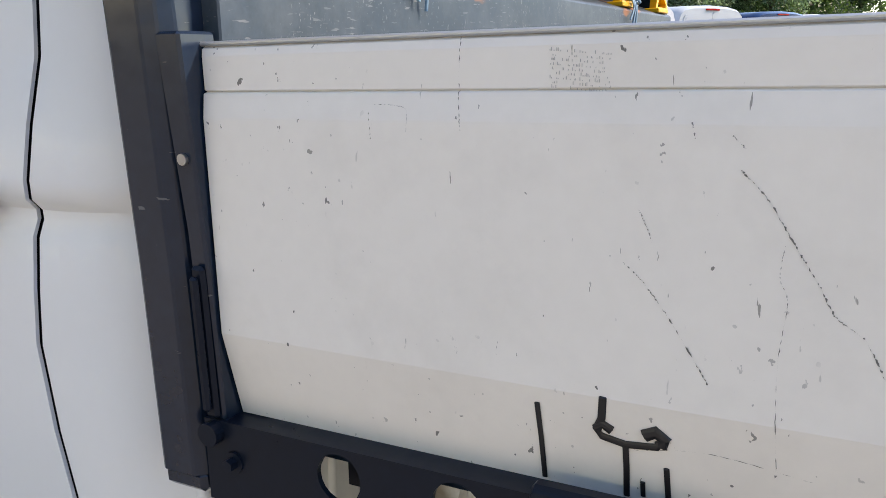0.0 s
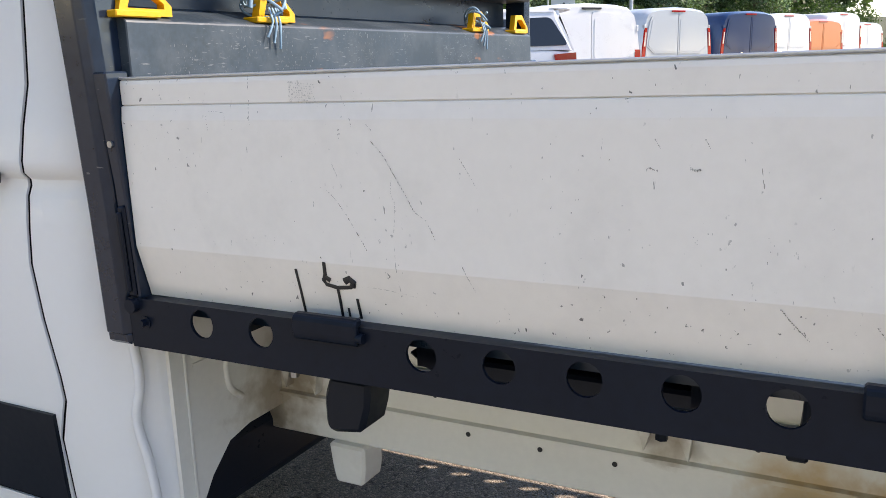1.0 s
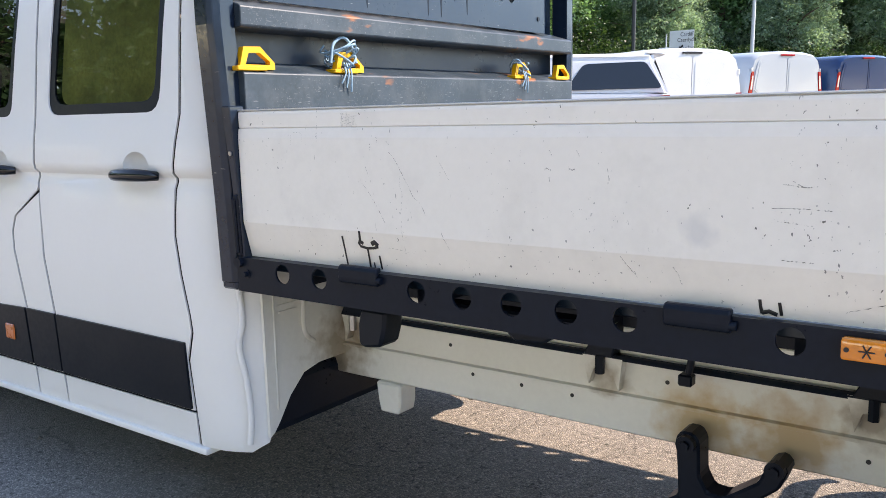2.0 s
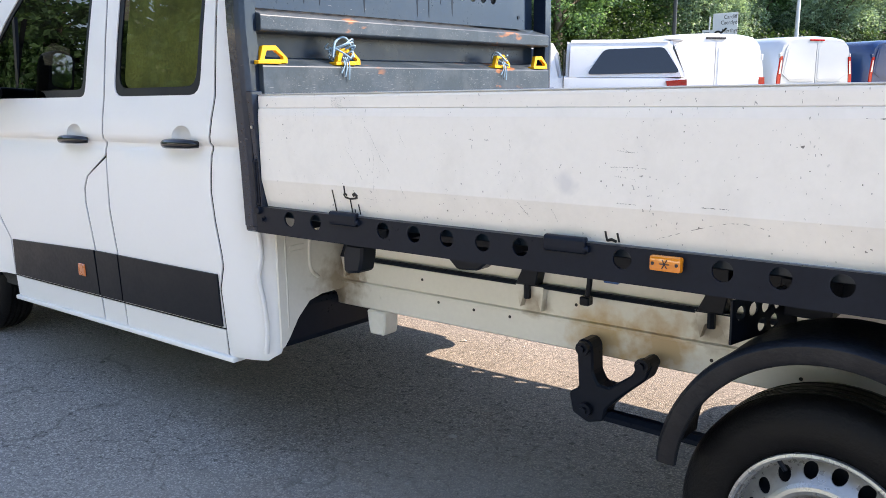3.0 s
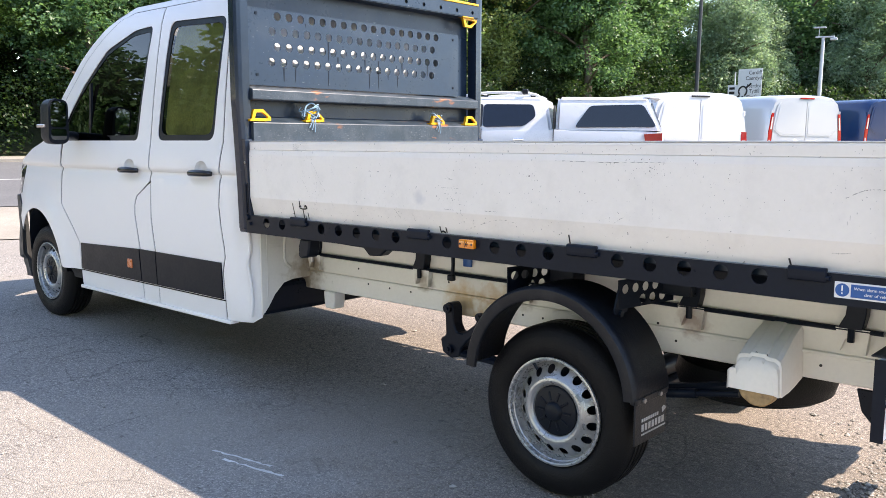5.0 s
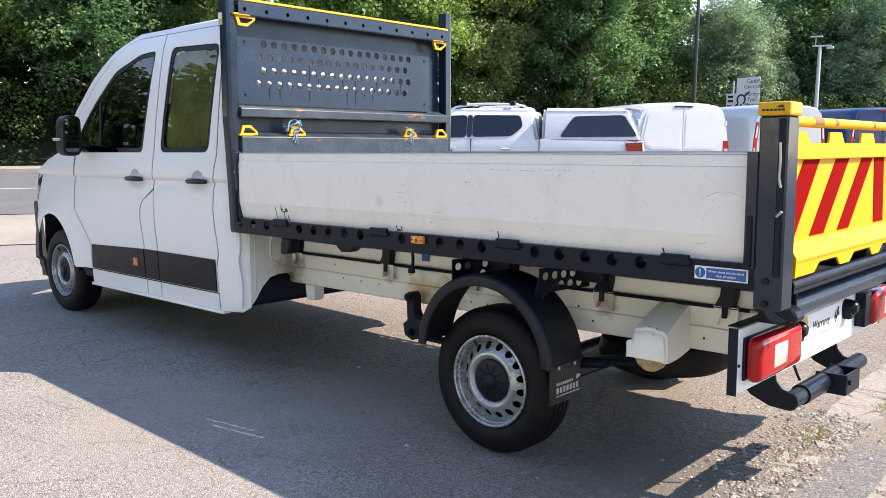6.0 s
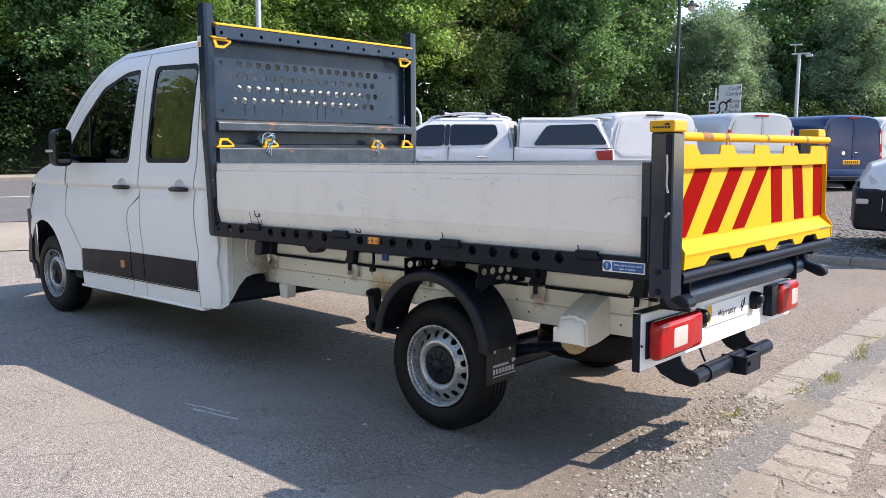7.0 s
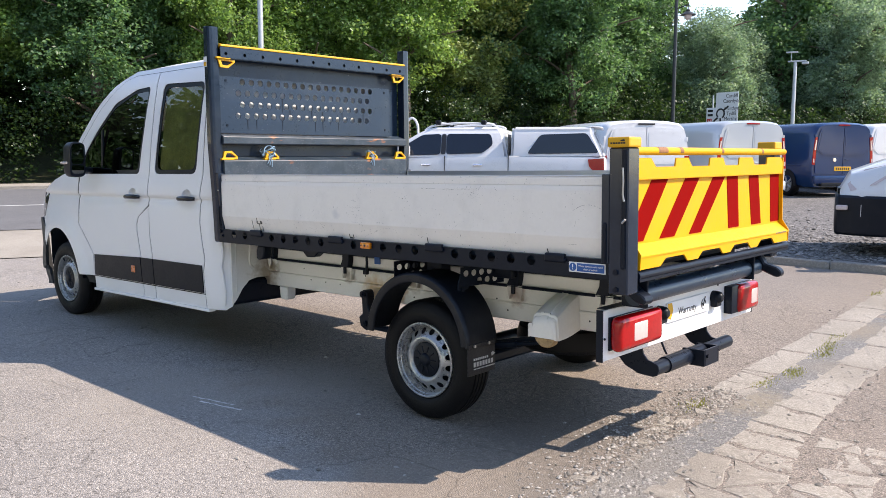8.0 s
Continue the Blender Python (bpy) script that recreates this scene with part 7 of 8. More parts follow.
def van_wheel(parent, x, y, s, r=0.34):
    b = bmesh.new()
    revolve(b, [(h_r, s * h) for h_r, h in ((0.22, 0.03), (0.24, 0.0), (0.30, -0.005), (0.33, 0.02), (0.34, 0.05), (0.34, 0.18), (0.32, 0.21), (0.2, 0.21))], (x, y, r), "y", 28)
    t = part("wheel", b, RUBBER, parent, smooth=50)
    b = bmesh.new()
    revolve(b, [(q, s * h) for q, h in ((0.0, 0.03), (0.06, 0.03), (0.08, 0.05), (0.19, 0.035), (0.215, 0.02), (0.222, 0.03))], (x, y, r), "y", 28)
    for i in range(5):
        a = 2 * math.pi * i / 5
        rod(b, (x + 0.05 * math.cos(a), y + s * 0.03, r + 0.05 * math.sin(a)), (x + 0.2 * math.cos(a), y + s * 0.022, r + 0.2 * math.sin(a)), 0.028, 6)
    part("rim", b, RIM, t, smooth=50)


def van(name, m, paint, label, H=1.985, L=5.0, glazed=False, tall_lamps=True, nose_detail=False, group=""):
    """A panel van; its tail is at x = 0 and it faces along x."""
    ob = tagged(empty(name, m), label, "van", group)
    k = H / 1.985
    top = [(0.0, H - 0.06), (0.10, H - 0.01), (0.6, H), (L - 2.1, H), (L - 1.75, H - 0.10), (L - 0.95, 1.22 * k), (L - 0.5, 1.08 * k), (L - 0.12, 0.95 * k), (L, 0.74 * k)]
    wid = [(0.0, 0.94), (0.06, 0.975), (0.3, 1.0), (L - 1.5, 1.0), (L - 0.7, 0.97), (L - 0.25, 0.88), (L, 0.70)]
    b = bmesh.new()
    rows = []
    for x in (0.0, 0.03, 0.10, 0.3, 0.6, 1.0, 2.0, L - 2.1, L - 1.9, L - 1.75, L - 1.35, L - 0.95, L - 0.7, L - 0.5, L - 0.25, L - 0.12, L - 0.04, L):
        tz, w = lerp(top, x), lerp(wid, x)
        half = [(y * w, 0.27 + (z - 0.27) * (tz - 0.27) / (1.985 - 0.27)) for y, z in VPROF]
        rows.append([Vector((x, y, z)) for y, z in half] + [Vector((x, -y, z)) for y, z in half[::-1][1:]])
    loft(b, rows, True, True)
    body = part("body", b, paint, ob, smooth=32)

    def ry(z):
        """Half width of the tail at a height."""
        zz = 0.27 + (z - 0.27) * (1.985 - 0.27) / (H - 0.06 - 0.27)
        return 0.94 * lerp([(q, y) for y, q in VPROF], zz)

    zs = [0.62 * k, 0.9 * k, 1.2 * k, 1.5 * k, 1.7 * k, 1.80 * k]
    for s in (1, -1):
        b = bmesh.new()
        pts = [(0.008 * s, z) for z in (0.62 * k, 1.84 * k)] + [(s * (ry(z) - 0.085), z) for z in zs[::-1]]
        prism(b, rounded(pts, 0.05, 3), "x", -0.018, 0.005)
        door = part("rear_door", b, paint, ob, smooth=30)
        b = bmesh.new()
        wz0, wz1 = 1.14 * k, 1.76 * k
        pts = [(s * 0.05, wz0), (s * (ry(wz0) - 0.30), wz0), (s * (ry(wz0) - 0.14), wz0 + 0.12), (s * (ry(wz1) - 0.13), wz1), (s * 0.05, wz1)]
        prism(b, rounded(pts, 0.05, 3), "x", -0.024, -0.0182)
        part("rear_glass" if glazed else "window_panel", b, PRIVACYBACK if glazed else paint, door, "dark rear window" if glazed else "", smooth=30)
        if nose_detail is False:
            b = bmesh.new()
            pts = [(s * 0.04, wz0 - 0.012), (s * (ry(wz0) - 0.30), wz0 - 0.012), (s * (ry(wz0) - 0.12), wz0 + 0.11), (s * (ry(wz0) - 0.105), wz0 + 0.10), (s * (ry(wz0) - 0.29), wz0 - 0.035), (s * 0.04, wz0 - 0.035)]
            prism(b, pts, "x", -0.030, -0.0182)
            part("swage", b, paint, door)
    for s in (1, -1):
        b = bmesh.new()
        if tall_lamps:
            pts = [(s * (ry(0.9) - 0.075), 0.86 * k), (s * (ry(0.9) + 0.005), 0.86 * k), (s * (ry(1.2) + 0.004), 1.2 * k), (s * (ry(1.55) + 0.003), 1.58 * k), (s * (ry(1.55) - 0.05), 1.58 * k), (s * (ry(1.3) - 0.065), 1.3 * k)]
        else:
            pts = [(s * (ry(0.9) - 0.12), 0.95 * k), (s * (ry(0.9) + 0.005), 0.95 * k), (s * (ry(1.2) + 0.004), 1.27 * k), (s * (ry(1.2) - 0.10), 1.27 * k)]
        prism(b, pts, "x", -0.022, 0.09)
        tl = part("tail_lamp", b, REDLENS, ob, "red tail lamp")
        b = bmesh.new()
        if tall_lamps:
            for z0, z1 in ((1.24, 1.5), (0.92, 1.02)):
                if z0 < 1:
                    part("reversing_lens", b, CLEARLENS, tl)
                    b = bmesh.new()
                prism(b, [(s * (ry(z0 * k) - 0.055), z0 * k), (s * (ry(z0 * k) - 0.015), z0 * k), (s * (ry(z1 * k) - 0.012), z1 * k), (s * (ry(z1 * k) - 0.04), z1 * k)], "x", -0.026, -0.0222)
        else:
            prism(b, [(s * (ry(1.0) - 0.10), 1.06 * k), (s * (ry(1.0) - 0.02), 1.06 * k), (s * (ry(1.1) - 0.02), 1.12 * k), (s * (ry(1.1) - 0.09), 1.12 * k)], "x", -0.026, -0.0222)
        part("reversing_lens", b, CLEARLENS, tl)
    b = bmesh.new()
    box(b, -0.028, 0.02, -0.17, 0.17, H - 0.105, H - 0.075, 0.005)
    part("brake_lamp", b, REDLENS if tall_lamps else BLACKINK, ob, "high red brake lamp")
    b = bmesh.new()
    box(b, -0.10, 0.02, -0.90, 0.90, 0.36, 0.58 * k, 0.03, 2)
    bump = part("rear_bumper", b, paint if tall_lamps else PLASTIC, ob, smooth=40)
    b = bmesh.new()
    box(b, -0.105, 0.0, -0.70, 0.70, 0.30, 0.40, 0.02, 2)
    part("bumper_trim", b, PLASTIC, bump)
    b = bmesh.new()
    box(b, -0.03, -0.0185, -0.26, 0.26, 0.70 * k, 0.81 * k, 0.003)
    pl = part("number_plate", b, YELLOW, ob, "yellow number plate drawn with plain bars")
    for i in range(7):
        b = bmesh.new()
        y = -0.20 + i * 0.062
        box(b, -0.0325, -0.0302, y, y + 0.036, 0.725 * k, 0.785 * k)
        part("plate_bar", b, BLACKINK, pl)
    b = bmesh.new()
    box(b, -0.05, -0.0185, -0.20, -0.05, 0.985 * k, 1.015 * k, 0.008)
    part("handle", b, paint, ob)
    b = bmesh.new()
    rod(b, (-0.03, 0.26, 0.99 * k), (-0.0185, 0.26, 0.99 * k), 0.05, 16)
    part("badge", b, CHROME, ob, "plain round badge")
    for s in (1, -1):
        for z in (1.55 * k, 0.8 * k):
            b = bmesh.new()
            box(b, -0.01, 0.06, *sorted((s * (ry(z) - 0.02), s * (ry(z) + 0.015))), z, z + 0.09, 0.006)
            part("door_hinge", b, paint, ob)
        for x in (0.95, L - 1.0):
            van_wheel(ob, x, s * 0.985, -s)
            b = bmesh.new()
            revolve(b, [(0.30, 0), (0.405, 0), (0.405, -s * 0.012), (0.30, -s * 0.012)], (x, s * 0.988, 0.34), "y", 24, radians(-8), radians(188))
            part("arch_trim", b, PLASTIC, ob)
        b = bmesh.new()
        yy = lambda z: s * (lerp([(q, y) for y, q in VPROF], 0.27 + (z - 0.27) / k) + 0.004)
        zz0, zz1 = 1.18 * k, 1.66 * k
        vs = [b.verts.new(q) for q in ((L - 1.95, yy(zz0), zz0), (L - 1.05, yy(zz0) * 0.985, zz0 + 0.03), (L - 1.72, yy(zz1), zz1), (L - 1.95, yy(zz1), zz1))]
        b.faces.new(vs)
        part("cab_glass", b, PRIVACYBACK, ob, "dark cab window")
        b = bmesh.new()
        box(b, L - 1.35, L - 1.15, *sorted((s * 1.0, s * 1.17)), 1.16 * k, 1.42 * k, 0.04, 2)
        part("mirror", b, PLASTIC, ob)
        b = bmesh.new()
        box(b, 0.35, L - 2.1, *sorted((s * 0.984, s * 0.994)), 0.83 * k, 0.855 * k, 0.003)
        part("side_rail", b, BLACKINK if paint is VANSILVER else paint, ob)
    # front
    b = bmesh.new()
    if nose_detail:
        xs_ = (L - 0.95, L - 0.6, L - 0.35, L - 0.15, L - 0.02, L + 0.05)
        prism(b, [(x, 1.0 * lerp(wid, x) + 0.012) for x in xs_] + [(x, -1.0 * lerp(wid, x) - 0.012) for x in xs_[::-1]], "z", 0.24, 0.67 * k, 0.03)
    else:
        box(b, L - 0.26, L + 0.06, -0.80, 0.80, 0.26, 0.66 * k, 0.08, 3)
    fb = part("front_bumper", b, PLASTIC, ob, "black front bumper", smooth=40)
    b = bmesh.new()
    rows = []
    for y in (-0.72, -0.4, 0.0, 0.4, 0.72):
        rows.append([Vector((L - 1.72 - 0.05 * abs(y), y * 0.97, H - 0.12)), Vector((L - 1.3 - 0.08 * abs(y), y, 1.58 * k)), Vector((L - 0.92 - 0.12 * abs(y), y * 1.06, 1.24 * k))])
    loft(b, rows)
    bmesh.ops.translate(b, verts=b.verts, vec=(0.03, 0, 0.012))
    part("windscreen", b, PRIVACYBACK, ob, "dark windscreen", smooth=40)
    for s in (1, -1):
        b = bmesh.new()
        w = lambda x: lerp(wid, x)
        vs = []
        for x, z in ((L - 0.14, 0.72), (L - 0.10, 0.80), (L - 0.30, 0.97), (L - 0.72, 1.06), (L - 0.80, 1.03), (L - 0.42, 0.80)):
            zf = 0.27 + (z * k - 0.27) * (1.985 - 0.27) / (lerp(top, x) - 0.27)
            vs.append(b.verts.new((x + 0.02, s * (lerp([(q, y) for y, q in VPROF], zf) * w(x) + 0.008), z * k)))
        b.faces.new(vs)
        part("headlamp", b, CLEARLENS, ob, "clear headlamp")
        b = bmesh.new()
        box(b, L - 0.10, L + 0.045, *sorted((s * 0.62, s * 0.815)), 0.50 * k, 0.56 * k, 0.02, 2)
        part("fog_lamp", b, CLEARLENS, fb)
    b = bmesh.new()
    box(b, L - 0.03, L + 0.03, -0.45, 0.45, 0.68 * k, 0.74 * k, 0.01)
    part("grille", b, PLASTIC, ob)
    return ob


PRIVACYBACK = mat("dark_glass_panel", (0.006, 0.011, 0.022), 0.05, noise_amt=0.02, spec=0.5, rough_var=0.01)


def parked(x, y, deg):
    return pose(x, y, ground_z(x, y) + 0.10, 0, 0, deg)


VH = 146.0
ROW = "vans parked in a row"
van("panel_van", parked(-2.98, 11.5, VH - 3), VANWHITE, "plain white panel van seen from its blank rear doors", H=1.93, tall_lamps=False, group=ROW)
van("panel_van", parked(-2.74, 16.07, VH + 2), VANSILVER, "pale silver panel van with tall rear lamps", group=ROW)
van("panel_van", parked(-2.04, 20.37, VH), VANBLUE, "dark blue panel van with tall rear lamps", group=ROW)
van("panel_van", parked(-1.55, 23.5, VH), VANWHITE, "white panel van beside the blue one", group=ROW)
van("panel_van", parked(-0.95, 26.5, VH), VANORANGE, "orange van half hidden between white vans", L=4.4, H=1.85, group=ROW)
van("panel_van", parked(-0.6, 29.7, VH), VANWHITE, "tall white panel van behind the orange one", H=2.1, group=ROW)
van("panel_van", parked(0.0, 32.8, VH), VANWHITE, "white van at the far end of the row", H=1.8, group=ROW)
near_dir = math.degrees(math.atan2(-0.30, -0.95))
nl = 5.3
nvx, nvy = 1.38, 9.05
van("parked_van", parked(nvx + nl * 0.95, nvy + nl * 0.30, near_dir), VANWHITE, "white van with black bumper, nose over the gravel", H=2.25, L=nl, nose_detail=True)


def pickup(m):
    ob = tagged(empty("pickup_truck", m), "white double cab pickup with a hardtop canopy and roof rails", "pickup")
    b = bmesh.new()
    L = 5.2
    rows = []
    for x, w, zt, zb in ((0.0, 0.86, 1.28, 0.55), (0.04, 0.90, 1.33, 0.50), (0.3, 0.925, 1.35, 0.50), (1.55, 0.925, 1.35, 0.50), (3.4, 0.925, 1.32, 0.47), (3.9, 0.925, 1.27, 0.46), (4.7, 0.90, 1.18, 0.45), (5.05, 0.82, 1.05, 0.45), (5.2, 0.66, 0.88, 0.46)):
        half = [(w * 0.93, zb), (w, zb + 0.10), (w * 1.01, zb + 0.32), (w * 0.995, zt - 0.14), (w * 0.96, zt - 0.02), (w * 0.90, zt), (0.0, zt + 0.02)]
        rows.append([Vector((x, y, z)) for y, z in half] + [Vector((x, -y, z)) for y, z in half[::-1][1:]])
    loft(b, rows, True, True)
    part("body", b, VANWHITE, ob, smooth=35)
    def upper(nm, st, material, lab):
        b = bmesh.new()
        rows = []
        for x0, x1, w, z in st:
            rows.append([Vector((x0, -w, z)), Vector((x0, w, z)), Vector((x1, w * 0.99, z)), Vector((x1, -w * 0.99, z))])
        loft(b, rows, False, True, closed=True)
        bmesh.ops.bevel(b, geom=[e for e in b.edges if abs(e.verts[0].co.z - e.verts[1].co.z) > 0.2 or min(e.verts[0].co.z, e.verts[1].co.z) > 1.7], offset=0.05, segments=3, affect="EDGES")
        return part(nm, b, material, ob, lab, smooth=40)
    upper("canopy", ((0.02, 1.58, 0.88, 1.34), (0.22, 1.57, 0.81, 1.76), (0.20, 1.56, 0.77, 1.83)), VANWHITE, "white hardtop canopy")
    upper("cab_top", ((1.62, 3.95, 0.89, 1.31), (1.72, 3.15, 0.74, 1.76), (1.80, 2.98, 0.68, 1.83)), VANWHITE, "white cab roof")
    for s in (1, -1):
        def side_pt(x, z, z0=1.32, w0=0.89, w1=0.745, z1=1.76):
            return (x, s * (w0 + (w1 - w0) * (z - z0) / (z1 - z0) + 0.008), z)
        for nm, pts, cw in (("rear_door_glass", [(2.06, 1.385), (2.69, 1.365), (2.69, 1.715), (1.93, 1.715), (1.88, 1.53)], (0.89, 0.745)), ("front_door_glass", [(2.79, 1.36), (3.72, 1.335), (3.42, 1.52), (3.12, 1.70), (2.79, 1.715)], (0.89, 0.745)), ("pillar_trim", [(2.70, 1.365), (2.78, 1.36), (2.78, 1.715), (2.70, 1.715)], (0.889, 0.744)), ("canopy_glass", [(0.10, 1.395), (1.30, 1.375), (1.08, 1.70), (0.31, 1.725)], (0.885, 0.815))):
            b = bmesh.new()
            lo = [b.verts.new(side_pt(x, z, w0=cw[0], w1=cw[1])) for x, z in rounded(pts, 0.06, 3)]
            b.faces.new(lo)
            r = bmesh.ops.extrude_face_region(b, geom=list(b.faces))
            bmesh.ops.translate(b, vec=(0, -s * 0.02, 0), verts=[v for v in r["geom"] if isinstance(v, bmesh.types.BMVert)])
            part(nm, b, BLACKINK if nm == "pillar_trim" else PRIVACYBACK, ob, "black pillar trim" if nm == "pillar_trim" else "dark window")
        b = bmesh.new()
        sweep(b, smooth_pts([(1.85, s * 0.60, 1.83), (1.98, s * 0.60, 1.88), (2.5, s * 0.60, 1.90), (2.95, s * 0.60, 1.86), (3.12, s * 0.60, 1.78)], 4), 0.02, 8)
        part("roof_rail", b, VANWHITE, ob, "white roof rail", smooth=50)
        b = bmesh.new()
        prism(b, [(0.0, 0.98), (0.12, 1.0), (0.26, 1.18), (0.28, 1.29), (0.02, 1.31)], "y", *sorted((s * 0.80, s * 0.945)))
        part("tail_lamp", b, REDLENS, ob, "red tail lamp")
        for x in (1.05, 4.2):
            van_wheel(ob, x, s * 0.93, -s, 0.38)
            b = bmesh.new()
            revolve(b, [(0.40, 0), (0.47, 0), (0.47, -s * 0.02), (0.40, -s * 0.02)], (x, s * 0.945, 0.40), "y", 24, radians(0), radians(180))
            part("arch_flare", b, VANWHITE, ob)
        for x in (2.05, 2.95):
            b = bmesh.new()
            box(b, x, x + 0.16, *sorted((s * 0.93, s * 0.965)), 1.17, 1.20, 0.01)
            part("door_handle", b, CHROME, ob)
        b = bmesh.new()
        box(b, 3.30, 3.50, *sorted((s * 0.93, s * 1.12)), 1.32, 1.52, 0.04, 2)
        part("door_mirror", b, VANWHITE, ob)
        b = bmesh.new()
        box(b, 1.60, 1.612, *sorted((s * 0.60, s * 0.937)), 0.6, 1.70)
        part("bed_gap", b, BLACKINK, ob)
        b = bmesh.new()
        box(b, 2.70, 2.708, *sorted((s * 0.60, s * 0.9375)), 0.55, 1.34)
        part("door_gap", b, BLACKINK, ob)
    for x in (2.05, 2.85):
        b = bmesh.new()
        box(b, x, x + 0.05, -0.66, 0.66, 1.90, 1.93, 0.008)
        bar = part("roof_bar", b, GREYPOLE, ob, "grey roof bar")
        for y in (-0.62, 0.62):
            b = bmesh.new()
            box(b, x - 0.02, x + 0.07, y - 0.05, y + 0.05, 1.87, 1.95, 0.015)
            part("bar_clamp", b, PLASTIC, bar, "black clamp")
    b = bmesh.new()
    prism(b, [(0.06, 1.80), (0.30, 1.825), (0.30, 1.842), (0.10, 1.838), (0.05, 1.82)], "y", -0.74, 0.74, 0.01)
    part("canopy_spoiler", b, VANWHITE, ob, "white lip over the canopy's tail", smooth=40)
    b = bmesh.new()
    vs = [b.verts.new(q) for q in ((0.035, -0.74, 1.40), (0.035, 0.74, 1.40), (0.175, 0.67, 1.76), (0.175, -0.67, 1.76))]
    b.faces.new(vs)
    part("canopy_rear_glass", b, PRIVACYBACK, ob, "dark window")
    b = bmesh.new()
    sweep(b, smooth_pts([(3.62, 0.45, 1.62), (3.55, 0.45, 1.86), (3.40, 0.45, 2.0), (3.30, 0.45, 1.90), (3.28, 0.45, 1.72)], 4), 0.022, 8)
    part("roof_beacon", b, VANWHITE, ob, "white hoop on the cab roof", smooth=50)
    b = bmesh.new()
    box(b, -0.10, 0.05, -0.85, 0.85, 0.45, 0.62, 0.03, 2)
    part("rear_bumper", b, CHROME, ob)
    return ob


pickup(parked(-2.72, 9.62, math.degrees(math.atan2(-0.50, -0.86))) @ Matrix.Translation((0, 0, -0.085)))

# ---- signs and lamps along the road ----
def pole(b, x, y, z0, z1, r):
    rod(b, (x, y, z0), (x, y, z1), r, 12, r * 0.75)


gz = ground_z(0, 40)
sign = tagged(empty("road_sign", pose(-14.05, 40.0, 0, 0, 0, -14)), "white direction sign with a black roundabout diagram on posts", "road sign")
b = bmesh.new()
box(b, -0.45, 0.95, -0.03, 0.0, 2.55, 4.72, 0.01)
box(b, -1.05, -0.4505, -0.03, 0.0, 2.55, 3.95, 0.01)
part("sign_face", b, SIGNWHITE, sign)
b = bmesh.new()
for x in (-0.7, 0.6):
    pole(b, x, 0.06, gz - 0.2, 4.6, 0.05)
part("sign_post", b, GREYPOLE, sign)
b = bmesh.new()
sweep(b, [(-0.12 + 0.24 * math.cos(a), -0.036, 3.62 + 0.24 * math.sin(a)) for a in [radians(-60 + 285 * i / 20) for i in range(21)]], 0.045, 6)
rod(b, (0.08, -0.036, 3.80), (0.36, -0.036, 4.0), 0.05, 6)
rod(b, (-0.30, -0.036, 3.42), (-0.58, -0.036, 3.20), 0.05, 6)
rod(b, (-0.12, -0.036, 3.38), (-0.12, -0.036, 2.75), 0.05, 6)
part("roundabout_diagram", b, BLACKINK, sign)
SG = Matrix.Rotation(math.pi / 2, 4, "X")
for i, w_ in enumerate(("Cardiff", "Caerdydd", "Merthyr", "Tydfil", "Merthyr", "Tudful", "A470")):
    text_mesh(w_, 0.27, Matrix.Translation((0.55, -0.034, 4.52 - 0.265 * i - (0.12 if i > 1 else 0))) @ SG, BLACKINK, "lettering", sign)
for z in (3.72, 3.5):
    b = bmesh.new()
    box(b, -0.95, -0.62, -0.034, -0.031, z, z + 0.12)
    part("plain_bar", b, BLACKINK, sign)
b = bmesh.new()
box(b, -0.98, -0.68, -0.036, -0.031, 3.05, 3.37)
hs_ = part("hospital_panel", b, SIGNBACK, sign, "red hospital panel")
b = bmesh.new()
box(b, -1.02, -0.48, -0.036, -0.031, 2.72, 2.98)
part("red_panel", b, SIGNBACK, sign)
text_mesh("H", 0.30, Matrix.Translation((-0.83, -0.0385, 3.21)) @ SG, STICKERWHITE, "lettering", hs_)

lamp_a = tagged(empty("street_lamp", pose(-13.1, 32.5, 0, 0, 0, -20)), "black heritage street lamp with a hanging lantern", "street lamp")
b = bmesh.new()
pole(b, 0, 0, ground_z(0, 32) - 0.2, 8.9, 0.10)
part("pole", b, BLACKPOLE, lamp_a, smooth=50)
b = bmesh.new()
rod(b, (0, 0, 7.98), (0.78, 0, 8.05), 0.025, 8)
rod(b, (0.74, 0, 8.12), (0.74, 0, 7.86), 0.02, 8)
part("arm", b, BLACKPOLE, lamp_a)
b = bmesh.new()
revolve(b, [(0.03, 7.86), (0.10, 7.82), (0.09, 7.76), (0.20, 7.70), (0.34, 7.60), (0.33, 7.58), (0.18, 7.60)], (0.74, 0, 0), "z", 20)
part("lantern_hood", b, BLACKPOLE, lamp_a, smooth=40)
b = bmesh.new()
revolve(b, [(0.18, 7.60), (0.15, 7.45), (0.06, 7.38), (0.0, 7.37)], (0.74, 0, 0), "z", 20)
part("lantern_glass", b, CLEARLENS, lamp_a, smooth=40)

mast = tagged(empty("camera_mast", pose(-10.42, 40.0, 0, 0, 0, 10)), "grey galvanised mast with small equipment on its head", "mast")
b = bmesh.new()
pole(b, 0, 0, gz - 0.2, 6.05, 0.11)
part("pole", b, GREYPOLE, mast, smooth=50)
b = bmesh.new()
box(b, -0.35, 0.5, -0.06, 0.06, 6.05, 6.12, 0.01)
box(b, 0.30, 0.62, -0.08, 0.08, 5.92, 6.04, 0.02)
box(b, -0.45, 0.1, -0.10, 0.10, 6.50, 6.56, 0.01)
rod(b, (-0.2, 0, 6.12), (-0.2, 0, 6.5), 0.02, 6)
part("equipment", b, GREYPOLE, mast)

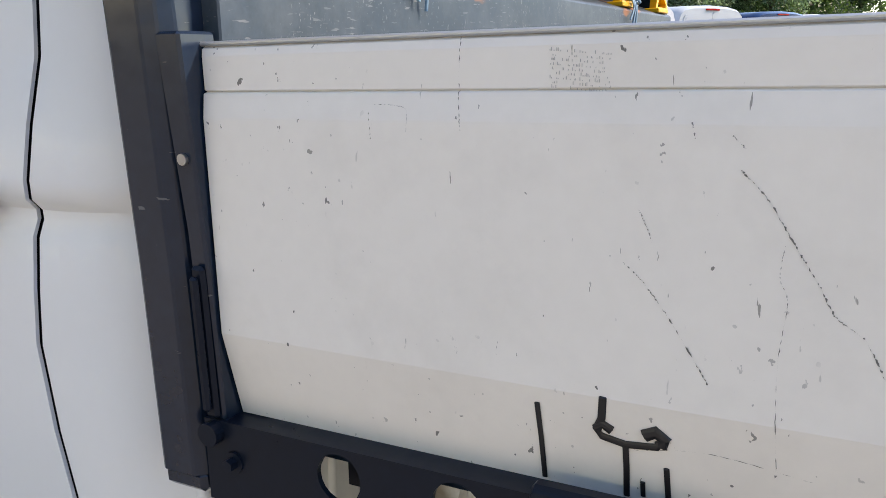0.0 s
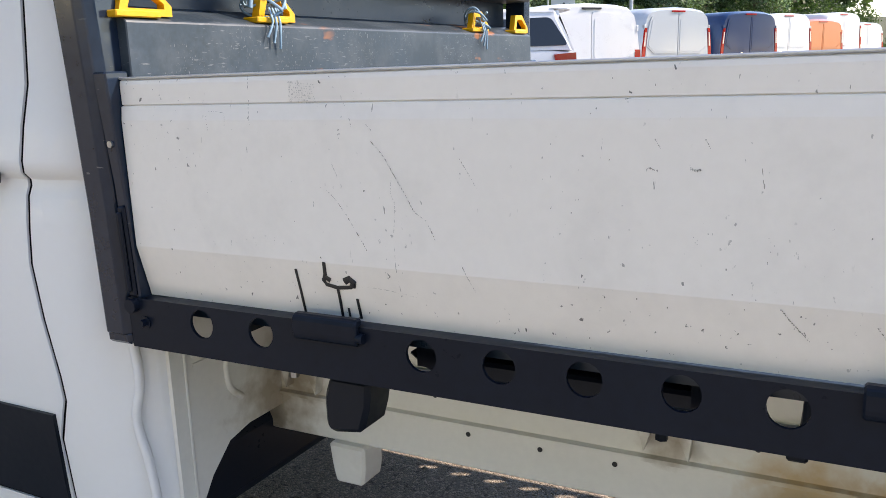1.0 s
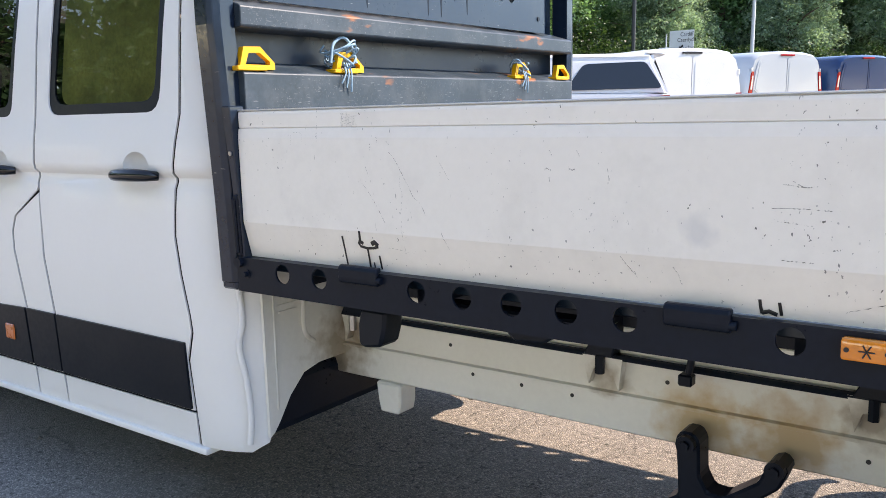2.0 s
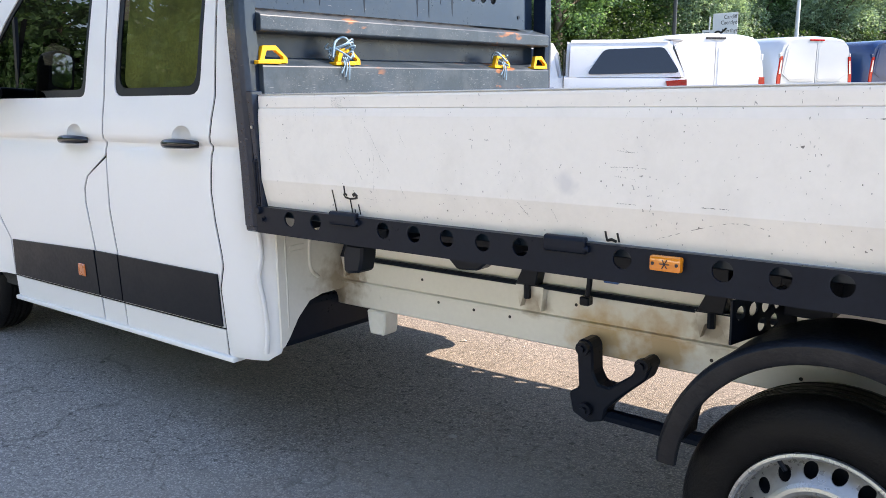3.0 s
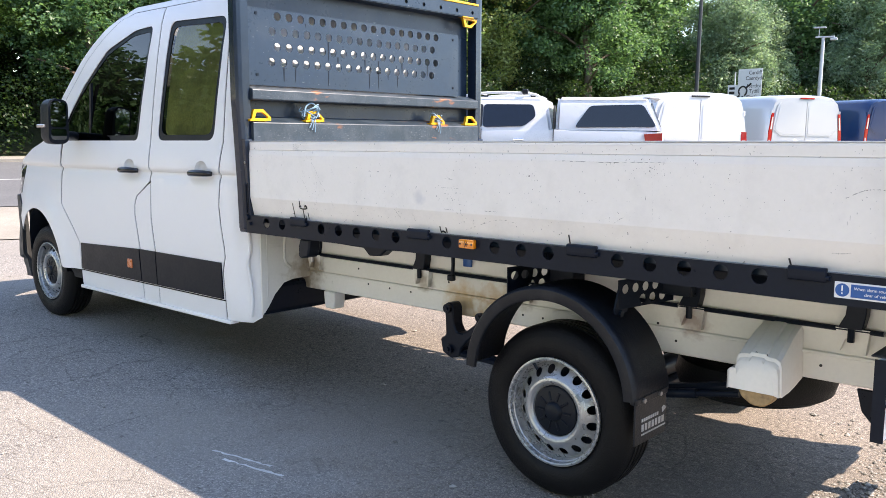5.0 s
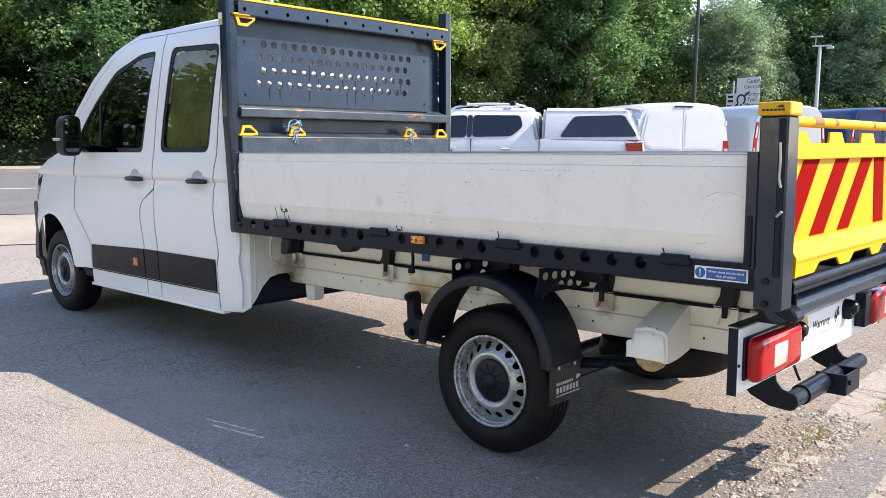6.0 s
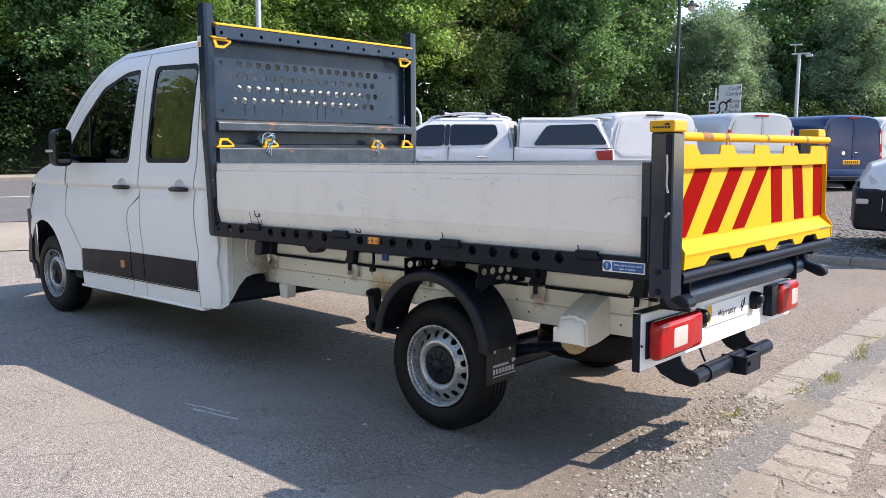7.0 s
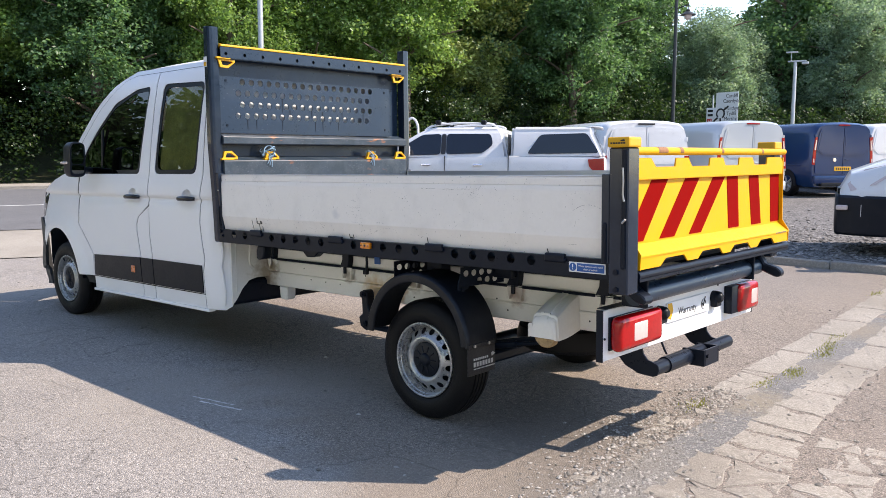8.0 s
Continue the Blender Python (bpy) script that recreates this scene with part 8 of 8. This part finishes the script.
lamp_c = tagged(empty("lamp_post", pose(-24.1, 17.9, 0, 0, 0, 0)), "plain grey lamp post among the trees", "lamp post")
b = bmesh.new()
pole(b, 0, 0, 0.0, 11.5, 0.13)
part("pole", b, GREYPOLE, lamp_c, smooth=50)
b = bmesh.new()
box(b, -0.2, 0.9, -0.12, 0.12, 11.4, 11.55, 0.04)
part("lamp_head", b, GREYPOLE, lamp_c)

# ---- trees and hedge ----
def leaf_mesh(name, seed, clumps, material, leaf=(0.10, 0.20), per=205):
    """Leaves as small folded blades gathered in clumps: (centre, radius)."""
    r = np.random.RandomState(seed)
    vs, fs = [], []
    for c, rad in clumps:
        n = int(per * (rad / 0.8) ** 2)
        d = r.normal(size=(n, 3))
        d /= np.linalg.norm(d, axis=1)[:, None]
        d *= (r.uniform(0.25, 1.0, n) ** 0.5)[:, None] * rad
        d[:, 2] *= 0.75
        p = np.array(c) + d
        ax = r.normal(size=(n, 3))
        ax[:, 2] = ax[:, 2] * 0.6 - 0.25
        ax /= np.linalg.norm(ax, axis=1)[:, None]
        up = r.normal(size=(n, 3)) * 0.55 + d / rad * 0.5 + np.array((0, 0, 0.75))
        sd = np.cross(ax, up)
        sd /= np.linalg.norm(sd, axis=1)[:, None] + 1e-9
        nm = np.cross(sd, ax)
        ln = r.uniform(*leaf, n)[:, None]
        base = len(vs) * 4
        q = np.stack([p, p + ax * ln * 0.5 + sd * ln * 0.36 + nm * ln * 0.08, p + ax * ln, p + ax * ln * 0.5 - sd * ln * 0.36 + nm * ln * 0.08], 1)
        vs.append(q.reshape(-1, 3))
        fs.append(n)
    allv = np.concatenate(vs)
    k = len(allv) // 4
    i = np.arange(k) * 4
    faces = np.concatenate([np.stack([i, i + 1, i + 2], 1), np.stack([i, i + 2, i + 3], 1)])
    me = bpy.data.meshes.new(name)
    me.from_pydata(allv.tolist(), [], faces.tolist())
    me.materials.append(material)
    return me


def tree_clumps(seed, h, w):
    """Clumps of an uneven crown, from low skirts to the top."""
    r = random.Random(seed)
    out = []
    lobes = [(r.uniform(-0.4, 0.4) * w, r.uniform(-0.4, 0.4) * w, h * r.uniform(0.35, 0.85), r.uniform(0.35, 0.6) * w) for _ in range(6)] + [(0, 0, h * 0.45, w * 0.75), (0, 0, h * 0.72, w * 0.6)]
    for lx, ly, lz, lr in lobes:
        for _ in range(int(19 * lr)):
            a, e = r.uniform(0, 2 * math.pi), math.asin(r.uniform(-0.7, 1))
            q = lr * r.uniform(0.62, 1.0)
            z = lz + q * math.sin(e) * 1.15
            if 0.8 < z < h:
                out.append(((lx + q * math.cos(a) * math.cos(e), ly + q * math.sin(a) * math.cos(e), z), r.uniform(0.4, 0.8)))
    return out


def make_tree(name, seed, h, w, material, label, leaf=(0.10, 0.20), per=205):
    ob = tagged(empty(name), label, "tree", "trees along the road")
    r = random.Random(seed)
    b = bmesh.new()
    path = smooth_pts([(0, 0, -0.4), (r.uniform(-0.15, 0.15), r.uniform(-0.15, 0.15), h * 0.3), (r.uniform(-0.3, 0.3), r.uniform(-0.3, 0.3), h * 0.6), (r.uniform(-0.4, 0.4), r.uniform(-0.4, 0.4), h * 0.9)], 5)
    sweep(b, path, [0.26 * (1 - 0.85 * i / (len(path) - 1)) for i in range(len(path))], 9)
    trunk = part("trunk", b, BARK, ob, smooth=60)
    for i in range(7):
        b = bmesh.new()
        a, z = i * 2.4 + r.uniform(-0.3, 0.3), h * (0.22 + 0.09 * i)
        ln = w * r.uniform(0.55, 0.9)
        sweep(b, smooth_pts([(0, 0, z), (ln * 0.45 * math.cos(a), ln * 0.45 * math.sin(a), z + ln * 0.3), (ln * math.cos(a), ln * math.sin(a), z + ln * 0.45)], 4), [0.09 * (1 - 0.09 * j) for j in range(9)], 6)
        part("limb", b, BARK, trunk, smooth=60)
    me = leaf_mesh("crown", seed, tree_clumps(seed, h, w), material, leaf, per)
    share("crown", me, ob)
    return ob


protos = [make_tree("broadleaf_tree", 11, 12.5, 3.6, LEAF_A, "tall mid-green broadleaf tree with a ragged crown"),
          make_tree("broadleaf_tree", 23, 11.0, 3.9, LEAF_B, "dense dark green broadleaf tree"),
          make_tree("broadleaf_tree", 37, 10.0, 3.3, LEAF_A, "leafy mid-green tree at the roadside"),
          make_tree("broadleaf_tree", 41, 11.5, 3.8, LEAF_C, "grey-green willow-like tree, its light leaf colour holding some haze")]
plain = [make_tree("broadleaf_tree", 53, 12.0, 3.8, LEAF_B, "broad green tree in the second row", (0.15, 0.25), 112),
         make_tree("broadleaf_tree", 67, 11.0, 3.6, LEAF_B, "unseen broadleaf tree placed round the yard for reflections", (0.34, 0.55), 26)]
protos += plain
protos.append(make_tree("broadleaf_tree", 71, 11.5, 3.3, LEAF_E, "light olive green tree, loose leaves with sunlight put into their colour"))
rt = random.Random(77)
spots = []
for i in range(19):
    s = -34 + i * 4.9 + rt.uniform(-0.8, 0.8)
    spots.append((s, (22.5 if s < 8 else 22.5 + min(4.5, (s - 8) * 0.3)) + rt.uniform(-1.0, 1.0) + (3.2 if i % 2 else 0.0), 0))
for i in range(17):
    s = -36 + i * 5.6 + rt.uniform(-1.2, 1.2)
    spots.append((s, 31.0 + rt.uniform(-1.5, 1.5), 1))
spots += [(-0.3, 22.8, 0), (3.6, 28.0, 0)]
used = set()
for n_i, (s, d, row) in enumerate(spots):
    x, y = road_at(s, d)
    view = math.degrees(math.atan2(5.2 - x, y + 3.6))
    pick = rt.random()
    # bearing picks the tree coloured as sunlit (6) or as hazy (3)
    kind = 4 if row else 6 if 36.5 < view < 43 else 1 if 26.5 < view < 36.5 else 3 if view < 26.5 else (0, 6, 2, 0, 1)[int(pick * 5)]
    sc = rt.uniform(0.95, 1.25) * (1.12 if row else 1.0)
    if 22.6 < view < 26.4:
        sc = 0.90 if row == 0 else 0.84
    m = pose(x, y, ground_z(x, y) - 0.1, 0, 0, rt.uniform(0, 360)) @ Matrix.Diagonal((sc * rt.uniform(0.9, 1.1), sc * rt.uniform(0.9, 1.1), sc, 1))
    if kind not in used:
        used.add(kind)
        protos[kind].matrix_basis = m
        continue
    c = copy_thing(protos[kind], m)
    c.matrix_basis = m
for kind in (0, 1, 2, 3, 4, 6):
    if kind not in used:
        used.add(kind)
        x, y = road_at(-38.0 - 3.0 * kind, 24.0)
        protos[kind].matrix_basis = pose(x, y, ground_z(x, y) - 0.1)
# trees behind the camera's side of the yard, out of view, placed for reflections
# the row near x 46 is invented to darken the mirror's bright horizon
for x, y, kind, sc in [(-52 + 4.6 * i, -17 - 2.2 * (i % 3) + (4 if i < 6 else 0), (0, 1, 2)[i % 3], 0.95 + 0.05 * (i % 4)) for i in range(16)] + [(46 + 3 * (i % 2), -34 + 6 * i, (0, 1, 2)[i % 3], 1.0) for i in range(12)]:
    m = pose(x, y, -0.1, 0, 0, rt.uniform(0, 360)) @ Matrix.Diagonal((sc, sc, sc, 1))
    if 5 not in used:
        used.add(5)
        protos[5].matrix_basis = m
        continue
    c = copy_thing(protos[5], m)
    c.matrix_basis = m
    tagged(c, "unseen broadleaf tree placed round the yard for reflections", "tree", "trees at the yard edge")

# low hedge under the trees, in one sheet of leaves
cl = []
rh = random.Random(5)
for i in range(420):
    s = -36 + 100 * i / 420 + rh.uniform(-0.3, 0.3)
    d = (20.6 if s < 8 else 20.6 + min(3.6, (s - 8) * 0.3)) + rh.uniform(-0.3, 2.2)
    x, y = road_at(s, d)
    cl.append(((x, y, ground_z(x, y) + rh.uniform(0.4, 3.6)), rh.uniform(0.6, 1.0)))
for i in range(300):
    s = -40 + 110 * i / 300 + rh.uniform(-0.3, 0.3)
    x, y = road_at(s, 27.5 + rh.uniform(-1.0, 1.0))
    cl.append(((x, y, ground_z(x, y) + rh.uniform(0.3, 4.6)), rh.uniform(0.9, 1.4)))
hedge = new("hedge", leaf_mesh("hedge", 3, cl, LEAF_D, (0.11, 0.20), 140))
tagged(hedge, "tangled hedge under the roadside trees, deep shade in its leaf colour", "hedge", kind="stuff")
cl = []
for i in range(210):
    s = -45 + 125 * i / 210 + rh.uniform(-0.4, 0.4)
    d = 36.0 + rh.uniform(-1, 3)
    x, y = road_at(s, d)
    view = math.degrees(math.atan2(5.2 - x, y + 3.6))
    top_ = 7.5 if 22.5 < view < 27 else 14
    for _ in range(4):
        cl.append(((x, y, rh.uniform(0.5, top_)), rh.uniform(1.5, 2.4)))
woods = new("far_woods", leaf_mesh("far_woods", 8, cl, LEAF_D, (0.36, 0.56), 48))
tagged(woods, "wood behind the first row of trees, deep shade in its leaf colour", "woods", kind="stuff")
